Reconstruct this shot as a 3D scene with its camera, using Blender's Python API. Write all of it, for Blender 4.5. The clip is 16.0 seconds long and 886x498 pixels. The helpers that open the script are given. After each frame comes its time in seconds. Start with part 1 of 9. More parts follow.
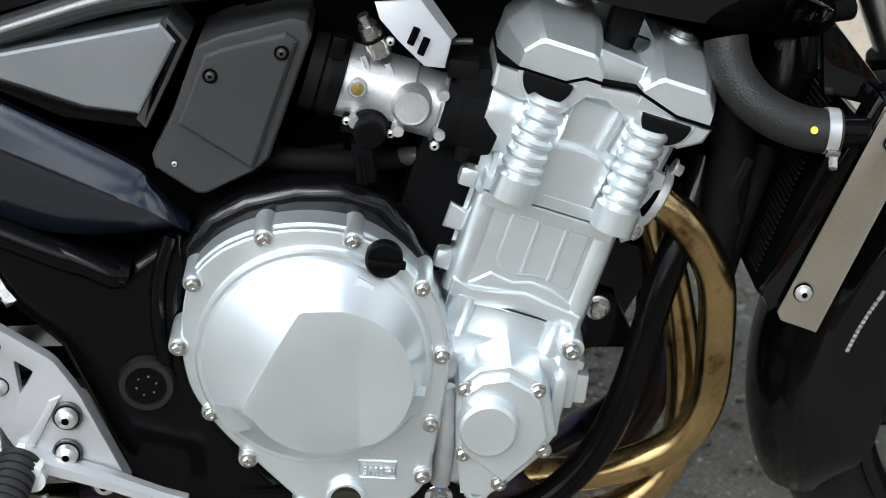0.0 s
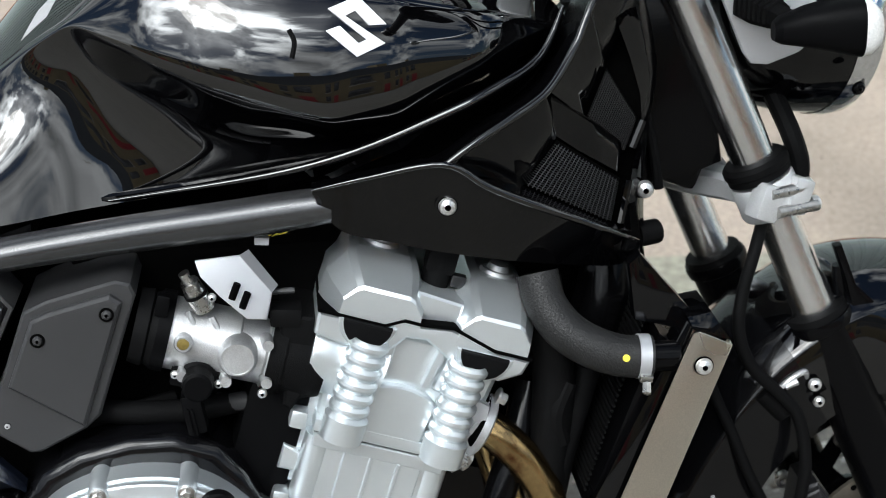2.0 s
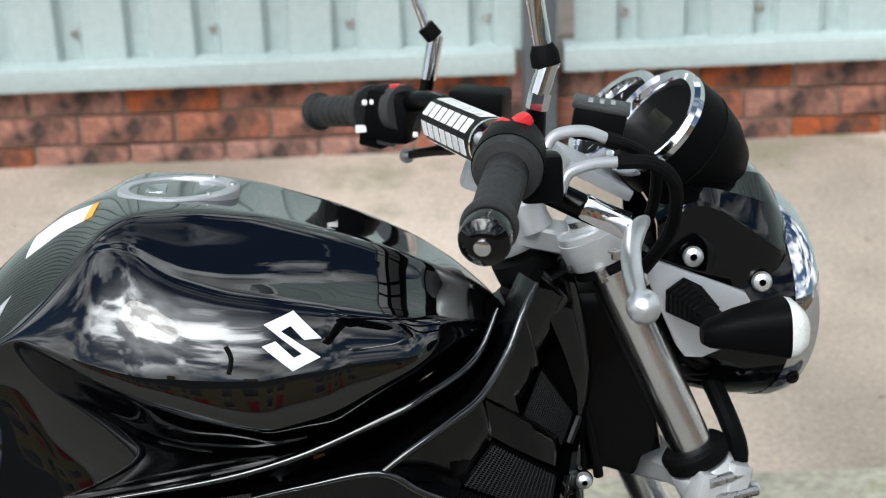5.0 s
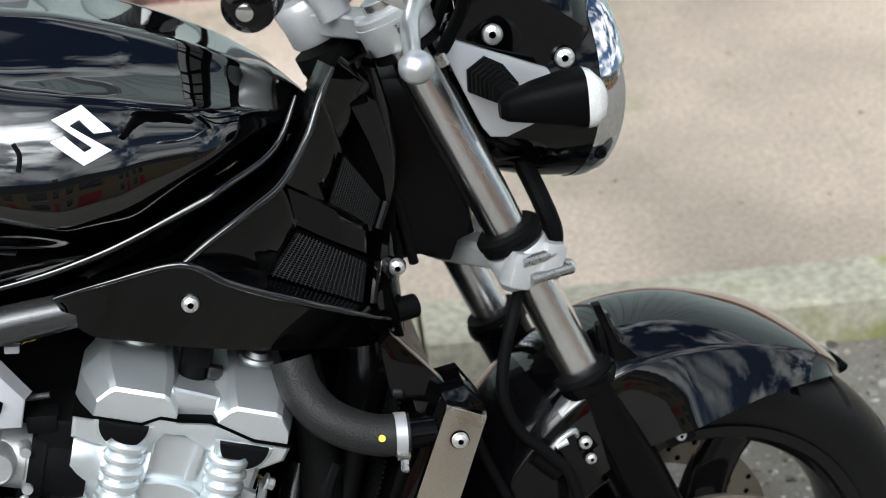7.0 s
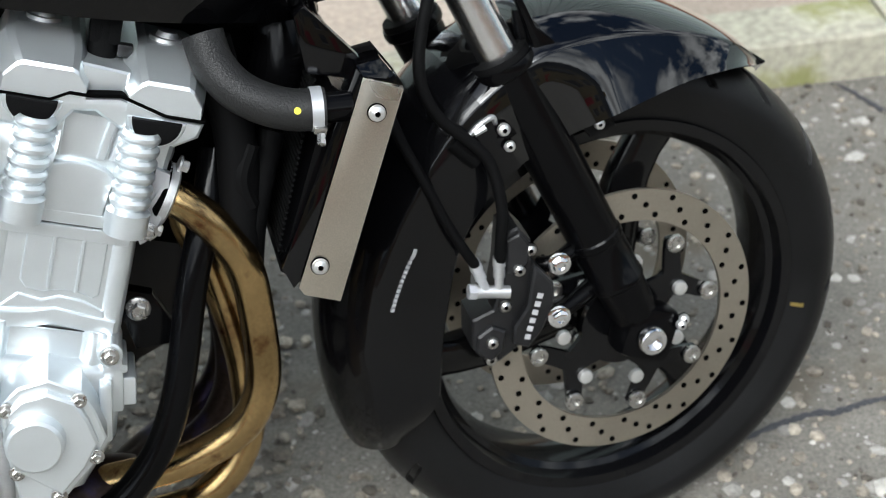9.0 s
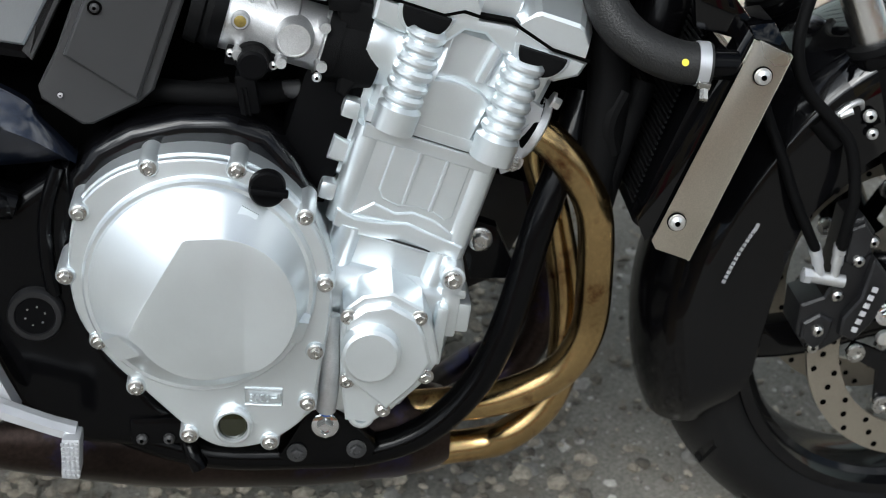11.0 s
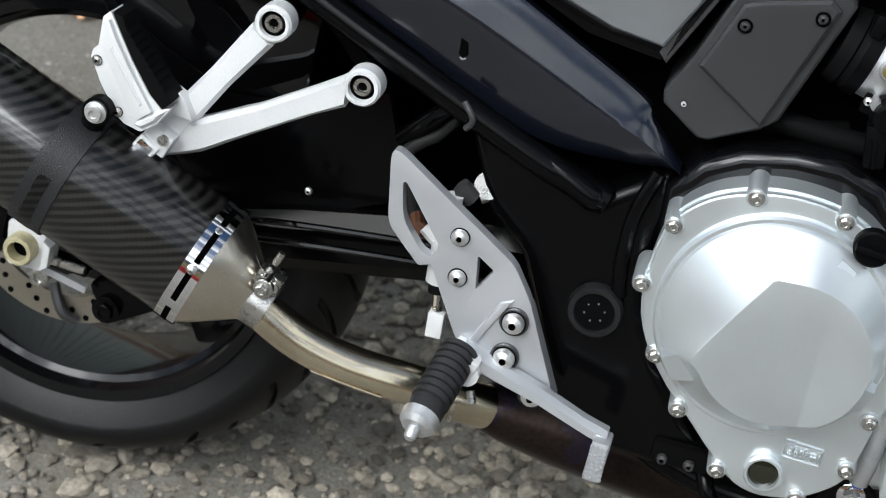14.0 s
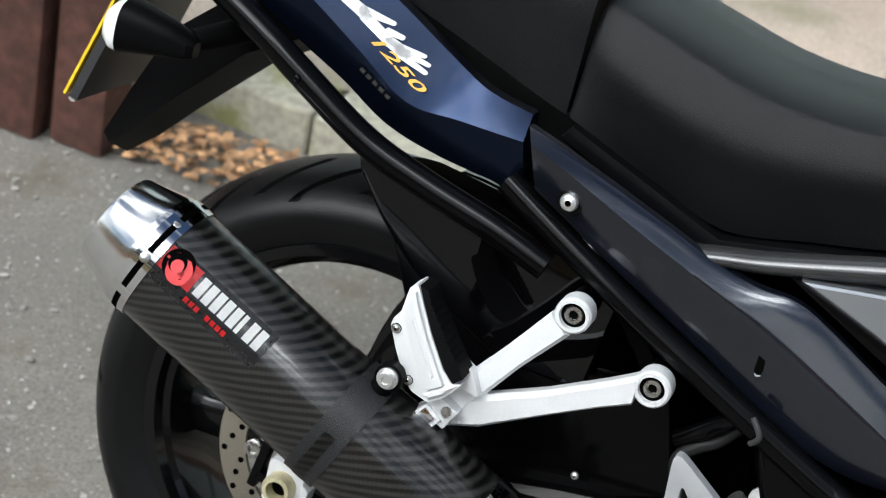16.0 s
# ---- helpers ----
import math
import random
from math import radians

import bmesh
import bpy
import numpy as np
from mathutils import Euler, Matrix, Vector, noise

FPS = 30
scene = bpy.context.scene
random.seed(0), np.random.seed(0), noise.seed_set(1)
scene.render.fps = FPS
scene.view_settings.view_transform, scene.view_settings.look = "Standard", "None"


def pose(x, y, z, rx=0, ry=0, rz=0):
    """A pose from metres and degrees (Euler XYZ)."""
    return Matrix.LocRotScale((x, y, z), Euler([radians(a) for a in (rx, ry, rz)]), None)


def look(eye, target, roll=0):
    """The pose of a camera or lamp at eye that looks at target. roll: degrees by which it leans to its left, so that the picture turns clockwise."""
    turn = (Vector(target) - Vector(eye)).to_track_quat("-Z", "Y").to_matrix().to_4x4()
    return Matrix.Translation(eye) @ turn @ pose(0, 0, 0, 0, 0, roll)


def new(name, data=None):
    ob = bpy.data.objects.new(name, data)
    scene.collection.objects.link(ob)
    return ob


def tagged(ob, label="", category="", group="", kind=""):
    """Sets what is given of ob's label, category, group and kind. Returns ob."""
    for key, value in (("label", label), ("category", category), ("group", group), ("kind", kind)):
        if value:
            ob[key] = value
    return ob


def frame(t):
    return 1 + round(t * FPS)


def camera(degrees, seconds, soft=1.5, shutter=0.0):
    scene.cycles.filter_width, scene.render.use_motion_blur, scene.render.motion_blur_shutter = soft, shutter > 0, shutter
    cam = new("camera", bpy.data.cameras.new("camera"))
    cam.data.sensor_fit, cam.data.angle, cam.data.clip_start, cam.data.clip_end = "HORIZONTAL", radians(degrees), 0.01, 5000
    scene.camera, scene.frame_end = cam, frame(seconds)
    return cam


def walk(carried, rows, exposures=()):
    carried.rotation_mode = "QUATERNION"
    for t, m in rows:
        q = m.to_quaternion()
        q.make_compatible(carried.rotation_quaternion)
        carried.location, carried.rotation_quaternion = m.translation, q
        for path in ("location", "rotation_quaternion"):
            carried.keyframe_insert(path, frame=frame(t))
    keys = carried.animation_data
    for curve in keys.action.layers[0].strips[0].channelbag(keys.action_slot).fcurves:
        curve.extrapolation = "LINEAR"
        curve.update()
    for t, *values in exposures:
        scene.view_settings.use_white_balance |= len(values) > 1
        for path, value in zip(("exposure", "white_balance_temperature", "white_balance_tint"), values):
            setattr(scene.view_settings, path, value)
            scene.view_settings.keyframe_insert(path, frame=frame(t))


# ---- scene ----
cam = camera(28.36, 16.0, soft=1.0)
cam.data.dof.use_dof = True
cam.data.dof.focus_distance = 1.50
cam.data.dof.aperture_fstop = 9.0
PATH = [
    (0, (0.7996, -1.3637, 1.4479), (0.8397, 0.2832, 0.3139), 0.34),
    (0.5, (0.8255, -1.3614, 1.4766), (0.8886, 0.3003, 0.3654), -0.10),
    (1, (0.8487, -1.3603, 1.5058), (0.9453, 0.3214, 0.4275), -0.56),
    (1.5, (0.8623, -1.3552, 1.5370), (0.9974, 0.3443, 0.4914), -0.86),
    (2, (0.8708, -1.3487, 1.5649), (1.0263, 0.3646, 0.5447), -1.00),
    (2.5, (0.8796, -1.3426, 1.5915), (1.0362, 0.3875, 0.6004), -0.80),
    (3, (0.8843, -1.3297, 1.6295), (1.0357, 0.4140, 0.6616), -0.63),
    (3.5, (0.8963, -1.3215, 1.6656), (1.0525, 0.4362, 0.7243), -1.04),
    (4, (0.9082, -1.3117, 1.7052), (1.0655, 0.4661, 0.8026), -1.40),
    (4.2, (0.9120, -1.3059, 1.7164), (1.0699, 0.4798, 0.8298), -1.29),
    (6.3, (1.0182, -1.3365, 1.7034), (1.1838, 0.4262, 0.7732), -3.65),
    (6.5, (1.0269, -1.3416, 1.6844), (1.2074, 0.4065, 0.7297), -3.66),
    (7, (1.0435, -1.3509, 1.6358), (1.2740, 0.3531, 0.6143), -3.74),
    (7.5, (1.0590, -1.3714, 1.5867), (1.3341, 0.2739, 0.4834), -3.76),
    (8, (1.0697, -1.3951, 1.5533), (1.3640, 0.2086, 0.3950), -4.31),
    (8.2, (1.0721, -1.4046, 1.5374), (1.3731, 0.1924, 0.3717), -4.26),
    (10.3, (0.8804, -1.4252, 1.4365), (1.0993, 0.1932, 0.2820), 0.30),
    (10.5, (0.8692, -1.4217, 1.4347), (1.0564, 0.1978, 0.2762), 0.62),
    (11, (0.8376, -1.4187, 1.4353), (0.9613, 0.2092, 0.2800), 1.92),
    (11.5, (0.8120, -1.4147, 1.4366), (0.8712, 0.2173, 0.2820), 2.97),
    (12, (0.7774, -1.4091, 1.4314), (0.7731, 0.2162, 0.2659), 4.12),
    (12.5, (0.7472, -1.4039, 1.4289), (0.6758, 0.2166, 0.2589), 4.68),
    (13, (0.7108, -1.3958, 1.4356), (0.5838, 0.2113, 0.2519), 6.06),
    (13.5, (0.6798, -1.3900, 1.4311), (0.4716, 0.2006, 0.2366), 6.81),
    (14, (0.6439, -1.3850, 1.4262), (0.3550, 0.1950, 0.2346), 7.53),
    (14.5, (0.6147, -1.3785, 1.4207), (0.2428, 0.2044, 0.2562), 8.55),
    (15, (0.5450, -1.3786, 1.4374), (0.1382, 0.2059, 0.2868), 10.20),
    (15.5, (0.4863, -1.3877, 1.4679), (0.0630, 0.2252, 0.3637), 11.91),
    (16, (0.4604, -1.3938, 1.5031), (0.0018, 0.2443, 0.4513), 12.12),
]
EXPOSURE = [(0, -1.45), (2.5, -1.4), (4.2, -1.5), (6.3, -1.6), (7.0, -1.5), (7.5, -1.35), (8.2, -1.2), (10.3, -1.45), (11.5, -1.6), (14.0, -1.6), (16.0, -1.5)]
walk(cam, [(t, look(eye, target, roll)) for t, eye, target, roll in PATH], EXPOSURE)

# ---- world, sun and sky ----
world = bpy.data.worlds.new("sky")
scene.world = world
world.use_nodes = True
_nt = world.node_tree
_nt.nodes.clear()
_out = _nt.nodes.new("ShaderNodeOutputWorld")
_bg = _nt.nodes.new("ShaderNodeBackground")
_sky = _nt.nodes.new("ShaderNodeTexSky")
_sky.sky_type = "NISHITA"
_sky.sun_disc = False
SUN_EL, SUN_AZ = 50.0, 211.0          # degrees; azimuth from +y, clockwise
_sky.sun_elevation = radians(SUN_EL)
_sky.sun_rotation = radians(SUN_AZ)
# broken cumulus cloud over the blue
_tc = _nt.nodes.new("ShaderNodeTexCoord")
_map = _nt.nodes.new("ShaderNodeMapping")
_map.inputs["Scale"].default_value = (1.0, 1.0, 1.6)
_map.inputs["Location"].default_value = (0.35, 0.2, 0.1)
_n = _nt.nodes.new("ShaderNodeTexNoise")
_n.inputs["Scale"].default_value = 2.9
_n.inputs["Detail"].default_value = 12.0
_n.inputs["Roughness"].default_value = 0.55
_r = _nt.nodes.new("ShaderNodeValToRGB")
_r.color_ramp.elements[0].position = 0.46
_r.color_ramp.elements[1].position = 0.55
_mix = _nt.nodes.new("ShaderNodeMixRGB")
_nt.links.new(_tc.outputs["Generated"], _map.inputs["Vector"])
_nt.links.new(_map.outputs["Vector"], _n.inputs["Vector"])
_nt.links.new(_n.outputs["Fac"], _r.inputs["Fac"])
# the cloud is thick and bright around the veiled sun
_sx, _sy = math.sin(radians(SUN_AZ)) * math.cos(radians(SUN_EL)), math.cos(radians(SUN_AZ)) * math.cos(radians(SUN_EL))
_dot = _nt.nodes.new("ShaderNodeVectorMath")
_dot.operation = "DOT_PRODUCT"
_dot.inputs[1].default_value = (_sx, _sy, math.sin(radians(SUN_EL)))
_nt.links.new(_tc.outputs["Generated"], _dot.inputs[0])
_glow = _nt.nodes.new("ShaderNodeMapRange")
_glow.interpolation_type = "SMOOTHSTEP"
_glow.inputs["From Min"].default_value, _glow.inputs["From Max"].default_value = 0.80, 0.99
_nt.links.new(_dot.outputs["Value"], _glow.inputs["Value"])
_thick = _nt.nodes.new("ShaderNodeMath")
# blue overhead, cloud banked up lower down
_sep = _nt.nodes.new("ShaderNodeSeparateXYZ")
_nt.links.new(_tc.outputs["Generated"], _sep.inputs[0])
_bank = _nt.nodes.new("ShaderNodeMapRange")
_bank.inputs["From Min"].default_value, _bank.inputs["From Max"].default_value = 0.80, 0.97
_bank.inputs["To Min"].default_value, _bank.inputs["To Max"].default_value = 1.0, 0.25
_nt.links.new(_sep.outputs["Z"], _bank.inputs["Value"])
_cover = _nt.nodes.new("ShaderNodeMath")
_cover.operation = "MULTIPLY"
_nt.links.new(_r.outputs["Color"], _cover.inputs[0])
_nt.links.new(_bank.outputs["Result"], _cover.inputs[1])
_thick.operation, _thick.use_clamp = "MULTIPLY_ADD", True
_thick.inputs[1].default_value = 0.30
_nt.links.new(_glow.outputs["Result"], _thick.inputs[0])
_nt.links.new(_cover.outputs[0], _thick.inputs[2])
_gain = _nt.nodes.new("ShaderNodeMath")
_gain.operation = "MULTIPLY_ADD"
_gain.inputs[1].default_value, _gain.inputs[2].default_value = 8.0, 1.0
_nt.links.new(_glow.outputs["Result"], _gain.inputs[0])
_white = _nt.nodes.new("ShaderNodeVectorMath")
_white.operation = "SCALE"
_white.inputs[0].default_value = (30.0, 31.8, 32.8)
# lit tops and grey bellies within the cloud
_n2 = _nt.nodes.new("ShaderNodeTexNoise")
_n2.inputs["Scale"].default_value, _n2.inputs["Detail"].default_value = 6.0, 8.0
_nt.links.new(_map.outputs["Vector"], _n2.inputs["Vector"])
_lump = _nt.nodes.new("ShaderNodeMapRange")
_lump.inputs["From Min"].default_value, _lump.inputs["From Max"].default_value = 0.36, 0.64
_lump.inputs["To Min"].default_value, _lump.inputs["To Max"].default_value = 0.55, 1.45
_nt.links.new(_n2.outputs["Fac"], _lump.inputs["Value"])
_lit = _nt.nodes.new("ShaderNodeMath")
_lit.operation = "MULTIPLY"
_nt.links.new(_gain.outputs[0], _lit.inputs[0])
_nt.links.new(_lump.outputs["Result"], _lit.inputs[1])
_nt.links.new(_lit.outputs[0], _white.inputs["Scale"])
_nt.links.new(_white.outputs["Vector"], _mix.inputs["Color2"])
_nt.links.new(_thick.outputs[0], _mix.inputs["Fac"])
_blue = _nt.nodes.new("ShaderNodeHueSaturation")
_blue.inputs["Saturation"].default_value, _blue.inputs["Value"].default_value = 1.15, 1.7
_nt.links.new(_sky.outputs["Color"], _blue.inputs["Color"])
_nt.links.new(_blue.outputs["Color"], _mix.inputs["Color1"])
_nt.links.new(_mix.outputs["Color"], _bg.inputs["Color"])
_bg.inputs["Strength"].default_value = 0.12
_nt.links.new(_bg.outputs["Background"], _out.inputs["Surface"])

sun = new("sun", bpy.data.lights.new("sun", "SUN"))
sun.data.energy = 2.2
sun.data.angle = radians(28)
sun.data.color = (1.0, 0.965, 0.91)
_a = radians(SUN_AZ)
_v = Vector((math.sin(_a) * math.cos(radians(SUN_EL)), math.cos(_a) * math.cos(radians(SUN_EL)), math.sin(radians(SUN_EL))))
sun.matrix_world = look(_v * 30, (0, 0, 0))

# ---- materials ----
def mat(name, base, rough=0.5, metal=0.0, grain=300.0, var=0.12, stain=6.0, stain_amt=0.12, bump=0.0, coat=0.0, rvar=0.1, dirt=None, spec=0.5, spot=None, coat_ior=1.5, coat_rough=0.02):
    """Principled surface with colour varied at a fine and a coarse scale, uneven gloss and a fine relief."""
    m = bpy.data.materials.new(name)
    m.use_nodes = True
    nt = m.node_tree
    b = nt.nodes["Principled BSDF"]
    tc = nt.nodes.new("ShaderNodeTexCoord")
    n1 = nt.nodes.new("ShaderNodeTexNoise")
    n1.inputs["Scale"].default_value, n1.inputs["Detail"].default_value = grain, 4.0
    n2 = nt.nodes.new("ShaderNodeTexNoise")
    n2.inputs["Scale"].default_value, n2.inputs["Detail"].default_value = stain, 6.0
    nt.links.new(tc.outputs["Object"], n1.inputs["Vector"])
    nt.links.new(tc.outputs["Object"], n2.inputs["Vector"])
    r1 = nt.nodes.new("ShaderNodeMapRange")
    r1.inputs["From Min"].default_value, r1.inputs["From Max"].default_value = 0.3, 0.7
    r1.inputs["To Min"].default_value, r1.inputs["To Max"].default_value = 1 - var, 1 + var
    r2 = nt.nodes.new("ShaderNodeMapRange")
    r2.inputs["From Min"].default_value, r2.inputs["From Max"].default_value = 0.3, 0.7
    r2.inputs["To Min"].default_value, r2.inputs["To Max"].default_value = 1 - stain_amt, 1 + stain_amt
    nt.links.new(n1.outputs["Fac"], r1.inputs["Value"])
    nt.links.new(n2.outputs["Fac"], r2.inputs["Value"])
    mul = nt.nodes.new("ShaderNodeMath")
    mul.operation = "MULTIPLY"
    nt.links.new(r1.outputs["Result"], mul.inputs[0])
    nt.links.new(r2.outputs["Result"], mul.inputs[1])
    hsv = nt.nodes.new("ShaderNodeHueSaturation")
    hsv.inputs["Color"].default_value = (*base, 1)
    nt.links.new(mul.outputs[0], hsv.inputs["Value"])
    col = hsv.outputs["Color"]
    if dirt:
        n3 = nt.nodes.new("ShaderNodeTexNoise")
        n3.inputs["Scale"].default_value, n3.inputs["Detail"].default_value, n3.inputs["Roughness"].default_value = dirt[1], 8.0, 0.65
        nt.links.new(tc.outputs["Object"], n3.inputs["Vector"])
        rp = nt.nodes.new("ShaderNodeValToRGB")
        rp.color_ramp.elements[0].position, rp.color_ramp.elements[1].position = dirt[2], dirt[2] + 0.12
        nt.links.new(n3.outputs["Fac"], rp.inputs["Fac"])
        mx = nt.nodes.new("ShaderNodeMixRGB")
        mx.inputs["Color2"].default_value = (*dirt[0], 1)
        nt.links.new(rp.outputs["Color"], mx.inputs["Fac"])
        nt.links.new(col, mx.inputs["Color1"])
        col = mx.outputs["Color"]
    if spot:
        vo = nt.nodes.new("ShaderNodeTexVoronoi")
        vo.inputs["Scale"].default_value = spot[1]
        nt.links.new(tc.outputs["Object"], vo.inputs["Vector"])
        rp = nt.nodes.new("ShaderNodeValToRGB")
        rp.color_ramp.elements[0].position, rp.color_ramp.elements[1].position = spot[2], spot[2] + 0.05
        rp.color_ramp.elements[0].color, rp.color_ramp.elements[1].color = (1, 1, 1, 1), (0, 0, 0, 1)
        nt.links.new(vo.outputs["Distance"], rp.inputs["Fac"])
        mx = nt.nodes.new("ShaderNodeMixRGB")
        mx.inputs["Color2"].default_value = (*spot[0], 1)
        nt.links.new(rp.outputs["Color"], mx.inputs["Fac"])
        nt.links.new(col, mx.inputs["Color1"])
        col = mx.outputs["Color"]
    nt.links.new(col, b.inputs["Base Color"])
    rr = nt.nodes.new("ShaderNodeMapRange")
    rr.inputs["From Min"].default_value, rr.inputs["From Max"].default_value = 0.3, 0.7
    rr.inputs["To Min"].default_value, rr.inputs["To Max"].default_value = max(0.02, rough * (1 - rvar)), min(1, rough * (1 + rvar))
    nt.links.new(n2.outputs["Fac"], rr.inputs["Value"])
    nt.links.new(rr.outputs["Result"], b.inputs["Roughness"])
    b.inputs["Metallic"].default_value = metal
    b.inputs["Specular IOR Level"].default_value = spec
    b.inputs["Coat Weight"].default_value = coat
    b.inputs["Coat Roughness"].default_value = coat_rough
    b.inputs["Coat IOR"].default_value = coat_ior
    if bump:
        bp = nt.nodes.new("ShaderNodeBump")
        bp.inputs["Strength"].default_value, bp.inputs["Distance"].default_value = bump, 0.002
        nt.links.new(n1.outputs["Fac"], bp.inputs["Height"])
        nt.links.new(bp.outputs["Normal"], b.inputs["Normal"])
    return m


# One black lacquer three times; stronger coats brighten the reflected sky.
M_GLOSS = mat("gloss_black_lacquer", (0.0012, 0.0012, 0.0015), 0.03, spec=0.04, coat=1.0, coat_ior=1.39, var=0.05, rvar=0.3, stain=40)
M_TANK = mat("strong_coat_black_lacquer", (0.0012, 0.0012, 0.0015), 0.03, spec=0.06, coat=1.0, coat_ior=1.74, var=0.05, rvar=0.3, stain=40)
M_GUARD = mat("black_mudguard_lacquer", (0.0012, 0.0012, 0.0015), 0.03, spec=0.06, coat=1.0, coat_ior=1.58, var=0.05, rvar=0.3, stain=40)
M_SATIN = mat("satin_black_paint", (0.0016, 0.0016, 0.0019), 0.28, grain=900, var=0.15, bump=0.05, spec=0.015, coat=0.25, coat_rough=0.15)
M_NAVY = mat("satin_navy_black_paint", (0.009, 0.012, 0.021), 0.3, metal=0.6, grain=1500, var=0.1, spec=0.2, coat=1.0, coat_ior=1.65, coat_rough=0.11)
# Side panel paint again, made bluer for the blue sky it would reflect.
M_TAIL = mat("panel_paint_with_sky_blue", (0.010, 0.017, 0.038), 0.26, metal=0.9, grain=1500, var=0.1, spec=0.2, coat=0.10, coat_ior=1.5, coat_rough=0.06)
M_PLASTIC = mat("black_plastic", (0.0025, 0.0025, 0.0028), 0.42, grain=1500, var=0.2, bump=0.15, spec=0.045)
M_GREYPL = mat("dark_grey_moulded_plastic", (0.035, 0.035, 0.036), 0.36, grain=1500, var=0.12, bump=0.1, spec=0.28)
M_SILVER = mat("silver_engine_paint", (0.72, 0.765, 0.785), 0.33, metal=0.82, grain=2500, var=0.06, stain=14, stain_amt=0.05, bump=0.06, dirt=((0.30, 0.30, 0.30), 130, 0.72))
M_CAST = mat("bare_cast_aluminium", (0.56, 0.565, 0.57), 0.40, metal=0.8, grain=900, var=0.12, stain=40, stain_amt=0.15, bump=0.2)
M_ALU = mat("anodised_silver_aluminium", (0.50, 0.51, 0.53), 0.38, metal=0.55, grain=2500, var=0.04, stain=20, stain_amt=0.05)
M_WORN = mat("worn_silver_paint", (0.72, 0.725, 0.73), 0.38, metal=0.2, grain=900, var=0.05, bump=0.06, dirt=((0.16, 0.14, 0.13), 70, 0.67))
M_STEEL = mat("brushed_stainless_steel", (0.62, 0.57, 0.49), 0.30, metal=1.0, grain=700, var=0.08, stain=8, stain_amt=0.1)
M_CHROME = mat("chrome", (0.80, 0.80, 0.82), 0.06, metal=1.0, grain=600, var=0.03, rvar=0.4)
M_FORK = mat("polished_fork_tube", (0.80, 0.80, 0.80), 0.22, metal=1.0, grain=900, var=0.04)
M_ZINC = mat("zinc_plated_bolt", (0.50, 0.49, 0.47), 0.28, metal=1.0, grain=1500, var=0.12, stain=120, stain_amt=0.15)
M_GOLD = mat("heat_tinted_steel_header", (0.42, 0.29, 0.135), 0.23, metal=1.0, grain=300, var=0.12, stain=9, stain_amt=0.3, dirt=((0.10, 0.030, 0.012), 22, 0.57))
M_PIPE = mat("straw_tinted_steel_pipe", (0.62, 0.55, 0.42), 0.22, metal=1.0, grain=300, var=0.1, stain=10, stain_amt=0.2)
# Blued, dirty steel, darkened further for the shade under the engine.
M_BLUED_SHADE = mat("blued_dirty_steel_with_shade", (0.030, 0.021, 0.018), 0.34, metal=0.9, grain=200, var=0.25, stain=9, stain_amt=0.5, dirt=((0.035, 0.030, 0.075), 11, 0.52))
M_RUBBER = mat("black_rubber", (0.0035, 0.0035, 0.0037), 0.6, grain=800, var=0.25, bump=0.25, spec=0.06)
M_TYRE = mat("tyre_rubber", (0.0050, 0.0050, 0.0053), 0.40, grain=600, var=0.25, stain=12, stain_amt=0.25, bump=0.2, spec=0.22)
M_HOSE = mat("ribbed_rubber_hose", (0.012, 0.012, 0.012), 0.5, grain=500, var=0.3, bump=0.4, spec=0.3)
M_RIM = mat("black_wheel_paint", (0.0025, 0.0025, 0.003), 0.25, spec=0.10, coat=0.45, coat_rough=0.07, var=0.1)
M_CAP = mat("polished_steel_cap", (0.80, 0.80, 0.80), 0.15, metal=1.0, grain=600, var=0.03, rvar=0.3)
M_DISC = mat("ground_steel_brake_disc", (0.37, 0.335, 0.28), 0.36, metal=0.9, grain=700, var=0.1)
M_STRAP = mat("grained_rubber_strap", (0.017, 0.017, 0.018), 0.42, grain=700, var=0.3, bump=0.4, spec=0.3)
M_SEAT = mat("black_grained_vinyl", (0.0030, 0.0033, 0.0037), 0.34, grain=1300, var=0.35, bump=0.45, spec=0.31)
M_RED = mat("red_plastic", (0.62, 0.015, 0.02), 0.35, var=0.05)
M_WHITE = mat("white_print", (0.80, 0.80, 0.80), 0.5, var=0.03)
M_YELLOW = mat("yellow_paint", (0.78, 0.62, 0.06), 0.5, var=0.06)
M_PLATE = mat("yellow_reflective_plate", (0.85, 0.55, 0.02), 0.4, var=0.04)
M_ORANGE = mat("orange_print", (0.85, 0.42, 0.05), 0.5, var=0.04)
M_BOLT = mat("stainless_bolt", (0.68, 0.68, 0.67), 0.3, metal=0.8, grain=1500, var=0.1)
M_EMBLEM = mat("bright_emblem_plating", (0.80, 0.80, 0.81), 0.3, metal=0.35, var=0.03)
M_CLAMP = mat("bright_cast_clamp", (0.58, 0.59, 0.595), 0.36, metal=0.45, grain=900, var=0.08, stain=30, stain_amt=0.1, bump=0.1)
M_GRIP = mat("worn_rubber_grip", (0.020, 0.020, 0.021), 0.5, grain=500, var=0.25, bump=0.3, spec=0.3)
M_POL = mat("polished_aluminium", (0.66, 0.67, 0.69), 0.32, metal=0.9, grain=900, var=0.05, stain=30, stain_amt=0.1)
M_CASE = mat("mottled_dark_metal", (0.012, 0.012, 0.013), 0.34, metal=0.35, grain=900, var=0.2, stain=16, stain_amt=0.4, bump=0.15)
# Satin black frame paint, lightened to grey for the sky's sheen on it.
M_RAIL = mat("satin_paint_with_grey_sheen", (0.072, 0.073, 0.075), 0.24, metal=0.7, grain=1200, var=0.08)
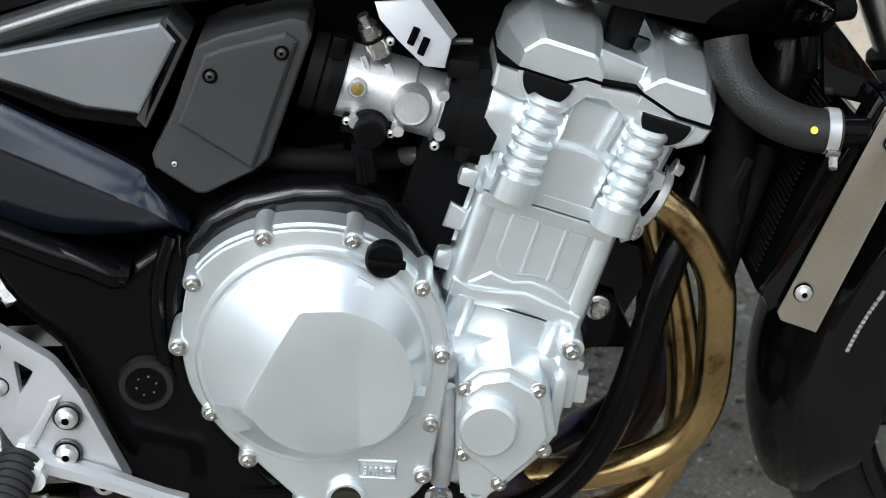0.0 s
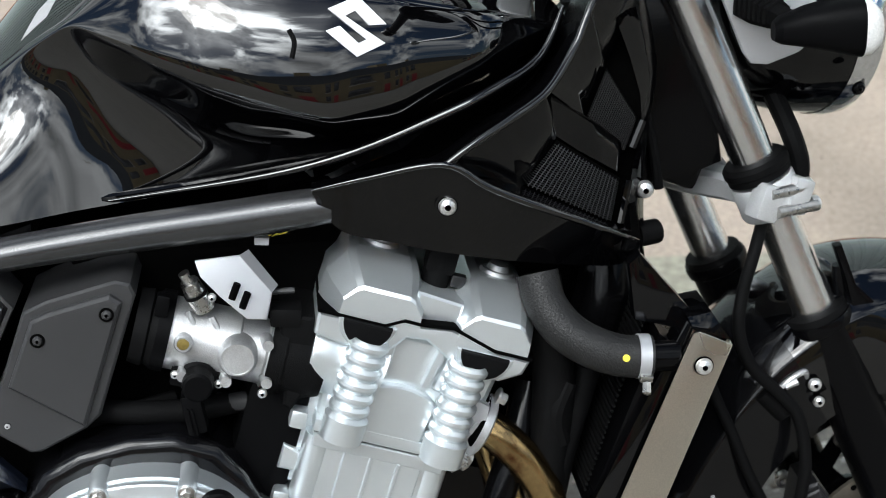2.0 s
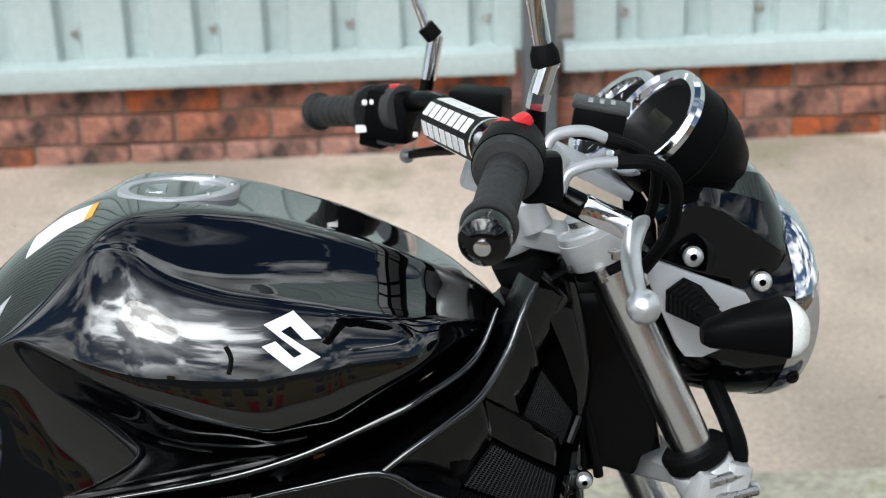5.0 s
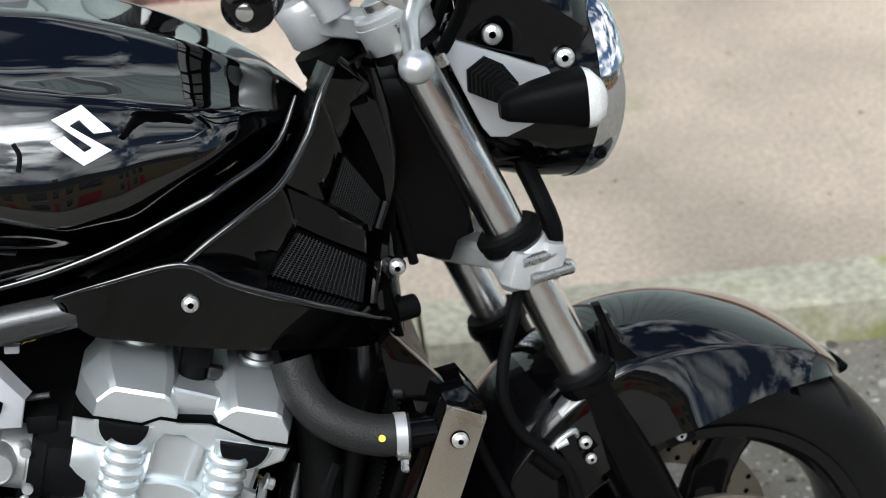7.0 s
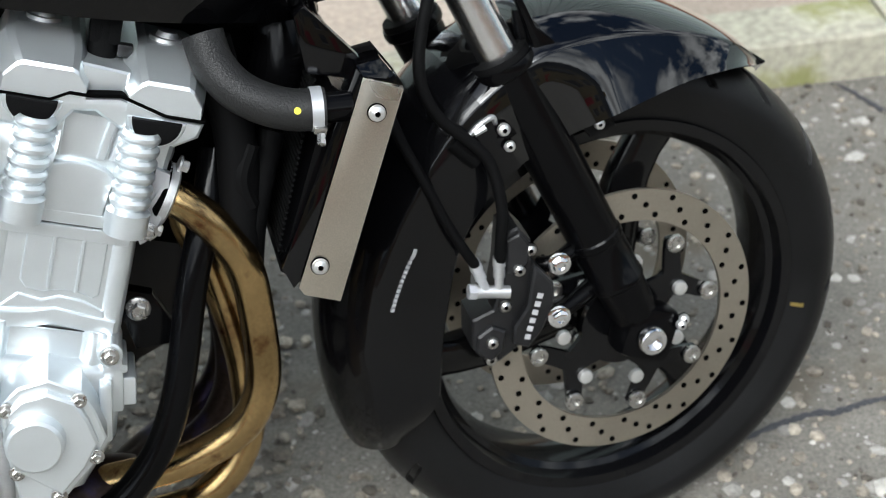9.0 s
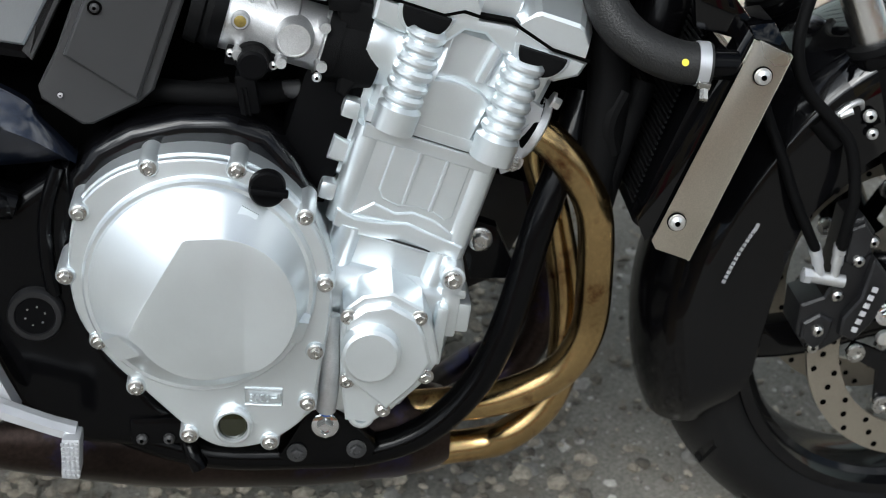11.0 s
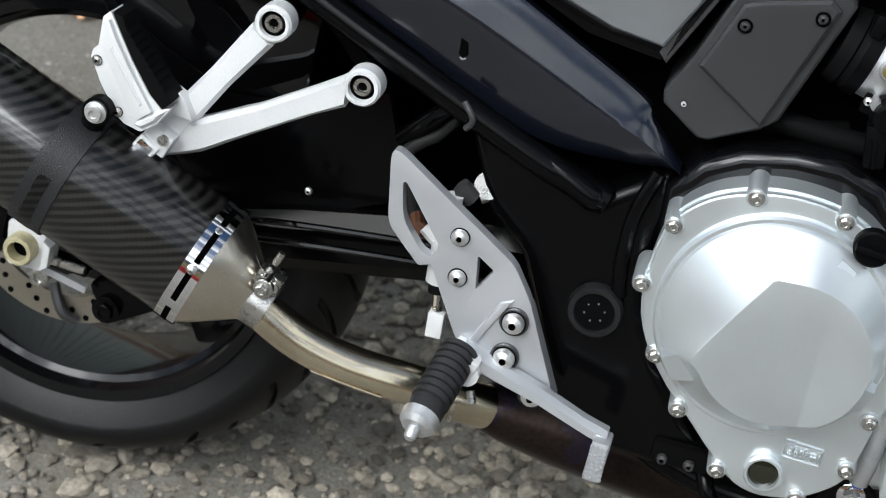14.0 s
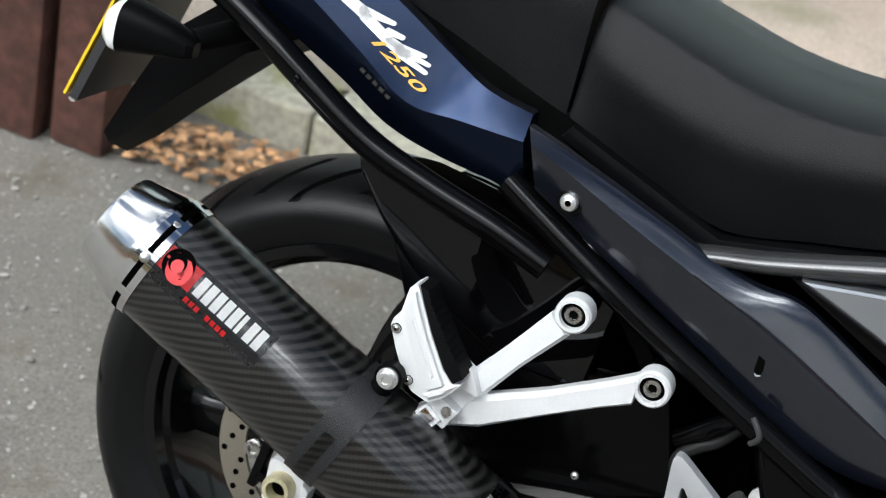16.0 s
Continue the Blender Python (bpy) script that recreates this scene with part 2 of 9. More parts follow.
M_WEDGE = mat("graphite_silver_paint", (0.33, 0.35, 0.37), 0.3, metal=0.75, grain=1800, var=0.06)
# Also laid on slots, bores and wells as the dark inside them.
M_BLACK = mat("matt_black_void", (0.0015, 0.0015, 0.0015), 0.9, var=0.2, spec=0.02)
M_LENS = mat("frosted_clear_lens", (0.78, 0.78, 0.76), 0.22, grain=400, var=0.1, coat=0.6)
M_GLASSDIAL = mat("dial_face", (0.03, 0.03, 0.032), 0.15, var=0.1, coat=1.0)
M_LCD = mat("lcd_panel", (0.30, 0.32, 0.22), 0.25, var=0.05, coat=0.6)
M_GREYPRINT = mat("grey_sticker_print", (0.35, 0.35, 0.36), 0.5, var=0.03)
M_BRASS = mat("brass", (0.55, 0.42, 0.14), 0.35, metal=1.0, var=0.15)
M_OILGLASS = mat("oil_sight_glass", (0.012, 0.013, 0.006), 0.08, coat=0.3, var=0.2)
M_RUST = mat("rusty_steel", (0.12, 0.04, 0.02), 0.75, var=0.3, bump=0.3)

M_ROAD = mat("worn_tarmac_with_grit", (0.165, 0.153, 0.133), 0.85, grain=220, var=0.30, stain=2.6, stain_amt=0.22, bump=0.9, spot=((0.28, 0.265, 0.24), 60, 0.13), dirt=((0.135, 0.115, 0.088), 5, 0.55))
M_PAVE = mat("reddish_worn_tarmac_pavement", (0.41, 0.335, 0.275), 0.85, grain=90, var=0.18, stain=1.5, stain_amt=0.40, bump=0.3, spot=((0.35, 0.31, 0.265), 70, 0.14), dirt=((0.25, 0.225, 0.155), 2.2, 0.55))
M_KERB = mat("mossy_concrete_kerb", (0.36, 0.34, 0.27), 0.85, grain=60, var=0.25, stain=5, stain_amt=0.25, bump=0.6, dirt=((0.24, 0.24, 0.10), 5, 0.55))
M_FENCE = mat("grey_green_coated_steel", (0.40, 0.47, 0.46), 0.45, grain=60, var=0.06, stain=2, stain_amt=0.08)
M_MORTAR = mat("dirty_mortar", (0.26, 0.20, 0.15), 0.9, grain=120, var=0.3, bump=0.5)
M_POST = mat("dark_grey_post", (0.09, 0.10, 0.11), 0.5, grain=80, var=0.1)
M_STUMP = mat("rust_brown_boards", (0.085, 0.035, 0.026), 0.8, grain=40, var=0.3, stain=5, stain_amt=0.4, bump=0.5)
M_LEAF = mat("dead_leaves", (0.36, 0.20, 0.10), 0.8, grain=50, var=0.5, stain=8, stain_amt=0.4)
M_STONE = mat("loose_grit", (0.205, 0.18, 0.145), 0.85, grain=150, var=0.35, stain=14, stain_amt=0.35)
M_CHIP = mat("bedded_stone", (0.30, 0.285, 0.26), 0.8, grain=150, var=0.2, stain=3, stain_amt=0.3)
M_HOUSE = mat("yellow_brick_terrace", (0.40, 0.31, 0.17), 0.85, grain=12, var=0.2, stain=1.0, stain_amt=0.15)


def brick_mat():
    m = mat("red_brick", (0.36, 0.135, 0.085), 0.85, grain=90, var=0.3, stain=9, stain_amt=0.3, bump=0.6, dirt=((0.05, 0.032, 0.026), 5, 0.50))
    nt = m.node_tree
    oi = nt.nodes.new("ShaderNodeObjectInfo")
    hs = next(n for n in nt.nodes if n.type == "HUE_SAT")
    mr = nt.nodes.new("ShaderNodeMapRange")
    mr.inputs["To Min"].default_value, mr.inputs["To Max"].default_value = 0.75, 1.25
    nt.links.new(oi.outputs["Random"], mr.inputs["Value"])
    nt.links.new(mr.outputs["Result"], hs.inputs["Saturation"])
    return m


M_BRICK = brick_mat()


def carbon_mat():
    """Twill weave under clear lacquer: two crossed wave bands along and round the can."""
    m = bpy.data.materials.new("lacquered_carbon_weave")
    m.use_nodes = True
    nt = m.node_tree
    b = nt.nodes["Principled BSDF"]
    tc = nt.nodes.new("ShaderNodeTexCoord")
    mp = nt.nodes.new("ShaderNodeMapping")
    mp.inputs["Rotation"].default_value = (0, radians(105.0), 0)
    wv = nt.nodes.new("ShaderNodeTexWave")
    wv.wave_type, wv.bands_direction = "BANDS", "X"
    wv.inputs["Scale"].default_value, wv.inputs["Distortion"].default_value, wv.inputs["Detail"].default_value = 40.0, 0.4, 1.0
    wv.inputs["Detail Scale"].default_value = 1.5
    w2 = nt.nodes.new("ShaderNodeTexWave")
    w2.wave_type, w2.bands_direction = "BANDS", "DIAGONAL"
    w2.inputs["Scale"].default_value, w2.inputs["Distortion"].default_value = 150.0, 0.6
    nt.links.new(tc.outputs["Object"], mp.inputs["Vector"])
    nt.links.new(mp.outputs["Vector"], wv.inputs["Vector"])
    nt.links.new(mp.outputs["Vector"], w2.inputs["Vector"])
    mx = nt.nodes.new("ShaderNodeMath")
    mx.operation = "MULTIPLY_ADD"
    mx.inputs[1].default_value = 0.25
    nt.links.new(w2.outputs["Fac"], mx.inputs[0])
    nt.links.new(wv.outputs["Fac"], mx.inputs[2])
    rp = nt.nodes.new("ShaderNodeValToRGB")
    rp.color_ramp.elements[0].position, rp.color_ramp.elements[1].position = 0.35, 0.95
    rp.color_ramp.elements[0].color, rp.color_ramp.elements[1].color = (0.0015, 0.0015, 0.0015, 1), (0.026, 0.0245, 0.023, 1)
    nt.links.new(mx.outputs[0], rp.inputs["Fac"])
    nt.links.new(rp.outputs["Color"], b.inputs["Base Color"])
    b.inputs["Roughness"].default_value = 0.35
    b.inputs["Metallic"].default_value = 0.3
    b.inputs["Coat Weight"].default_value = 0.6
    b.inputs["Coat Roughness"].default_value = 0.06
    return m


M_CARBON = carbon_mat()


# ---- building helpers ----
def finish(bm, name, material, angle=35.0):
    bmesh.ops.recalc_face_normals(bm, faces=bm.faces)
    me = bpy.data.meshes.new(name)
    bm.to_mesh(me)
    bm.free()
    me.polygons.foreach_set("use_smooth", [True] * len(me.polygons))
    me.set_sharp_from_angle(angle=radians(angle))
    me.materials.append(material)
    if any(p.material_index for p in me.polygons):
        me.materials.append(M_BLACK)
    return me


def part(name, bm, material, parent, label="", angle=35.0):
    """One mesh under a thing or under a part."""
    ob = new(name, finish(bm, name, material, angle))
    ob.parent = parent
    return tagged(ob, label)


def thing(name, bm, material, label, category, kind="", group="", angle=35.0):
    return tagged(new(name, finish(bm, name, material, angle)), label, category, group, kind)


def merge(*bms):
    out = bms[0]
    for b in bms[1:]:
        me = bpy.data.meshes.new("tmp")
        b.to_mesh(me)
        b.free()
        out.from_mesh(me)
        bpy.data.meshes.remove(me)
    return out


def prism(outline, y0, y1, bevel=0.0, seg=2, back=True):
    """An outline in x, z, from y0 (towards the viewer's side) to y1, its front rim rounded."""
    bm = bmesh.new()
    a = [bm.verts.new((x, y0, z)) for x, z in outline]
    b = [bm.verts.new((x, y1, z)) for x, z in outline]
    n = len(a)
    bm.faces.new(a)
    if back:
        bm.faces.new(b[::-1])
    for i in range(n):
        bm.faces.new((a[i], a[(i + 1) % n], b[(i + 1) % n], b[i]))
    bmesh.ops.recalc_face_normals(bm, faces=bm.faces)
    if bevel:
        rim = [e for e in bm.edges if abs(e.verts[0].co.y - y0) < 1e-7 and abs(e.verts[1].co.y - y0) < 1e-7]
        bmesh.ops.bevel(bm, geom=rim, offset=bevel, segments=seg, profile=0.6, affect="EDGES", clamp_overlap=True)
    return bm


def slab(outline3, thick, bevel=0.0):
    """A closed sheet: a 3D outline pushed back by the vector thick."""
    bm = bmesh.new()
    t = Vector(thick)
    a = [bm.verts.new(p) for p in outline3]
    b = [bm.verts.new(Vector(p) + t) for p in outline3]
    n = len(a)
    fa = bm.faces.new(a)
    bm.faces.new(b[::-1])
    for i in range(n):
        bm.faces.new((a[i], a[(i + 1) % n], b[(i + 1) % n], b[i]))
    bmesh.ops.recalc_face_normals(bm, faces=bm.faces)
    if bevel:
        bmesh.ops.bevel(bm, geom=list(fa.edges), offset=bevel, segments=2, profile=0.6, affect="EDGES", clamp_overlap=True)
    return bm


def smooth_line(pts, per=6, closed=False):
    """Catmull-Rom through the points."""
    P = [Vector(p) for p in pts]
    n = len(P)
    if n < 3:
        return P
    out = []
    for i in range(n if closed else n - 1):
        p0, p1 = P[(i - 1) % n] if closed or i else P[0], P[i]
        p2 = P[(i + 1) % n]
        p3 = P[(i + 2) % n] if closed or i + 2 < n else P[-1]
        for k in range(per):
            t = k / per
            out.append(0.5 * ((2 * p1) + (p2 - p0) * t + (2 * p0 - 5 * p1 + 4 * p2 - p3) * t * t + (3 * p1 - p0 - 3 * p2 + p3) * t ** 3))
    if not closed:
        out.append(P[-1])
    return out


def skin(rings, cap=True, closed=False):
    bm = bmesh.new()
    V = [[bm.verts.new(p) for p in r] for r in rings]
    n = len(V[0])
    for a, b in zip(V, V[1:] + ([V[0]] if closed else [])):
        for i in range(n):
            bm.faces.new((a[i], a[(i + 1) % n], b[(i + 1) % n], b[i]))
    if cap and not closed:
        bm.faces.new(V[0])
        bm.faces.new(V[-1][::-1])
    return bm


def tube(pts, r, n=14, per=6, flat=1.0):
    """A round bar along a smooth line; r is one radius or one for each point given."""
    line = smooth_line(pts, per)
    m = len(line)
    if isinstance(r, (int, float)):
        rad = [r] * m
    else:
        rad = [float(v) for v in np.interp(np.linspace(0, len(r) - 1, m), range(len(r)), r)]
    rings, u = [], None
    for i, p in enumerate(line):
        d = (line[min(i + 1, m - 1)] - line[max(i - 1, 0)]).normalized()
        if u is None:
            u = d.orthogonal().normalized()
        u = (u - d * u.dot(d)).normalized()
        w = d.cross(u)
        rings.append([p + (u * math.cos(2 * math.pi * k / n) + w * math.sin(2 * math.pi * k / n) * flat) * rad[i] for k in range(n)])
    return skin(rings)


def basis(axis):
    d = Vector(axis).normalized()
    u = d.orthogonal().normalized()
    if abs(d.y) > 0.6:
        u = (Vector((0, 0, 1)) - d * d.z).normalized()
    return d, u, d.cross(u)


def lathe(profile, origin, axis, n=32, start=0.0, sweep=360.0, cap=True):
    """A profile of (distance along the axis, radius) turned about it."""
    d, u, w = basis(axis)
    o = Vector(origin)
    bm = bmesh.new()
    full = sweep >= 360
    k = n if full else n + 1
    rows = []
    for h, r in profile:
        row = []
        for i in range(k):
            a = radians(start + sweep * i / n)
            row.append(bm.verts.new(o + d * h + (u * math.cos(a) + w * math.sin(a)) * max(r, 1e-5)))
        rows.append(row)
    for a, b in zip(rows, rows[1:]):
        for i in range(k if full else k - 1):
            j = (i + 1) % k
            bm.faces.new((a[i], a[j], b[j], b[i]))
    if cap and full:
        bm.faces.new(rows[0])
        bm.faces.new(rows[-1][::-1])
    return bm


def block(c, s, bevel=0.0, rot=None, seg=2):
    bm = bmesh.new()
    bmesh.ops.create_cube(bm, size=1.0)
    bmesh.ops.scale(bm, vec=s, verts=bm.verts)
    if bevel:
        bmesh.ops.bevel(bm, geom=list(bm.edges), offset=bevel, segments=seg, profile=0.6, affect="EDGES", clamp_overlap=True)
    m = Matrix.Translation(c)
    if rot:
        m = m @ Euler([radians(a) for a in rot]).to_matrix().to_4x4()
    bm.transform(m)
    return bm


def hex_bolt(p, r=0.006, h=0.006, axis=(0, -1, 0)):
    """A flanged hexagon bolt head standing out along the axis."""
    o = Vector(p)
    a = lathe([(0, r * 1.45), (h * 0.22, r * 1.45), (h * 0.3, r * 1.2)], o, axis, 18)
    b = lathe([(h * 0.2, r), (h * 0.92, r), (h, r * 0.84), (h, r * 0.5), (h * 0.8, r * 0.42), (h * 0.8, 0)], o, axis, 6)
    return merge(a, b)


def cap_bolt(p, r=0.007, h=0.005, axis=(0, -1, 0)):
    """A domed button-head screw with its hexagon socket."""
    o = Vector(p)
    a = lathe([(0, r), (h * 0.35, r), (h * 0.75, r * 0.82), (h, r * 0.34)], o, axis, 20, cap=False)
    b = lathe([(h, r * 0.34), (h, r * 0.29), (h * 0.25, r * 0.26), (h * 0.25, 0)], o, axis, 6, cap=False)
    c = lathe([(-0.001, r * 1.12), (h * 0.12, r * 1.12), (h * 0.12, r * 0.9)], o, axis, 20, cap=False)
    # Socket and seat ring are coloured black for the shade in them.
    for bm in (b, c):
        for f in bm.faces:
            f.material_index = 1
    return merge(a, b, c)


def arc(cx, cz, r, a0, a1, n=12, rz=None):
    rz = r if rz is None else rz
    return [(cx + r * math.cos(radians(a0 + (a1 - a0) * i / n)), cz + rz * math.sin(radians(a0 + (a1 - a0) * i / n))) for i in range(n + 1)]


def letters(text, size, place, across, up, material, parent, name="lettering", width=None, depth=0.0004, shear=0.0, bold=0.0):
    """Raised lettering: baseline start at place, running along across, standing along up."""
    cu = bpy.data.curves.new(name, "FONT")
    cu.body, cu.size, cu.extrude, cu.shear, cu.offset = text, size, depth, shear, bold
    cu.resolution_u = 3
    tmp = bpy.data.objects.new(name, cu)
    scene.collection.objects.link(tmp)
    dg = bpy.context.evaluated_depsgraph_get()
    me = bpy.data.meshes.new_from_object(tmp.evaluated_get(dg))
    bpy.data.objects.remove(tmp)
    x = Vector(across).normalized()
    y = (Vector(up) - x * Vector(up).dot(x)).normalized()
    z = x.cross(y)
    k = 1.0
    if width:
        xs = [v.co.x for v in me.vertices]
        k = width / (max(xs) - min(xs))
    m = Matrix((x * k, y, z)).transposed().to_4x4()
    me.transform(Matrix.Translation(place) @ m)
    me.materials.clear()
    me.materials.append(material)
    ob = new(name, me)
    ob.parent = parent
    return ob

# ---- the street ----
KERB_Y, KERB_H, WALL_Y = 1.04, 0.08, 2.57
STREET = pose(0, 0, 0, 0, 0, -3.6)          # the kerb runs at a slight angle to the motorcycle


def ground_sheet(x0, x1, y0, y1, z, nx, ny, amp, freq):
    bm = bmesh.new()
    V = [[bm.verts.new((x0 + (x1 - x0) * i / nx, y0 + (y1 - y0) * j / ny, 0)) for i in range(nx + 1)] for j in range(ny + 1)]
    for r in V:
        for v in r:
            v.co.z = z + amp * (noise.noise(v.co * freq) + 0.5 * noise.noise(v.co * freq * 3.1)) - amp
    for j in range(ny):
        for i in range(nx):
            bm.faces.new((V[j][i], V[j][i + 1], V[j + 1][i + 1], V[j + 1][i]))
    return bm


def far_sheet():
    """The road's one sheet: fine near the motorcycle, running out to the horizon."""
    bm = ground_sheet(-3, 5, -3, KERB_Y + 0.02, 0.0, 120, 60, 0.002, 5.0)
    rim = [(-3, -3), (5, -3), (5, KERB_Y + 0.02), (-3, KERB_Y + 0.02)]
    far = [(-400, -400), (400, -400), (400, KERB_Y + 0.02), (-400, KERB_Y + 0.02)]
    a = [bm.verts.new((x, y, -0.003)) for x, y in rim]
    b = [bm.verts.new((x, y, -0.003)) for x, y in far]
    bm.faces.new((b[0], b[1], a[1], a[0]))
    bm.faces.new((b[1], b[2], a[2], a[1]))
    bm.faces.new((b[3], b[0], a[0], a[3]))
    return bm


ground = thing("ground", far_sheet(), M_ROAD, "worn grey tarmac road scattered with grit", "road", "structure")
ground.matrix_world = STREET
pavement = thing("pavement", merge(ground_sheet(-4, 8, KERB_Y + 0.126, WALL_Y + 0.1, KERB_H, 120, 16, 0.002, 3.0), block((0, 201, KERB_H - 0.3), (800, 397, 0.5)), block((0, 1.92, KERB_H - 0.262), (800, 1.5, 0.5))),
                 M_PAVE, "worn reddish tarmac pavement with pale stones", "pavement", "structure")
pavement.matrix_world = STREET
kerb = tagged(new("kerb"), "pale mossy concrete kerb stones beside the road", "kerb", kind="structure")
kerb.matrix_world = STREET
_kb = finish(block((0, 0, 0), (0.908, 0.130, 0.26), 0.012, seg=3), "kerb_stone", M_KERB)
for i in range(-18, 22):
    o = new("kerb_stone", _kb)
    o.parent = kerb
    o.location = (1.71 + i * 0.914, KERB_Y + 0.065 + random.uniform(-0.0015, 0.0015), KERB_H - 0.13 + random.uniform(-0.0015, 0.0015))
    o.rotation_euler = (random.uniform(-0.006, 0.006), 0, random.uniform(-0.002, 0.002))

# low brick wall carrying a steel fence
wall = thing("wall_back", block((2, WALL_Y + 0.118, 0.168), (32, 0.21, 0.22)), M_MORTAR, "low red brick wall with dark mortar under the steel fence", "wall", "structure")
wall.matrix_world = STREET
_bk = finish(block((0, 0, 0), (0.213, 0.10, 0.067), 0.004), "brick", M_BRICK)
for row in range(3):
    for i in range(-16, 26):
        o = new("brick", _bk)
        o.parent = wall
        o.location = (0.11 * (row % 2) + i * 0.223 + 0.05, WALL_Y + 0.05 + random.uniform(-0.003, 0.003), 0.0885 + row * 0.0765)
        o.rotation_euler = (0, random.uniform(-0.012, 0.012), random.uniform(-0.01, 0.01))


def corrugated(x0, x1, z0, z1, y, pitch=0.157, deep=0.030):
    bm = bmesh.new()
    prof, x = [], x0
    while x < x1:
        prof += [(x, y), (x + pitch * 0.60, y), (x + pitch * 0.68, y + deep), (x + pitch * 0.92, y + deep)]
        x += pitch
    for d in (0.0, 0.003):
        lo = [bm.verts.new((px, py + d, z0)) for px, py in prof]
        hi = [bm.verts.new((px, py + d, z1)) for px, py in prof]
        for i in range(len(prof) - 1):
            bm.faces.new((lo[i], lo[i + 1], hi[i + 1], hi[i]))
    return bm


fence = tagged(new("fence"), "grey-green corrugated steel fence on the brick wall", "fence", kind="structure")
fence.matrix_world = STREET
for x0, x1 in ((-14.0, 1.29), (1.40, 18.0)):
    part("fence_sheet", corrugated(x0 + (0.021 if x0 < 0 else 0.03), x1, 0.325, 3.3, WALL_Y - 0.005), M_FENCE, fence, angle=20)
    part("fence_rail", block(((x0 + x1) / 2, WALL_Y - 0.012, 0.310), (x1 - x0, 0.075, 0.056), 0.005), M_FENCE, fence)
part("fence_post", block((1.345, WALL_Y - 0.04, 1.7), (0.075, 0.075, 3.2), 0.004), M_POST, fence, "dark grey steel post")
for i in range(-4, 10):
    part("fence_screw", hex_bolt((0.290 + i * 0.314, WALL_Y + 0.022, 0.395), 0.008, 0.008), M_ZINC, fence)

# the boards of a rusty-brown hoarding end by the kerb, behind the tail of the motorcycle
stump = tagged(new("board_post"), "rust-brown timber post standing by the kerb", "post")
for i, (dx, dy, w) in enumerate(((0, 0, 0.12), (0.115, 0.02, 0.10), (-0.12, 0.01, 0.11))):
    part("board", block((-0.93 + dx, 0.86 + dy, 0.75), (w, 0.09, 1.5), 0.01, (0, 1.5 - i, 0)), M_STUMP, stump)

# dead leaves lying in the gutter
def scatter(n, xr, yr, z, size, flat, seed):
    rnd = random.Random(seed)
    vs, fs = [], []
    for _ in range(n):
        x, y = rnd.uniform(*xr), rnd.uniform(*yr)
        s = rnd.uniform(*size)
        rot = Euler((rnd.uniform(-0.6, 0.6) * flat, rnd.uniform(-0.6, 0.6) * flat, rnd.uniform(0, 6.3))).to_matrix()
        k = len(vs)
        zz = z + rnd.uniform(0, 0.03) * flat
        for p in ((-1, 0, 0), (-0.3, -0.55, 0.12), (0.5, -0.45, 0.1), (1, 0, 0), (0.5, 0.45, 0.1), (-0.3, 0.55, 0.12)):
            q = rot @ (Vector(p) * s)
            vs.append((x + q.x, y + q.y, zz + abs(q.z) + 0.002))
        fs.append(tuple(range(k, k + 6)))
    return vs, fs


def pebbles(n, xr, yr, size, seed, z=0.0):
    rnd = random.Random(seed)
    bm0 = bmesh.new()
    bmesh.ops.create_icosphere(bm0, subdivisions=1, radius=1)
    base = [v.co.copy() for v in bm0.verts]
    faces = [[v.index for v in f.verts] for f in bm0.faces]
    bm0.free()
    vs, fs = [], []
    for _ in range(n):
        x, y = rnd.uniform(*xr), rnd.uniform(*yr)
        s = rnd.uniform(*size) * (0.5 + rnd.random() ** 3)
        sc = Vector((s * rnd.uniform(0.8, 1.4), s * rnd.uniform(0.8, 1.2), s * rnd.uniform(0.35, 0.6)))
        rot = Euler((0.2 * rnd.random(), 0.2 * rnd.random(), rnd.uniform(0, 6.3))).to_matrix()
        k = len(vs)
        for b in base:
            q = rot @ Vector((b.x * sc.x, b.y * sc.y, b.z * sc.z)) * (1 + rnd.uniform(-0.15, 0.15))
            vs.append((x + q.x, y + q.y, z + q.z + sc.z * 0.3))
        fs += [[k + i for i in f] for f in faces]
    return vs, fs


def stuff(name, data, material, label, category):
    me = bpy.data.meshes.new(name)
    me.from_pydata(data[0], [], data[1])
    me.materials.append(material)
    return tagged(new(name, me), label, category, kind="stuff")


def island_tint(m, lo, hi):
    nt = m.node_tree
    g = nt.nodes.new("ShaderNodeNewGeometry")
    hs = next(n for n in nt.nodes if n.type == "HUE_SAT")
    old = hs.inputs["Value"].links[0].from_socket
    mr = nt.nodes.new("ShaderNodeMapRange")
    mr.inputs["To Min"].default_value, mr.inputs["To Max"].default_value = lo, hi
    mu = nt.nodes.new("ShaderNodeMath")
    mu.operation = "MULTIPLY"
    nt.links.new(g.outputs["Random Per Island"], mr.inputs["Value"])
    nt.links.new(mr.outputs["Result"], mu.inputs[0])
    nt.links.new(old, mu.inputs[1])
    nt.links.new(mu.outputs[0], hs.inputs["Value"])


island_tint(M_STONE, 0.35, 1.7)
island_tint(M_CHIP, 0.6, 1.45)
island_tint(M_LEAF, 0.5, 1.6)
stuff("gutter_leaves", scatter(520, (-0.86, -0.20), (0.86, 1.02), 0.002, (0.008, 0.02), 1.0, 5), M_LEAF, "brown dead leaves lying in the gutter", "leaves")
stuff("road_grit", pebbles(5200, (-0.15, 2.4), (-0.40, 0.93), (0.003, 0.0085), 7), M_STONE, "loose grey and tan grit on the tarmac", "grit")
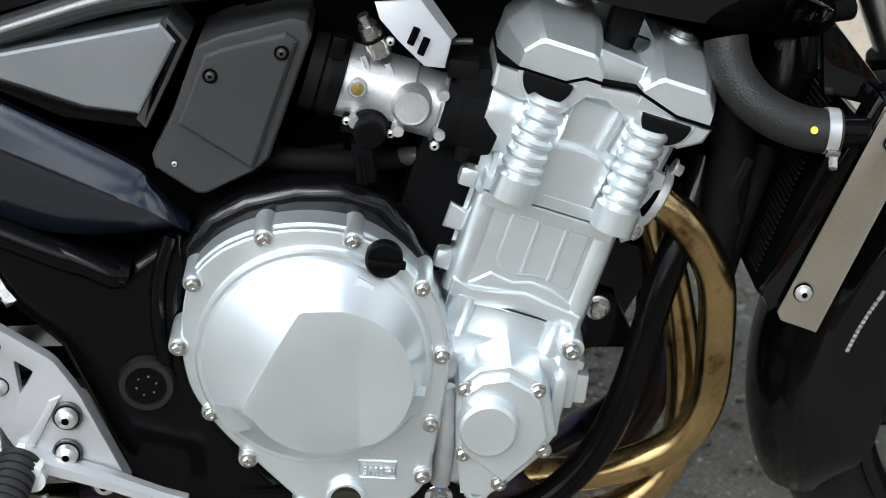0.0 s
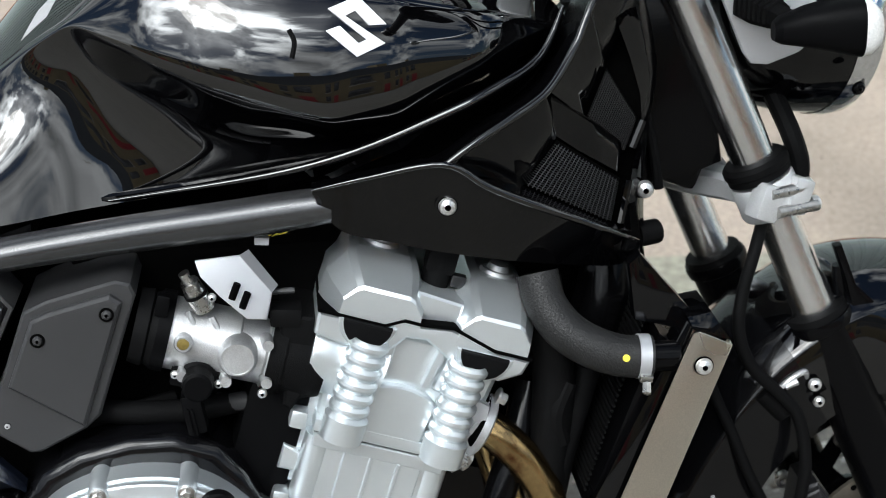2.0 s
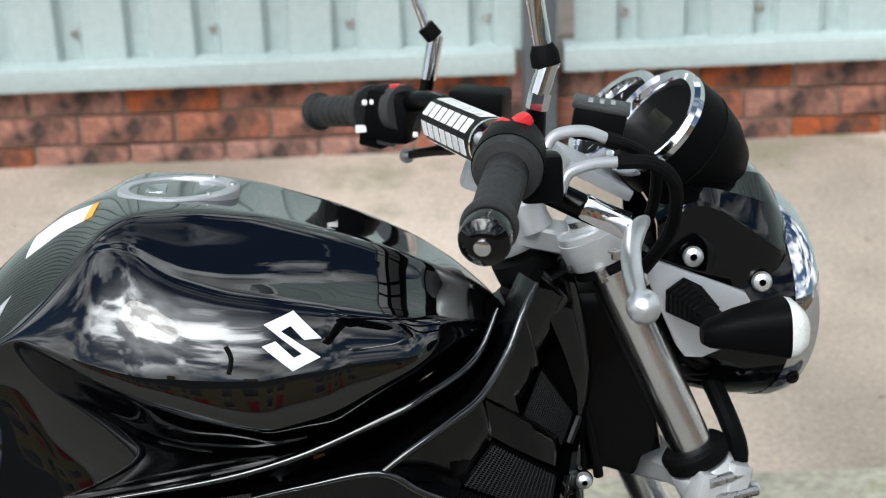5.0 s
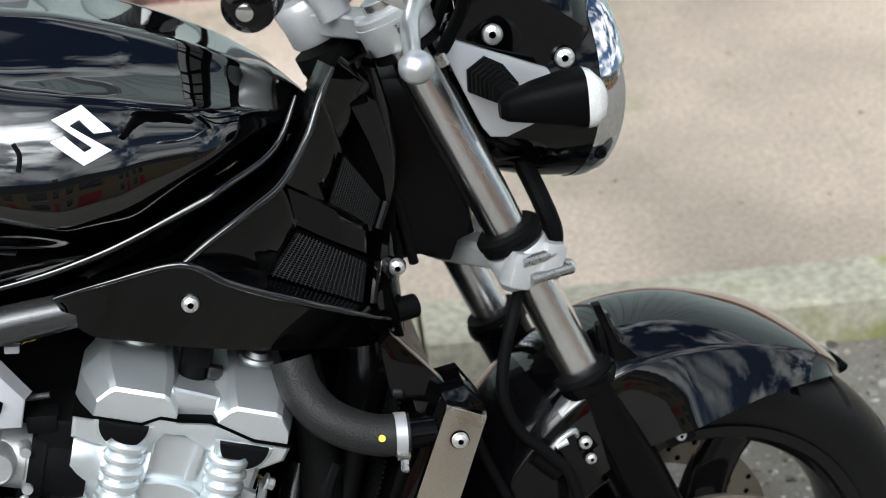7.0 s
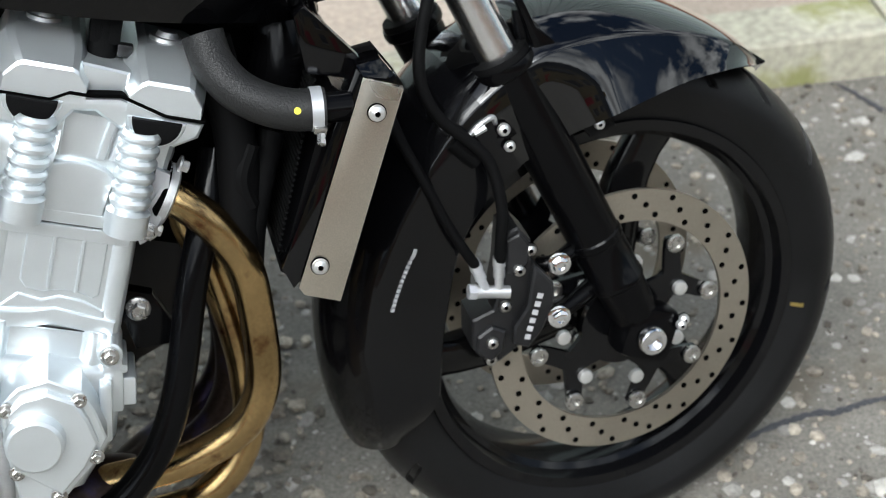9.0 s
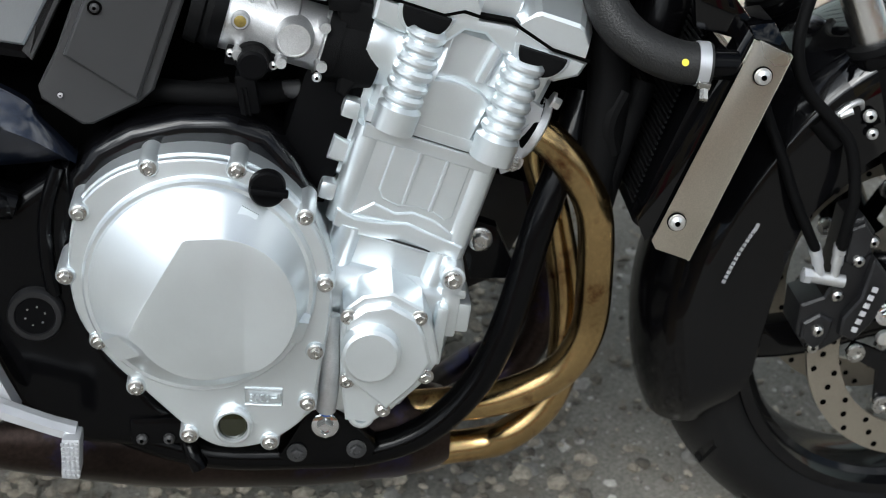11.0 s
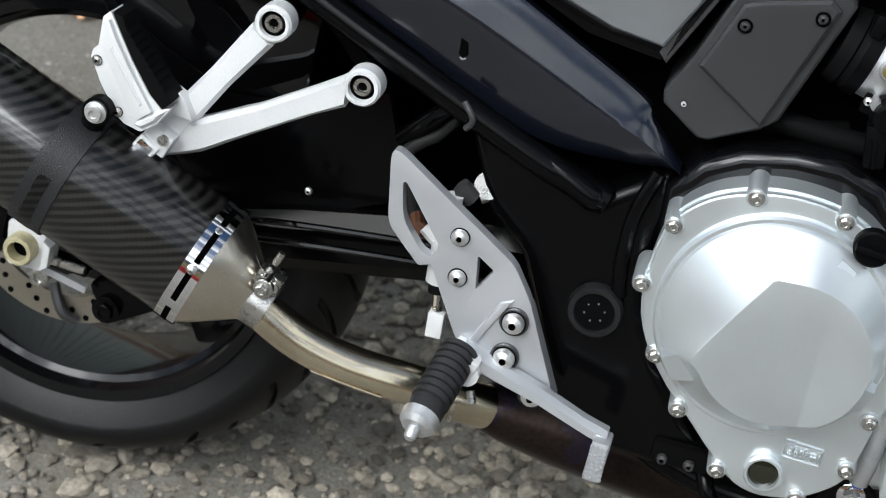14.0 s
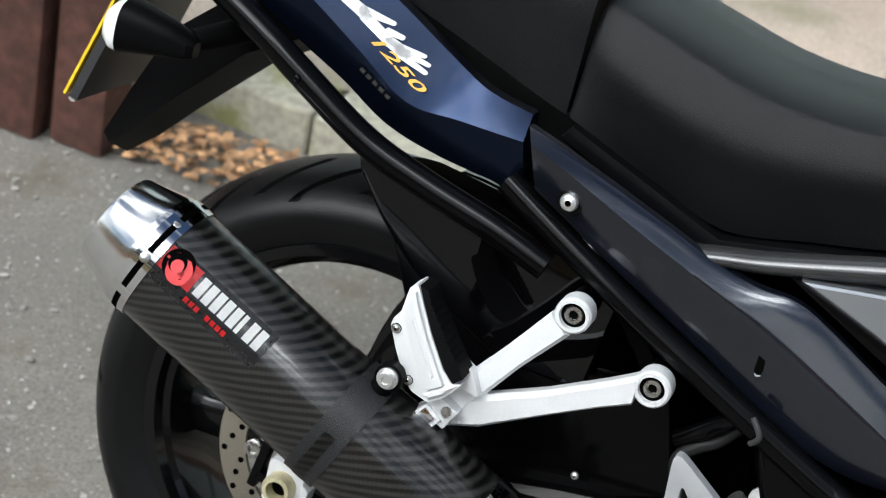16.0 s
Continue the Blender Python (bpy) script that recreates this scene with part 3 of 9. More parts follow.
stuff("fine_grit", pebbles(900, (-1.0, -0.15), (-0.40, 0.93), (0.002, 0.0055), 8), M_CHIP, "fine tan grit on the smooth tarmac", "grit")
stuff("loose_chippings", pebbles(3800, (-0.12, 1.15), (-0.35, 0.62), (0.006, 0.0125), 11), M_STONE, "loose tan stone chippings under the motorcycle", "grit")
stuff("bedded_chippings", pebbles(1500, (0.9, 2.6), (-0.35, 0.92), (0.005, 0.0115), 13, -0.0042), M_CHIP, "worn pale stones bedded in the tarmac", "grit")
stuff("pavement_grit", pebbles(500, (-0.5, 3.2), (1.22, 2.45), (0.003, 0.006), 9, KERB_H), M_PAVE, "small pale stones on the pavement", "grit")

# bitumen run into cracks of the road
M_TAR = mat("bitumen", (0.040, 0.041, 0.047), 0.6, grain=200, var=0.3, bump=0.3)
for run in ([(1.58, 0.100), (1.662, 0.115), (1.740, 0.134), (1.784, 0.139), (1.807, 0.134), (1.847, 0.142), (1.889, 0.144), (1.97, 0.152)], [(2.12, 0.90), (2.14, 0.87), (2.165, 0.80), (2.20, 0.74), (2.24, 0.69)]):
    line, rnd = smooth_line([(x, y, 0) for x, y in run], 8), random.Random(31)
    ring = []
    for k, p in enumerate(line):
        q = (line[min(k + 1, len(line) - 1)] - line[max(k - 1, 0)]).normalized()
        nrm = Vector((-q.y, q.x, 0))
        a, b = (0.0055 * math.sin(math.pi * (k + 0.5) / len(line)) ** 0.4 * rnd.uniform(0.5, 1.4) for _ in range(2))
        ring.append([p + nrm * a, p + nrm * a * 0.7 + Vector((0, 0, 0.0016)), p - nrm * b * 0.7 + Vector((0, 0, 0.0016)), p - nrm * b])
    thing("tar_seam", skin(ring), M_TAR, "dark bitumen run along a crack in the road", "road repair", kind="structure")

# terrace across the street, behind the camera, seen in the black lacquer
terrace = tagged(new("terrace"), "yellow brick terrace across the street", "house", kind="structure")
part("terrace_wall", block((0, -19.5, 1.9), (90, 1.0, 5.0)), M_HOUSE, terrace)
part("terrace_roof", prism([(-45, 4.4), (45, 4.4), (45, 5.9), (-45, 5.9)], -19.1, -23), M_POST, terrace)
_pane = finish(block((0, 0, 0), (1.0, 0.06, 1.3), 0.01), "terrace_window", M_GLASSDIAL)
_sill = finish(block((0, 0, 0), (1.2, 0.14, 0.1), 0.01), "terrace_sill", M_WHITE)
_door = finish(block((0, 0, 0), (0.95, 0.06, 2.1), 0.01), "terrace_door", M_RED)
for i in range(-8, 9):
    for mesh, dx, z in ((_pane, 0.0, 1.5), (_sill, 0.0, 0.8), (_pane, 0.0, 3.6), (_sill, 0.0, 2.9), (_door, 1.7, 1.06), (_pane, 1.7, 3.6)):
        o = new(mesh.name, mesh)
        o.parent = terrace
        o.location = (i * 4.2 + dx, -18.98, z)
for i in range(-4, 5):
    part("terrace_chimney", block((i * 8.4 + 2.0, -21.0, 6.3), (1.0, 0.7, 1.4), 0.03), M_HOUSE, terrace)

# ---- the motorcycle: built upright about its own plane, then leant on its stand ----
LEAN = 12.53
moto = tagged(new("motorcycle"), "black naked motorcycle with silver engine leaning on its stand", "motorcycle")
moto.rotation_euler = (radians(-LEAN), 0, 0)

# -- wheels --
def wheel(c, nrm, tyre_r, half, rim_r, spoke_a, name, groove, slant, disc_r):
    """A cast wheel. c: hub centre; nrm: direction of the axle towards the bike's left."""
    y = Vector(nrm).normalized()
    x = y.cross(Vector((0, 0, 1))).normalized()
    z = x.cross(y)
    m = Matrix((x, y, z)).transposed().to_4x4()
    m.translation = Vector(c)
    # tyre: crown, shoulders and sidewalls, grooves pressed into the crown
    prof = []
    for k in range(41):
        a = -100 + 200 * k / 40
        prof.append((half * math.sin(radians(a)) * (1.0 if abs(a) < 90 else 1.0), tyre_r - (tyre_r - rim_r) * 0.55 * (1 - math.cos(radians(a))) ** 1.0))
    prof = [(-half * 0.72, rim_r - 0.004)] + prof + [(half * 0.72, rim_r - 0.004)]
    n = 720
    bm = bmesh.new()
    rows = []
    for k, (h, r) in enumerate(prof):
        row = []
        for i in range(n):
            u = min(abs(h) / half, 1.0)
            th = 2 * math.pi * (i / n - slant * u ** 1.5 / groove)
            rr, hh = r, h
            if 2 < k < len(prof) - 3 and u < 0.96:
                ph = (i * groove / n + (0.5 if h > 0 else 0.0)) % 1.0
                odd = int(i * groove / n + (0.5 if h > 0 else 0.0)) % 2
                if ph < 0.13 and (0.10 if odd else 0.42) < u < (0.80 if odd else 0.93):
                    rr -= 0.006 * math.sqrt(1 - u * u)
                    hh -= 0.006 * u * (1 if h > 0 else -1)
            row.append(bm.verts.new((math.cos(th) * rr, hh, math.sin(th) * rr)))
        rows.append(row)
    for a, b in zip(rows, rows[1:]):
        for i in range(n):
            bm.faces.new((a[i], a[(i + 1) % n], b[(i + 1) % n], b[i]))
    bm.transform(m)
    w = part(name, lathe([(-0.05, 0.034), (-0.045, 0.045), (0.045, 0.045), (0.05, 0.034)], (0, 0, 0), (0, 1, 0), 28), M_RIM, moto)
    w.data.transform(m)
    part("tyre", bm, M_TYRE, w, "black sport tyre with curved grooves", angle=32)
    d = half * 0.78
    rim = lathe([(-d, rim_r + 0.006), (-d - 0.004, rim_r + 0.004), (-d - 0.003, rim_r - 0.008), (-d + 0.010, rim_r - 0.012), (-d + 0.014, rim_r - 0.019), (-d + 0.03, rim_r - 0.023), (0, rim_r - 0.024),
                 (d - 0.03, rim_r - 0.023), (d - 0.014, rim_r - 0.019), (d - 0.010, rim_r - 0.012), (d + 0.003, rim_r - 0.008), (d + 0.004, rim_r + 0.004), (d, rim_r + 0.006), (0, rim_r - 0.010)], (0, 0, 0), (0, 1, 0), 96, cap=False)
    rim.transform(m)
    part("rim", rim, M_RIM, w, "glossy black cast rim", angle=30)
    for a0 in spoke_a:
        sp = []
        for t in range(7):
            f = t / 6
            rr = 0.035 + (rim_r - 0.018 - 0.035) * f
            wd = 0.031 - 0.011 * f + 0.006 * f ** 6
            th = 0.022 - 0.008 * f
            a = radians(a0 + 5 * math.sin(math.pi * f))
            c2, t2 = Vector((math.cos(a), 0, math.sin(a))) * rr, Vector((-math.sin(a), 0, math.cos(a)))
            ring = []
            for k in range(12):
                g = 2 * math.pi * k / 12
                ring.append(c2 + t2 * wd * math.copysign(abs(math.cos(g)) ** 0.6, math.cos(g)) + Vector((0, 1, 0)) * th * math.copysign(abs(math.sin(g)) ** 0.6, math.sin(g)))
            sp.append(ring)
        b = skin(sp)
        b.transform(m)
        part("spoke", b, M_RIM, w)
    return w, m


def brake_disc(m, y, r_out, r_in, carrier_r, holes, parent, buttons, phase=12):
    """Drilled rotor on a spider with bobbins, at the distance y along the axle."""
    rt = lathe([(y - 0.0025, r_in), (y - 0.0025, r_out), (y + 0.0025, r_out), (y + 0.0025, r_in), (y - 0.0025, r_in)], (0, 0, 0), (0, 1, 0), 96, cap=False)
    rt.transform(m)
    d = part("brake_disc", rt, M_DISC, parent, "drilled steel brake disc", angle=30)
    for i in range(holes):
        a = 2 * math.pi * i / holes
        rr = r_in + (r_out - r_in) * (0.2 + 0.3 * (i % 3))
        b = lathe([(0, 0.0035), (0.0006, 0.0035)], (rr * math.cos(a), y - 0.0026, rr * math.sin(a)), (0, -1, 0), 8)
        b.transform(m)
        part("drilling", b, M_BLACK, d)
    sp = []
    for i in range(buttons // 2):
        a = 720 / buttons * i + phase + 180 / buttons
        g = 180 / buttons
        p = [(0.045, -30), (carrier_r * 0.66, -g * 0.55), (carrier_r * 0.86, -g - 2), (carrier_r, -g - 6), (carrier_r + 0.008, -g), (carrier_r, -g + 5), (carrier_r * 0.80, 0), (carrier_r, g - 5), (carrier_r + 0.008, g), (carrier_r, g + 6), (carrier_r * 0.86, g + 2), (carrier_r * 0.66, g * 0.55), (0.045, 30)]
        sp.append(prism([(r * math.cos(radians(a + b)), r * math.sin(radians(a + b))) for r, b in p], y - 0.003, y + 0.003))
    sp.append(lathe([(y - 0.004, 0.0), (y - 0.004, 0.05), (y + 0.004, 0.05)], (0, 0, 0), (0, 1, 0), 32))
    for b in sp:
        b.transform(m)
        part("carrier_arm" if b is not sp[-1] else "carrier_hub", b, M_RIM, d, "black disc carrier")
    for i in range(buttons):
        a = radians(360 / buttons * i + phase)
        b = lathe([(0, 0.0105), (0.004, 0.0105), (0.0048, 0.0092), (0.0048, 0.0058), (0.0018, 0.0052), (0.0018, 0)], (carrier_r * math.cos(a), y - 0.0045, carrier_r * math.sin(a)), (0, -1, 0), 16)
        b.transform(m)
        part("bobbin", b, M_ZINC, d)
    return d


FW_C, FW_N = (1.476, 0.035, 0.300), (-0.164, 0.98, 0.085)
front_wheel, FW = wheel(FW_C, FW_N, 0.300, 0.060, 0.222, (68, 188, 308), "front_wheel", 20, 0.55, 0.155)
near_disc = brake_disc(FW, -0.072, 0.157, 0.121, 0.104, 60, front_wheel, 8, 8)
brake_disc(FW, 0.072, 0.157, 0.121, 0.104, 60, front_wheel, 8, 8)
for a in (21, -29, -79, -131, 179, 129, 79):
    b = lathe([(0, 0.0085), (0.005, 0.0080), (0.006, 0.0060), (0.006, 0)], (0.073 * math.cos(radians(a)), -0.0755, 0.073 * math.sin(radians(a))), (0, -1, 0), 14)
    b.transform(FW)
    part("carrier_bolt", b, M_BOLT, near_disc, "domed carrier bolt")
b = slab([(r * math.cos(g), -0.0440 - (r - 0.218) * 0.505, r * math.sin(g)) for r, g in ((0.2325, -0.225), (0.2325, -0.207), (0.2455, -0.205), (0.2455, -0.223))], (0, 0.002, 0))
b.transform(FW)
part("paint_mark", b, M_BRASS, next(c for c in front_wheel.children if c.name.startswith("tyre")), "dull yellow balance mark")
rear_wheel, RW = wheel((0.0, 0.0, 0.315), (0, 1, 0), 0.304, 0.090, 0.222, (75, 195, 315), "rear_wheel", 30, -1.5, 0.12)
brake_disc(RW, -0.10, 0.120, 0.090, 0.078, 48, rear_wheel, 6)

# -- engine --
engine = part("engine", prism([(0.600, 0.43), (0.600, 0.53), (0.622, 0.561), (0.655, 0.578), (0.70, 0.588), (0.74, 0.588), (0.779, 0.574), (0.80, 0.545), (0.818, 0.49), (0.845, 0.445), (0.90, 0.43), (0.945, 0.42), (0.955, 0.40), (0.94, 0.34), (0.90, 0.29),
                              (0.81, 0.275), (0.74, 0.27), (0.66, 0.33), (0.61, 0.39)], -0.19, 0.2, 0.02, 4), M_SILVER, moto, "silver-painted engine block with fins and covers")

# Black colour stands for shade on the silver upper crankcase.
part("upper_crankcase", prism([(0.597, 0.45), (0.597, 0.532), (0.620, 0.563), (0.654, 0.581), (0.70, 0.591), (0.742, 0.591), (0.782, 0.577), (0.803, 0.548), (0.822, 0.51), (0.80, 0.49), (0.70, 0.50), (0.62, 0.46)], -0.1915, 0.203, 0.028, 5), M_RIM, engine, "upper crankcase coloured black for the shade on it")
# Added dark block carries that shade on behind the lugs.
part("rear_shade_block", block((0.822, -0.10, 0.56), (0.06, 0.12, 0.13), 0.012, (0, 18, 0)), M_PLASTIC, engine)
CLUTCH = [(0.597, 0.455), (0.601, 0.492), (0.610, 0.522), (0.626, 0.541), (0.648, 0.555), (0.679, 0.565), (0.713, 0.568), (0.750, 0.563), (0.779, 0.549), (0.803, 0.527), (0.821, 0.501), (0.832, 0.473),
          (0.837, 0.439), (0.833, 0.399), (0.827, 0.371), (0.822, 0.341), (0.816, 0.316), (0.803, 0.298), (0.776, 0.280), (0.744, 0.273), (0.718, 0.279), (0.695, 0.299), (0.660, 0.336), (0.636, 0.361), (0.614, 0.391), (0.601, 0.420)]
_co = [(p.x, p.y) for p in smooth_line([(x, z, 0) for x, z in CLUTCH], 3, True)]
clutch = part("clutch_cover", merge(prism(_co, -0.222, -0.18, 0.0), prism([(0.717 + (x - 0.717) * 0.985, 0.435 + (z - 0.435) * 0.985) for x, z in _co], -0.234, -0.221, 0.004, 3)), M_SILVER, engine, "round silver clutch cover")
# stepped dome: rim ring, sloping shoulder, flat face
# the raised face plate with its three webs
FACE = [(0.707, 0.505)] + arc(0.735, 0.437, 0.069, 96, -60, 14) + arc(0.722, 0.437, 0.068, -70, -150, 8) + [(0.652, 0.412), (0.668, 0.44)]
def face_at(a):
    """Distance of the face outline from the dome's centre along the angle a."""
    best, d = 0.03, (math.cos(a), math.sin(a))
    for (x0, z0), (x1, z1) in zip(FACE, FACE[1:] + FACE[:1]):
        ex, ez, px_, pz = x1 - x0, z1 - z0, x0 - 0.722, z0 - 0.445
        den = d[0] * ez - d[1] * ex
        if abs(den) > 1e-9:
            t, s_ = (px_ * ez - pz * ex) / den, (px_ * d[1] - pz * d[0]) / den
            if t > 0 and -1e-6 <= s_ <= 1 + 1e-6:
                best = max(best, t)
    return best


dome = []
N_D = 120
edge = [face_at(2 * math.pi * k / N_D) for k in range(N_D)]
for r, h, f in ((0.1060, -0.2335, 0), (0.1048, -0.2395, 0), (0.1025, -0.2425, 0), (0.0992, -0.2425, 0), (0.0972, -0.2455, 0), (0.0970, -0.2470, 0.05), (0.0970, -0.2730, 0.94), (0.0970, -0.2746, 0.985), (0.0970, -0.2750, 1.04)):
    ring = []
    for k in range(N_D):
        a = 2 * math.pi * k / N_D
        q = r * (1 - f) + edge[k] * f
        ring.append((0.7155 + 0.0065 * f + q * math.cos(a), h, 0.4455 - 0.0005 * f + q * math.sin(a)))
    dome.append(ring)
part("cover_dome", skin(dome), M_SILVER, clutch, "sloping dome with a flat face", angle=22)
for (x, z), (x2, z2), w in (((0.668, 0.410), (0.634, 0.388), 0.021), ((0.784, 0.414), (0.810, 0.404), 0.018), ((0.746, 0.494), (0.764, 0.524), 0.015)):
    d = Vector((x2 - x, 0, z2 - z)).normalized()
    t = Vector((-d.z, 0, d.x))
    a, b = Vector((x, 0, z)), Vector((x2, 0, z2))
    part("web", skin([[a + t * w + Vector((0, -0.250, 0)), a + t * w * 0.75 + Vector((0, -0.2735, 0)), a - t * w * 0.75 + Vector((0, -0.2735, 0)), a - t * w + Vector((0, -0.250, 0))],
                      [b + t * w * 0.8 + Vector((0, -0.242, 0)), b + t * w * 0.55 + Vector((0, -0.2525, 0)), b - t * w * 0.55 + Vector((0, -0.2525, 0)), b - t * w * 0.8 + Vector((0, -0.242, 0))]]), M_SILVER, clutch, angle=20)
for x, z in ((0.675, 0.559), (0.752, 0.556), (0.812, 0.511), (0.829, 0.445), (0.819, 0.377), (0.811, 0.324), (0.596, 0.456), (0.612, 0.517), (0.622, 0.391), (0.653, 0.343), (0.775, 0.283), (0.70, 0.292)):
    part("bolt_boss", lathe([(0.0, 0.0105), (0.052, 0.0092), (0.054, 0.0080)], (x, -0.183, z), (0, -1, 0), 20), M_SILVER, clutch)
    part("bolt", hex_bolt((x, -0.237, z), 0.0050, 0.007), M_ZINC, clutch, "small hexagon bolt")
filler = part("oil_filler_cap", lathe([(0, 0.0165), (0.010, 0.0165), (0.012, 0.0145), (0.012, 0)], (0.779, -0.236, 0.541), (0, -1, 0), 32), M_PLASTIC, clutch, "black oil filler cap")
part("cap_grip", block((0.781, -0.252, 0.541), (0.034, 0.010, 0.006), 0.002, (0, 8, 0)), M_PLASTIC, filler)
part("sight_boss", lathe([(0, 0.0185), (0.006, 0.0185), (0.008, 0.0165), (0.008, 0.0145), (0.003, 0.0135)], (0.741, -0.234, 0.302), (0, -1, 0), 32, cap=False), M_SILVER, clutch)
part("sight_glass", lathe([(0, 0.0136), (0.004, 0.0136), (0.0052, 0.010), (0.0052, 0)], (0.741, -0.234, 0.302), (0, -1, 0), 28), M_OILGLASS, clutch, "round oil sight glass")
letters("3000ml", 0.0112, (0.7565, -0.2368, 0.3265), (1, 0, -0.06), (0, 0, 1), M_SILVER, clutch, "volume_mark", width=0.028, depth=0.0018)
_bx = [(0.753, 0.323), (0.787, 0.321), (0.7875, 0.337), (0.7535, 0.339)]
part("mark_frame", tube([(x, -0.2345, z) for x, z in _bx + _bx[:2]], 0.0016, 8, 1), M_SILVER, clutch)

# generator / signal cover with round boss
GEN = [(0.842, 0.351), (0.842, 0.400), (0.845, 0.419), (0.863, 0.433), (0.891, 0.436), (0.919, 0.419), (0.928, 0.396), (0.934, 0.367), (0.917, 0.341), (0.886, 0.312), (0.870, 0.302), (0.846, 0.305)]
gen = part("signal_cover", merge(prism(GEN, -0.238, -0.17, 0.005, 3), prism([(0.875 + (x - 0.875) * 0.86, 0.375 + (z - 0.375) * 0.86) for x, z in GEN[:-2]], -0.248, -0.236, 0.006, 3)), M_SILVER, engine, "silver side cover with round boss")
part("cover_boss", lathe([(0, 0.0285), (0.014, 0.0265), (0.017, 0.0235), (0.018, 0)], (0.870, -0.247, 0.383), (0, -1, 0), 40), M_SILVER, gen)
for x, z in ((0.850, 0.414), (0.915, 0.412), (0.848, 0.349), (0.921, 0.352), (0.881, 0.318)):
    part("bolt", hex_bolt((x, -0.240, z), 0.0052, 0.007), M_ZINC, gen)
part("drain_boss", lathe([(0, 0.0125), (0.03, 0.0125), (0.032, 0.010), (0.032, 0.0065), (0.026, 0.006), (0.026, 0)], (0.861, -0.205, 0.308), (0, -1, 0), 24), M_SILVER, gen, "plug with hexagon socket")
# lugs and ribs at the front of the crankcase
for x, z, w, h, d in ((0.945, 0.395, 0.020, 0.055, -0.19), (0.957, 0.385, 0.018, 0.030, -0.185), (0.935, 0.375, 0.012, 0.06, -0.205), (0.952, 0.412, 0.020, 0.010, -0.19)):
    part("crankcase_lug", block((x, d + 0.03, z), (w, 0.06, h), 0.004, (0, 8, 0)), M_SILVER, engine)
part("front_lug", lathe([(0, 0.013), (0.05, 0.012), (0.052, 0.010)], (0.948, -0.15, 0.433), (0, -1, 0), 20), M_SILVER, engine)
part("bolt", hex_bolt((0.948, -0.203, 0.433), 0.006, 0.008), M_ZINC, engine)
part("drain_tube", tube([(0.833, -0.205, 0.40), (0.832, -0.21, 0.34), (0.828, -0.205, 0.30)], 0.0095, 14), M_CAST, engine, "grey vertical drain tube")
part("tube_end", tube([(0.828, -0.207, 0.303), (0.828, -0.207, 0.296)], 0.0055), mat("blue_plug", (0.03, 0.12, 0.45), 0.4), engine, "blue plug")

# cylinder block and head lean forward
def EP(u, v):
    """Engine coordinates: u across the cylinders to the front, v up along them."""
    return (0.9 + 0.9484 * u + 0.317 * v, 0.47 - 0.317 * u + 0.9484 * v)


def slant_prism(uv, y0, y1, bevel=0.006, seg=3):
    return prism([EP(u, v) for u, v in uv], y0, y1, bevel, seg)


def slant(u, v, y):
    x, z = EP(u, v)
    return (x, y, z)


cyl = part("cylinder_block", merge(slant_prism([(-0.062, -0.03), (0.056, -0.03), (0.056, 0.094), (0.02, 0.092), (-0.03, 0.092), (-0.062, 0.094)], -0.1765, 0.17, 0.012),
                                   slant_prism([(-0.065, -0.009), (-0.046, -0.013), (-0.020, -0.010), (0.002, -0.004), (0.030, -0.007), (0.059, -0.010), (0.059, 0.006), (0.030, 0.009), (0.002, 0.013), (-0.020, 0.007), (-0.046, 0.003), (-0.065, 0.007)], -0.183, 0.17, 0.003),
                                   slant_prism([(-0.065, 0.082), (0.059, 0.082), (0.060, 0.095), (-0.066, 0.095)], -0.182, 0.17, 0.002)), M_SILVER, engine, "silver cylinder block")
for u in (-0.0585, 0.0525):
    part("corner_pillar", tube([slant(u, -0.008, -0.166), slant(u, 0.09, -0.166)], 0.0135, 16, 2), M_SILVER, cyl)
part("side_relief", slant_prism([(-0.034, 0.084), (-0.034, 0.036), (-0.028, 0.028), (-0.012, 0.026), (0.004, 0.030), (0.020, 0.030), (0.034, 0.025), (0.040, 0.030), (0.040, 0.084)], -0.1800, -0.165, 0.003), M_SILVER, cyl)
for u in (-0.008, 0.018):
    part("side_rib", slant_prism([(u - 0.0018, 0.030), (u + 0.0018, 0.030), (u + 0.0018, 0.083), (u - 0.0018, 0.083)], -0.1825, -0.170, 0.0015), M_SILVER, cyl)
part("lower_swell", slant_prism([(-0.050, 0.006), (-0.034, 0.022), (-0.012, 0.018), (0.004, 0.024), (0.026, 0.022), (0.046, 0.014), (0.050, 0.004), (0.002, 0.010)], -0.1795, -0.165, 0.003), M_SILVER, cyl)
part("skirt", slant_prism([(-0.060, -0.075), (0.05, -0.06), (0.057, -0.008), (-0.064, -0.008)], -0.178, 0.17, 0.010), M_SILVER, engine)
for u in (-0.048, 0.044):
    part("skirt_pillar", tube([slant(u, -0.055, -0.172), slant(u, -0.006, -0.172)], 0.014, 16, 2), M_SILVER, engine)
part("base_gasket", slant_prism([(-0.0645, -0.0095), (0.0585, -0.0095), (0.0585, -0.008), (-0.0645, -0.008)], -0.1785, 0.17, 0), M_CASE, engine)
part("head_gasket", slant_prism([(-0.066, 0.095), (0.060, 0.095), (0.060, 0.0965), (-0.066, 0.0965)], -0.1785, 0.17, 0), M_CASE, engine)
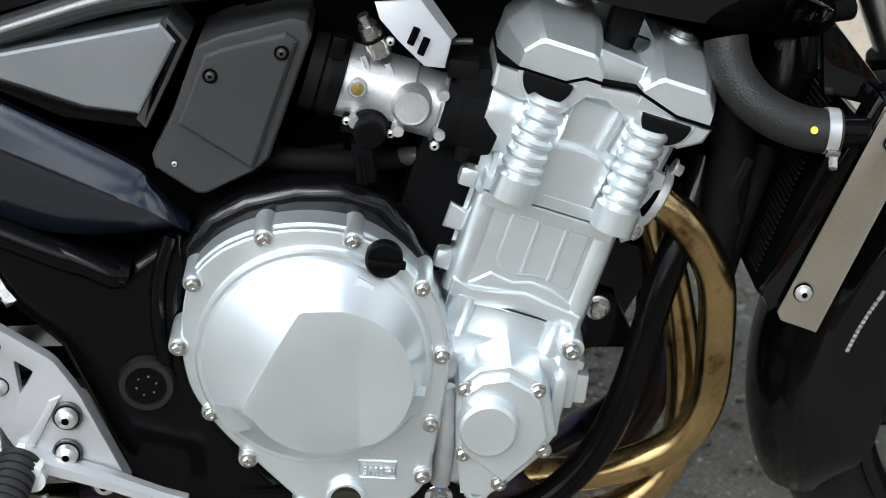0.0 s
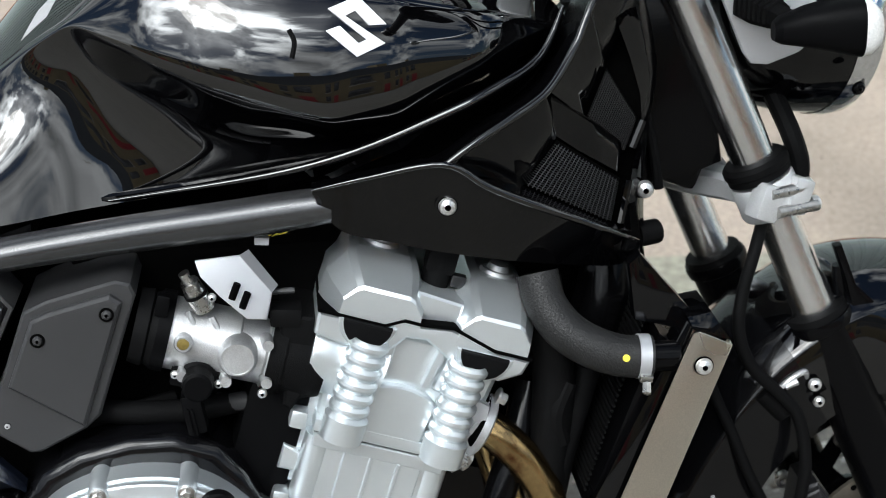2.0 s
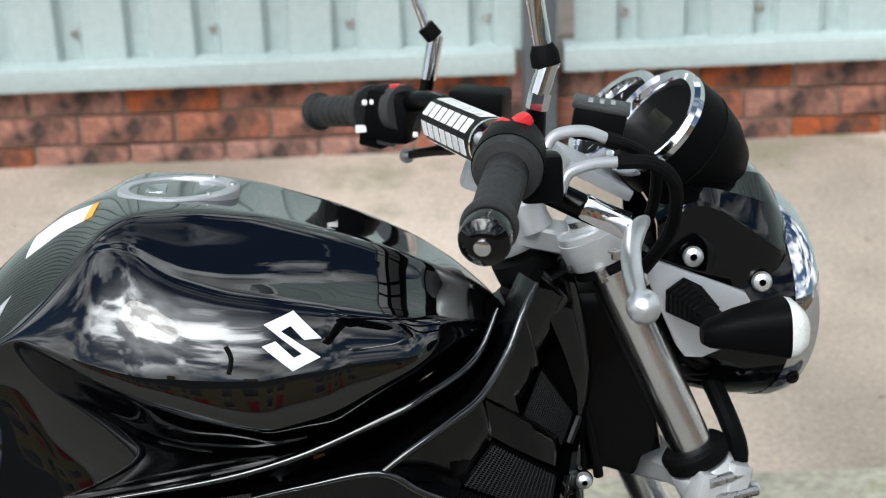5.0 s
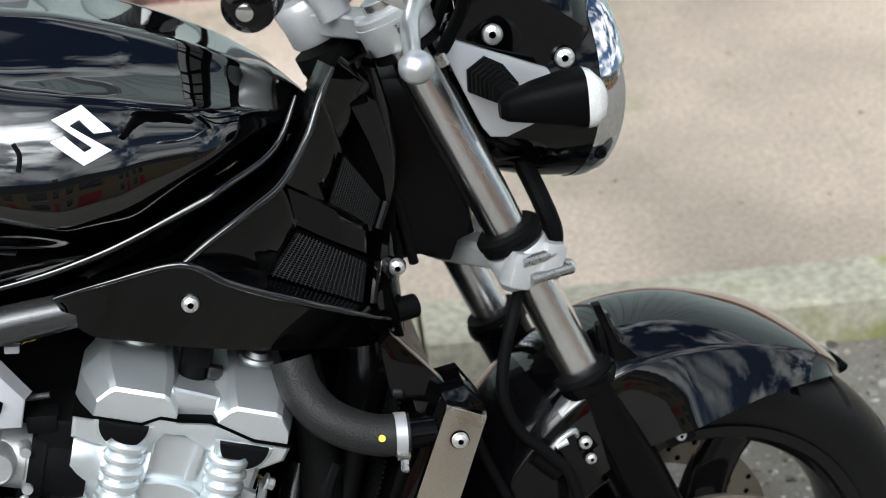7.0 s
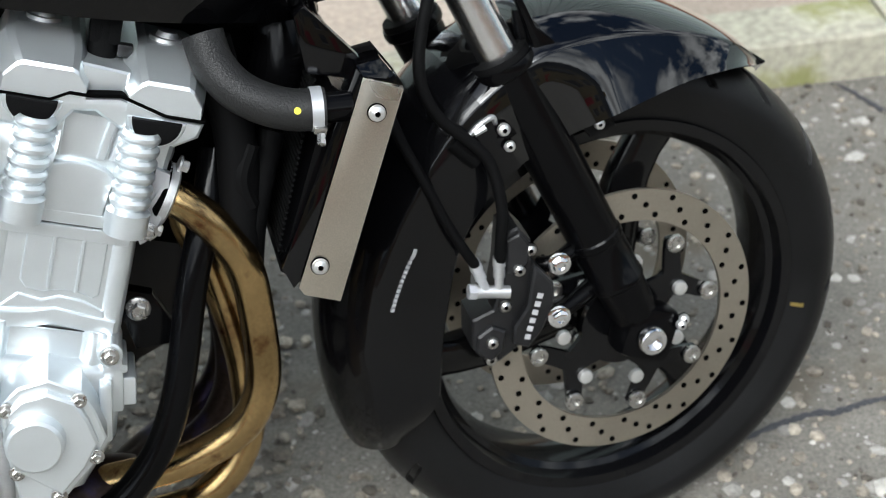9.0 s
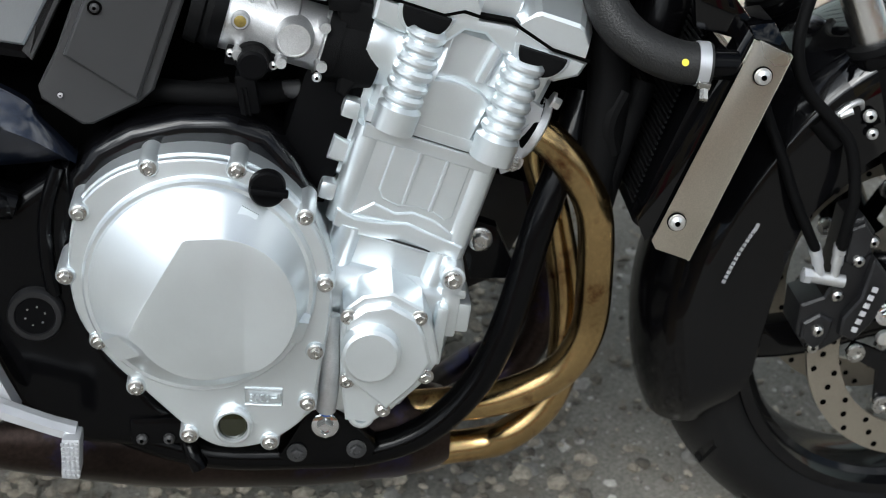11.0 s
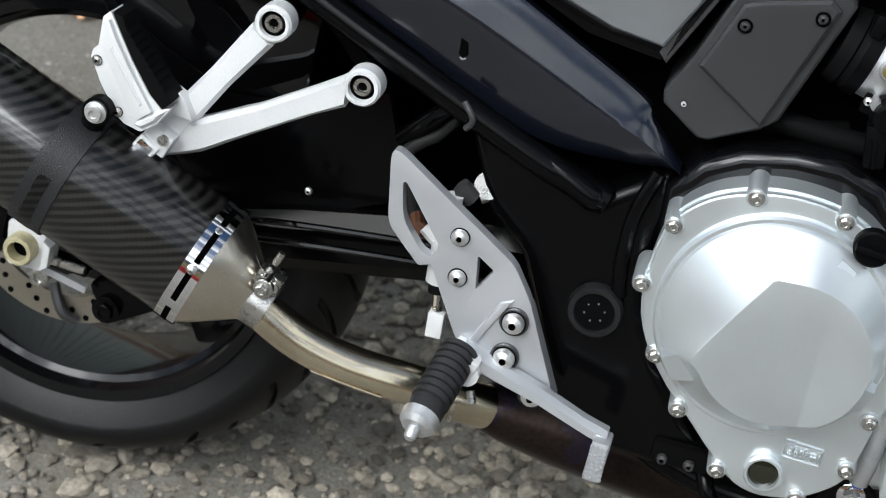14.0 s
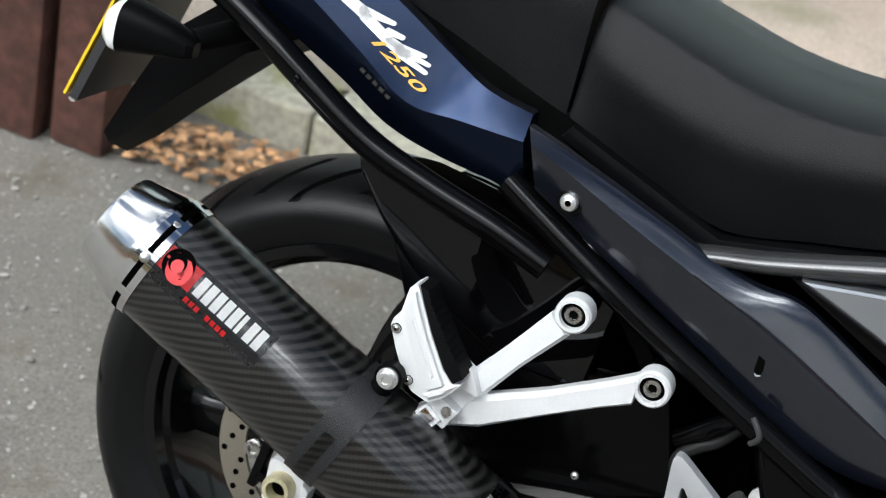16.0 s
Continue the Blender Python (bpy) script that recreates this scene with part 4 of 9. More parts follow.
head = part("cylinder_head", merge(slant_prism([(-0.066, 0.0965), (0.060, 0.0965), (0.078, 0.118), (0.088, 0.205), (-0.088, 0.205), (-0.078, 0.15), (-0.068, 0.135)], -0.172, 0.17, 0.012),
                                   slant_prism([(-0.068, 0.0965), (0.062, 0.0965), (0.062, 0.109), (-0.068, 0.109)], -0.182, 0.17, 0.002)), M_SILVER, engine, "silver cylinder head")
# centre panel with ribs between the two corrugated plug tubes
part("head_panel", slant_prism([(-0.034, 0.098), (0.030, 0.098), (0.036, 0.146), (0.026, 0.153), (0.010, 0.157), (-0.006, 0.157), (-0.022, 0.153), (-0.034, 0.146)], -0.1815, -0.16, 0.004), M_SILVER, head)
for u, l in ((-0.020, 0), (0.020, 1), (0.031, 1)):
    part("head_rib", slant_prism([(u - 0.0035, 0.162), (u + 0.0035, 0.162), (u + 0.0035 + 0.006 * l, 0.20), (u - 0.0035 + 0.006 * l, 0.20)], -0.182, -0.16, 0.002), M_SILVER, head)


def bellows(u0, v0, u1, v1, y):
    a, b = Vector(slant(u0, v0, y)), Vector(slant(u1, v1, y))
    L = (b - a).length
    prof = [(0, 0.0), (0, 0.0200), (0.022, 0.0205), (0.0235, 0.018)]
    h = 0.026
    while h < L - 0.006:
        prof += [(h, 0.0155), (h + 0.0020, 0.0180), (h + 0.0045, 0.0192), (h + 0.0075, 0.0190), (h + 0.0105, 0.0165), (h + 0.0112, 0.0150)]
        h += 0.0125
    prof += [(L, 0.0160), (L, 0)]
    return lathe(prof, a, b - a, 32)


part("plug_tube", bellows(-0.0435, 0.100, -0.0425, 0.196, -0.192), M_SILVER, head, "corrugated silver plug tube", angle=25)
part("plug_tube", bellows(0.0515, 0.100, 0.0505, 0.197, -0.192), M_SILVER, head, "corrugated silver plug tube", angle=25)
for u, v in ((-0.048, 0.212), (0.0625, 0.209)):
    o = slant(u, v, -0.196)
    part("cam_plug_seat", slant_prism([(u + 0.027 * math.cos(radians(a)), v + 0.002 + 0.027 * math.sin(radians(a))) for a in range(180, 361, 15)], -0.192, -0.16, 0.003), M_SILVER, head)
    part("cam_plug", slant_prism([(u + 0.0225 * math.cos(radians(a)), v + 0.0015 + 0.0225 * math.sin(radians(a))) for a in range(180, 361, 12)], -0.1985, -0.17, 0.003), M_RUBBER, head, "black half-round rubber cam end plug")

# cam cover: two faceted humps joined by a saddle
LOWER = [(-0.094, 0.213), (-0.092, 0.190), (-0.066, 0.186), (-0.022, 0.190), (-0.010, 0.206), (0.008, 0.208), (0.030, 0.196), (0.082, 0.186), (0.102, 0.198), (0.106, 0.214), (0.070, 0.214), (0.028, 0.226), (0.0, 0.222), (-0.016, 0.222), (-0.032, 0.213)]
part("cover_seat", slant_prism(LOWER, -0.190, 0.17, 0.007), M_SILVER, head)
part("cover_gasket", slant_prism([(-0.0945, 0.2125), (-0.033, 0.2125), (-0.017, 0.2215), (0.0, 0.2215), (0.028, 0.2255), (0.070, 0.2135), (0.1055, 0.2135), (0.1055, 0.2165), (0.070, 0.2165), (0.028, 0.2285), (0.0, 0.2245), (-0.017, 0.2245), (-0.033, 0.2155), (-0.0945, 0.2155)], -0.1915, 0.17, 0), M_BLACK, head, "black gasket line")


def hump(u0, u1, v0, v1, left, right):
    """A faceted cam-cover hump: upright end face under a sloping crown, its plan corners cut back by left and right."""
    def ring(y, top, a, b):
        k = min(1.0, (top - v0) / (v1 - v0))
        return [Vector(slant(u, v, y)) for u, v in ((u0 + a, v0), (u0 + a + 0.001, v0 + (top - v0) * 0.50), (u0 + a + 0.012 * k + 0.004, top - 0.003), (u0 + a + 0.018 * k + 0.006, top),
                                                    (u1 - b - 0.016 * k - 0.006, top), (u1 - b - 0.010 * k - 0.004, top - 0.003), (u1 - b - 0.001, v0 + (top - v0) * 0.50), (u1 - b, v0))]
    return skin([ring(-0.1905, v0 + 0.027, left, right), ring(-0.1885, v0 + 0.0305, left * 0.95, right * 0.95), ring(-0.164, v0 + 0.0425, left * 0.35, right * 0.35), ring(-0.146, v1 - 0.003, 0.002, 0.002), ring(-0.138, v1, 0.003, 0.003), ring(0.17, v1, 0.004, 0.004)])


cam_cover = part("cam_cover", hump(-0.096, 0.004, 0.215, 0.2665, 0.020, 0.006), M_SILVER, engine, "silver faceted cam cover", angle=16)
part("cover_hump", hump(0.020, 0.108, 0.214, 0.2655, 0.014, 0.007), M_SILVER, cam_cover, angle=16)
part("cover_saddle", slant_prism([(-0.01, 0.220), (0.034, 0.225), (0.034, 0.246), (-0.01, 0.249)], -0.178, 0.17, 0.006), M_SILVER, cam_cover)
for u, v in ((0.066, 0.2660), (-0.046, 0.2670)):
    a, b = Vector(slant(u, v, -0.115)), Vector(slant(u, v + 0.01, -0.115))
    part("cover_bolt", lathe([(-0.002, 0.017), (0.003, 0.016), (0.003, 0.011), (0.008, 0.009), (0.008, 0)], a, b - a, 20), M_CAST, cam_cover)
part("coil_cap", merge(tube([slant(0.008, 0.24, -0.135), slant(0.008, 0.285, -0.135)], 0.0135, 18, 2), block(slant(0.008, 0.275, -0.135), (0.028, 0.026, 0.03), 0.004, (0, 18, 0))), M_RUBBER, cam_cover, "black ignition coil cap")
part("coil_lead", block(slant(0.028, 0.256, -0.14), (0.014, 0.012, 0.012), 0.002, (0, 18, 0)), M_CASE, cam_cover)
# rear side of the cylinders: water pipe, lugs, union nuts
part("intake_flare", tube([(0.866, -0.150, 0.655), (0.885, -0.148, 0.648), (0.92, -0.14, 0.630)], [0.036, 0.038, 0.052], 24), M_SILVER, head)
for x, z, r in ((0.838, 0.580, 0.013), (0.845, 0.605, 0.012), (0.836, 0.553, 0.0125)):
    part("union_nut", lathe([(0, r), (0.022, r), (0.024, r * 0.8), (0.024, r * 0.4), (0.018, r * 0.35), (0.018, 0)], (x + 0.004, -0.118, z), (-0.5, -1, 0), 18), M_CAST, engine)
    part("water_pipe", tube([(x + 0.006, -0.115, z), (x + 0.03, -0.11, z + 0.003)], r * 0.8, 12, 2), M_SILVER, engine)
part("rear_rib", slant_prism([(-0.082, 0.03), (-0.062, 0.03), (-0.062, 0.12), (-0.075, 0.13), (-0.082, 0.08)], -0.155, -0.1, 0.005), M_SILVER, engine)
part("rear_rib", slant_prism([(-0.088, 0.045), (-0.07, 0.045), (-0.07, 0.065), (-0.088, 0.07)], -0.165, -0.1, 0.004), M_SILVER, engine)
for u, v in ((-0.078, 0.018), (-0.082, 0.100)):
    part("rear_lug", block(slant(u, v, -0.16), (0.016, 0.03, 0.018), 0.004, (0, 18, 0)), M_SILVER, engine)

# -- exhaust --
exhaust = part("exhaust", tube([(1.020, -0.150, 0.566), (1.040, -0.155, 0.553), (1.066, -0.155, 0.522), (1.086, -0.150, 0.478), (1.091, -0.14, 0.410), (1.088, -0.13, 0.345), (1.066, -0.125, 0.300), (1.026, -0.12, 0.273), (0.975, -0.11, 0.255), (0.88, -0.09, 0.240)], 0.0180, 20), M_GOLD, moto, "gold heat-tinted steel header pipe")
# The two far pipes take the dark box colour in place of their shade.
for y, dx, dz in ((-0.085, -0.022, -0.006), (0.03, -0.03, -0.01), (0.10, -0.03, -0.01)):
    part("header_pipe", tube([(1.016, y, 0.566), (1.035, y, 0.553), (1.06 + dx, y, 0.512), (1.078 + dx, y + 0.002, 0.45), (1.094 + dx, y, 0.36), (1.092 + dx, y - 0.005, 0.285), (1.072 + dx, y - 0.01, 0.240), (1.040 + dx, y - 0.012, 0.212), (0.985, y - 0.005, 0.196), (0.88, -0.08 + y * 0.3, 0.194)], 0.0175, 18), M_GOLD if y < -0.05 else M_BLUED_SHADE, exhaust)
for y in (-0.150, -0.085, 0.03, 0.10):
    part("port_flange", lathe([(0, 0.030), (0.008, 0.030), (0.010, 0.027), (0.010, 0.019)], (1.012, y, 0.573), (0.70, 0, -0.71), 28), M_ALU, exhaust, "silver port flange")
    part("flange_gasket", lathe([(0, 0.0265), (0.006, 0.0265)], (1.007, y, 0.578), (0.70, 0, -0.71), 24), M_RUST, exhaust)
part("flange_ear", prism([(1.018, 0.600), (1.030, 0.592), (1.022, 0.560), (1.003, 0.532), (0.992, 0.528), (0.990, 0.540), (1.006, 0.572)], -0.178, -0.168, 0.002), M_ALU, exhaust)
part("flange_nut", hex_bolt((1.002, -0.178, 0.541), 0.006, 0.012), M_ZINC, exhaust)
part("catalyst_box", tube([(0.95, -0.08, 0.215), (0.90, -0.085, 0.215), (0.80, -0.095, 0.215), (0.66, -0.11, 0.222), (0.54, -0.135, 0.240), (0.47, -0.160, 0.254)], [0.040, 0.052, 0.055, 0.052, 0.040, 0.024], 24), M_BLUED_SHADE, exhaust, "blued and dirty catalyst box")
part("link_pipe", tube([(0.475, -0.160, 0.254), (0.445, -0.185, 0.268), (0.40, -0.205, 0.282), (0.35, -0.214, 0.290), (0.312, -0.219, 0.300), (0.280, -0.223, 0.314), (0.247, -0.228, 0.336), (0.225, -0.232, 0.352)], [0.023, 0.0215, 0.0205, 0.0200, 0.0200, 0.0200, 0.0200, 0.0200], 24), M_PIPE, exhaust, "straw-coloured polished link pipe")
part("weld_bead", tube([(0.4475 + 0.0, -0.1855, 0.2905), (0.447, -0.207, 0.272), (0.444, -0.20, 0.250)], 0.0018, 8), M_ZINC, exhaust)
part("pipe_seam", tube([(0.38, -0.2265, 0.272), (0.345, -0.232, 0.279), (0.31, -0.236, 0.286)], 0.0012, 6), M_PIPE, exhaust)

CAN_A, CAN_B = Vector((0.203, -0.236, 0.366)), Vector((-0.178, -0.243, 0.531))
CAN_D = (CAN_B - CAN_A).normalized()
CAN_L = (CAN_B - CAN_A).length
CAN_U = Vector((0.0, -1.0, 0.0)) - CAN_D * (-CAN_D.y)
CAN_U.normalize()
CAN_W = CAN_D.cross(CAN_U)


def can_ring(s, r, n=64, sq=2.35):
    """One section of the can: a rounded oval, a little taller than wide."""
    out = []
    for k in range(n):
        a = 2 * math.pi * k / n
        c, d = math.cos(a), math.sin(a)
        f = (abs(c) ** sq + abs(d) ** sq) ** (-1 / sq)
        out.append(CAN_A + CAN_D * s + (CAN_U * c * f * 0.96 + CAN_W * d * f * 1.02) * r)
    return out


def can_sweep(prof):
    return skin([can_ring(s, r) for s, r in prof])


can = part("silencer", can_sweep([(0.004, 0.0585), (0.006, 0.0595), (CAN_L - 0.006, 0.0595), (CAN_L - 0.004, 0.0585)]), M_CARBON, moto, "lacquered carbon-fibre silencer with steel ends")
part("inlet_cone", can_sweep([(-0.046, 0.024), (-0.044, 0.0255), (-0.012, 0.050), (0.002, 0.0585), (0.006, 0.0590)]), M_STEEL, can, "brushed steel inlet cone", angle=30)
part("outlet_cap", can_sweep([(CAN_L - 0.004, 0.0590), (CAN_L + 0.004, 0.0590), (CAN_L + 0.006, 0.0582), (CAN_L + 0.046, 0.0455), (CAN_L + 0.0485, 0.0435), (CAN_L + 0.0490, 0.0380), (CAN_L + 0.020, 0.0350), (CAN_L + 0.018, 0.005)]), M_CAP, can, "polished steel outlet cap", angle=30)


def strap(s0, w, r):
    return can_sweep([(s0, r - 0.0015), (s0, r), (s0 + w, r), (s0 + w, r - 0.0015)])


def can_patch(s0, s1, a0, a1, r, n=16):
    """A thin sheet bent round the can between two lengths and two angles (degrees, 0 facing outwards)."""
    bm = bmesh.new()
    rows = []
    for s in np.linspace(s0, s1, max(2, int(abs(s1 - s0) / 0.01) + 1)):
        ring = []
        for i in range(n + 1):
            a = radians(a0 + (a1 - a0) * i / n)
            c, d = math.cos(a), math.sin(a)
            f = (abs(c) ** 2.35 + abs(d) ** 2.35) ** (-1 / 2.35)
            ring.append(bm.verts.new(CAN_A + CAN_D * float(s) + (CAN_U * c * f * 0.96 + CAN_W * d * f * 1.02) * r))
        rows.append(ring)
    for p, q in zip(rows, rows[1:]):
        for i in range(n):
            bm.faces.new((p[i], p[i + 1], q[i + 1], q[i]))
    bmesh.ops.solidify(bm, geom=list(bm.faces), thickness=0.0006)
    return bm


for s0 in (0.001, CAN_L - 0.022):
    b = part("end_band", strap(s0, 0.021, 0.0612), M_CHROME, can, "polished slotted end band", angle=30)
    for a in range(-160, 161, 40):
        part("band_slot", can_patch(s0 + 0.0075, s0 + 0.0135, a - 15, a + 15, 0.0615, 10), M_BLACK, b)
    for a in (-60, 20, 60):
        c, d = math.cos(radians(a)), math.sin(radians(a))
        p = CAN_A + CAN_D * (s0 + 0.0105) + (CAN_U * c + CAN_W * d) * 0.0625
        part("rivet", lathe([(-0.003, 0.0052), (0.001, 0.0048), (0.002, 0.003), (0.002, 0)], p, CAN_U * c + CAN_W * d, 16), M_ZINC, b)
hang = part("hanger_strap", strap(0.150, 0.034, 0.0622), M_STRAP, can, "black hanger strap")
part("strap_slot", can_patch(0.1610, 0.1735, -78, 14, 0.0626), M_CARBON, hang)
_hp = CAN_A + CAN_D * 0.163 + CAN_W * 0.075 + CAN_U * 0.012
part("hanger_lug", merge(tube([CAN_A + CAN_D * 0.163 + CAN_W * 0.050 + CAN_U * 0.012, _hp + CAN_W * 0.012], 0.011, 14, 2), lathe([(0, 0.0135), (0.012, 0.0135)], _hp + CAN_W * 0.006, CAN_U, 20)), M_PLASTIC, hang)
part("hanger_bolt", lathe([(0, 0.0105), (0.003, 0.0105), (0.004, 0.0075), (0.009, 0.0072), (0.009, 0.004), (0.007, 0.0035), (0.007, 0)], _hp + CAN_W * 0.006 + CAN_U * 0.012, CAN_U, 18), M_BOLT, hang, "bright hanger bolt")

# decal: dark ground, red emblem, white and red lettering as plain shapes
part("decal_ground", can_patch(0.262, 0.400, 8, 46, 0.0600), M_GLASSDIAL, can, "black decal ground")
part("decal_emblem", can_patch(0.353, 0.392, 21, 43, 0.0603), M_RED, can, "red square emblem")


def can_disc(s0, a0, r, lift, n=20):
    """A thin round sticker bent onto the can."""
    bm = bmesh.new()
    out = []
    for k in range(n):
        g = 2 * math.pi * k / n
        a = radians(a0) + r * math.sin(g) / 0.0605
        c, d = math.cos(a), math.sin(a)
        f = (abs(c) ** 2.35 + abs(d) ** 2.35) ** (-1 / 2.35)
        out.append(bm.verts.new(CAN_A + CAN_D * (s0 + r * math.cos(g)) + (CAN_U * c * f * 0.96 + CAN_W * d * f * 1.02) * lift))
    bm.faces.new(out)
    bmesh.ops.solidify(bm, geom=list(bm.faces), thickness=0.0005)
    return bm


part("emblem_disc", can_disc(0.3755, 33.0, 0.0155, 0.0608), M_BLACK, can)
part("emblem_disc", can_disc(0.3715, 29.5, 0.0128, 0.0613), M_RED, can)
part("emblem_disc", can_disc(0.3775, 34.0, 0.0088, 0.0618), M_BLACK, can)
part("emblem_disc", can_disc(0.3755, 31.5, 0.0062, 0.0623), M_RED, can)
for i in range(8):
    s = 0.3495 - i * 0.0103
    w = 0.0082 if i != 5 else 0.0045
    a = part("decal_bar", can_patch(s - w, s, 23, 41, 0.0603), M_WHITE, can)
for i in range(8):
    if i == 3:
        continue
    s = 0.352 - i * 0.0066
    part("decal_small_bar", can_patch(s - 0.0048, s, 13, 18, 0.0603), M_RED, can)

part("port_flange", lathe([(-0.006, 0.030), (0.0, 0.031), (0.004, 0.031), (0.006, 0.028), (0.006, 0.022)], (1.022, -0.150, 0.564), (0.86, 0, -0.50), 28), M_CAST, exhaust, "cast exhaust port flange")
part("port_gasket", lathe([(-0.012, 0.029), (-0.006, 0.0315), (-0.004, 0.0315)], (1.022, -0.150, 0.564), (0.86, 0, -0.50), 28), M_BLACK, exhaust)
for d in (-0.034, 0.034):
    part("port_nut", hex_bolt((1.022 + d * 0.5, -0.155, 0.564 + d * 0.86), 0.006, 0.010, (0.86, 0, -0.50)), M_BOLT, exhaust)

# clamp between cone and link pipe
_cp = CAN_A - CAN_D * 0.050
clampx = part("pipe_clamp", lathe([(-0.014, 0.0235), (-0.014, 0.0258), (0.014, 0.0258), (0.014, 0.0235)], _cp, CAN_D, 28), M_ZINC, exhaust, "zinc pipe clamp")
for d in (-0.007, 0.007):
    part("clamp_barrel", tube([_cp + CAN_D * d + CAN_W * 0.030 + CAN_U * -0.010, _cp + CAN_D * d + CAN_W * 0.030 + CAN_U * 0.020], 0.0055, 12, 2), M_ZINC, clampx)
    part("clamp_ear", tube([_cp + CAN_D * d + CAN_W * 0.022 + CAN_U * 0.012, _cp + CAN_D * d + CAN_W * 0.040 + CAN_U * 0.012], 0.0062, 12, 2), M_ZINC, clampx)
part("clamp_bolt", hex_bolt(_cp + CAN_W * 0.026 + CAN_U * 0.022, 0.0065, 0.009, CAN_U), M_ZINC, clampx)
part("clamp_end", tube([_cp + CAN_W * 0.042 + CAN_D * 0.004, _cp + CAN_W * 0.056 + CAN_D * 0.004], 0.0035, 10, 2), M_ZINC, clampx)
part("cone_spring", tube([_cp + CAN_D * 0.012 + CAN_W * 0.028, _cp + CAN_D * 0.038 + CAN_W * 0.045], 0.004, 10, 2), M_ZINC, exhaust)

# -- frame --
frame_ = part("frame", tube([(0.12, -0.160, 0.690), (0.178, -0.168, 0.662), (0.2356, -0.174, 0.635), (0.294, -0.177, 0.608), (0.354, -0.180, 0.582), (0.410, -0.182, 0.557), (0.475, -0.184, 0.529), (0.521, -0.184, 0.512), (0.547, -0.182, 0.503)], 0.0135, 18), M_SATIN, moto, "satin black steel frame")
RAIL = [smooth_line([(x, -0.150 - 0.017 * (x > 0.25), v) for x, v in line], 5) for line in (
    ((0.20, 0.664), (0.320, 0.7005), (0.370, 0.713), (0.462, 0.7420), (0.540, 0.7660), (0.606, 0.7800), (0.72, 0.7940), (0.80, 0.8010), (0.853, 0.8060), (0.895, 0.8085)),
    ((0.20, 0.640), (0.325, 0.6820), (0.376, 0.693), (0.468, 0.7180), (0.546, 0.7400), (0.610, 0.7500), (0.72, 0.7600), (0.80, 0.7655), (0.853, 0.7700), (0.895, 0.7760)))]
part("top_rail", skin([[Vector(((u.x + v.x) / 2 + (u.x - v.x) / 2 * math.cos(a), (u.y + v.y) / 2 - 0.0165 * math.sin(a), (u.z + v.z) / 2 + (u.z - v.z) / 2 * math.cos(a))) for a in (radians(15 * k) for k in range(24))] for u, v in zip(*RAIL)]), M_RAIL, frame_, "satin black upper frame rail with a grey sheen", angle=60)
part("junction_bead", tube([(0.405, -0.196, 0.570), (0.416, -0.200, 0.556), (0.410, -0.196, 0.545)], 0.003, 8), M_GREYPL, frame_)
PLATE = [(0.405, 0.555), (0.48, 0.530), (0.545, 0.508), (0.600, 0.548), (0.604, 0.50), (0.592, 0.45), (0.600, 0.40), (0.625, 0.352), (0.665, 0.300), (0.70, 0.262), (0.64, 0.248), (0.575, 0.255), (0.533, 0.300), (0.505, 0.37), (0.48, 0.43), (0.44, 0.47)]
part("pivot_plate", prism(PLATE, -0.182, -0.14, 0.014, 4), M_SATIN, frame_, "satin black swingarm pivot plate")
part("plate_rib", tube([(0.588, -0.180, 0.540), (0.575, -0.184, 0.50), (0.572, -0.184, 0.455), (0.576, -0.183, 0.415)], 0.0075, 12), M_SATIN, frame_)
part("plate_rib", tube([(0.44, -0.180, 0.549), (0.50, -0.186, 0.522), (0.535, -0.188, 0.505), (0.545, -0.184, 0.497)], [0.006, 0.012, 0.013, 0.004], 12), M_SATIN, frame_)
piv = part("pivot_cap", lathe([(0, 0.0265), (0.008, 0.0265), (0.011, 0.0245), (0.011, 0.0195), (0.0085, 0.0185), (0.0085, 0)], (0.558, -0.182, 0.396), (0, -1, 0), 40), M_CASE, frame_, "round dark grey pivot cap")
part("cap_face", lathe([(0, 0.0188), (0.0090, 0.0188), (0.0093, 0)], (0.558, -0.182, 0.396), (0, -1, 0), 32), M_PLASTIC, piv)
for i in range(6):
    a = radians(60 * i + 15)
    part("cap_dot", lathe([(0, 0.0012), (0.0012, 0.0010), (0.0012, 0)], (0.558 + 0.0095 * math.cos(a), -0.1903, 0.396 + 0.0095 * math.sin(a)), (0, -1, 0), 8), M_ZINC, piv)
part("cradle", tube([(1.075, -0.110, 0.585), (1.058, -0.135, 0.535), (1.034, -0.150, 0.470), (1.007, -0.155, 0.372), (0.978, -0.158, 0.306), (0.931, -0.160, 0.255), (0.874, -0.160, 0.231), (0.80, -0.158, 0.226), (0.72, -0.155, 0.226), (0.655, -0.155, 0.244), (0.60, -0.15, 0.268)], 0.0155, 18), M_SATIN, frame_, "satin black cradle tube")
part("left_cradle", tube([(1.06, 0.10, 0.54), (1.007, 0.14, 0.372), (0.93, 0.15, 0.255), (0.72, 0.15, 0.226), (0.6, 0.14, 0.268)], 0.0155, 14), M_SATIN, frame_)
part("crossmember", tube([(0.70, -0.155, 0.228), (0.70, 0.15, 0.228)], 0.014, 14, 2), M_SATIN, frame_)
tri = part("mount_plate", prism([(0.827, 0.300), (0.838, 0.294), (0.876, 0.250), (0.872, 0.236), (0.790, 0.230), (0.781, 0.240), (0.812, 0.292)], -0.190, -0.160, 0.004), M_SATIN, frame_, "black triangular engine mount")
part("mount_bolt", hex_bolt((0.827, -0.190, 0.276), 0.0092, 0.013), M_CHROME, tri, "bright mount bolt")
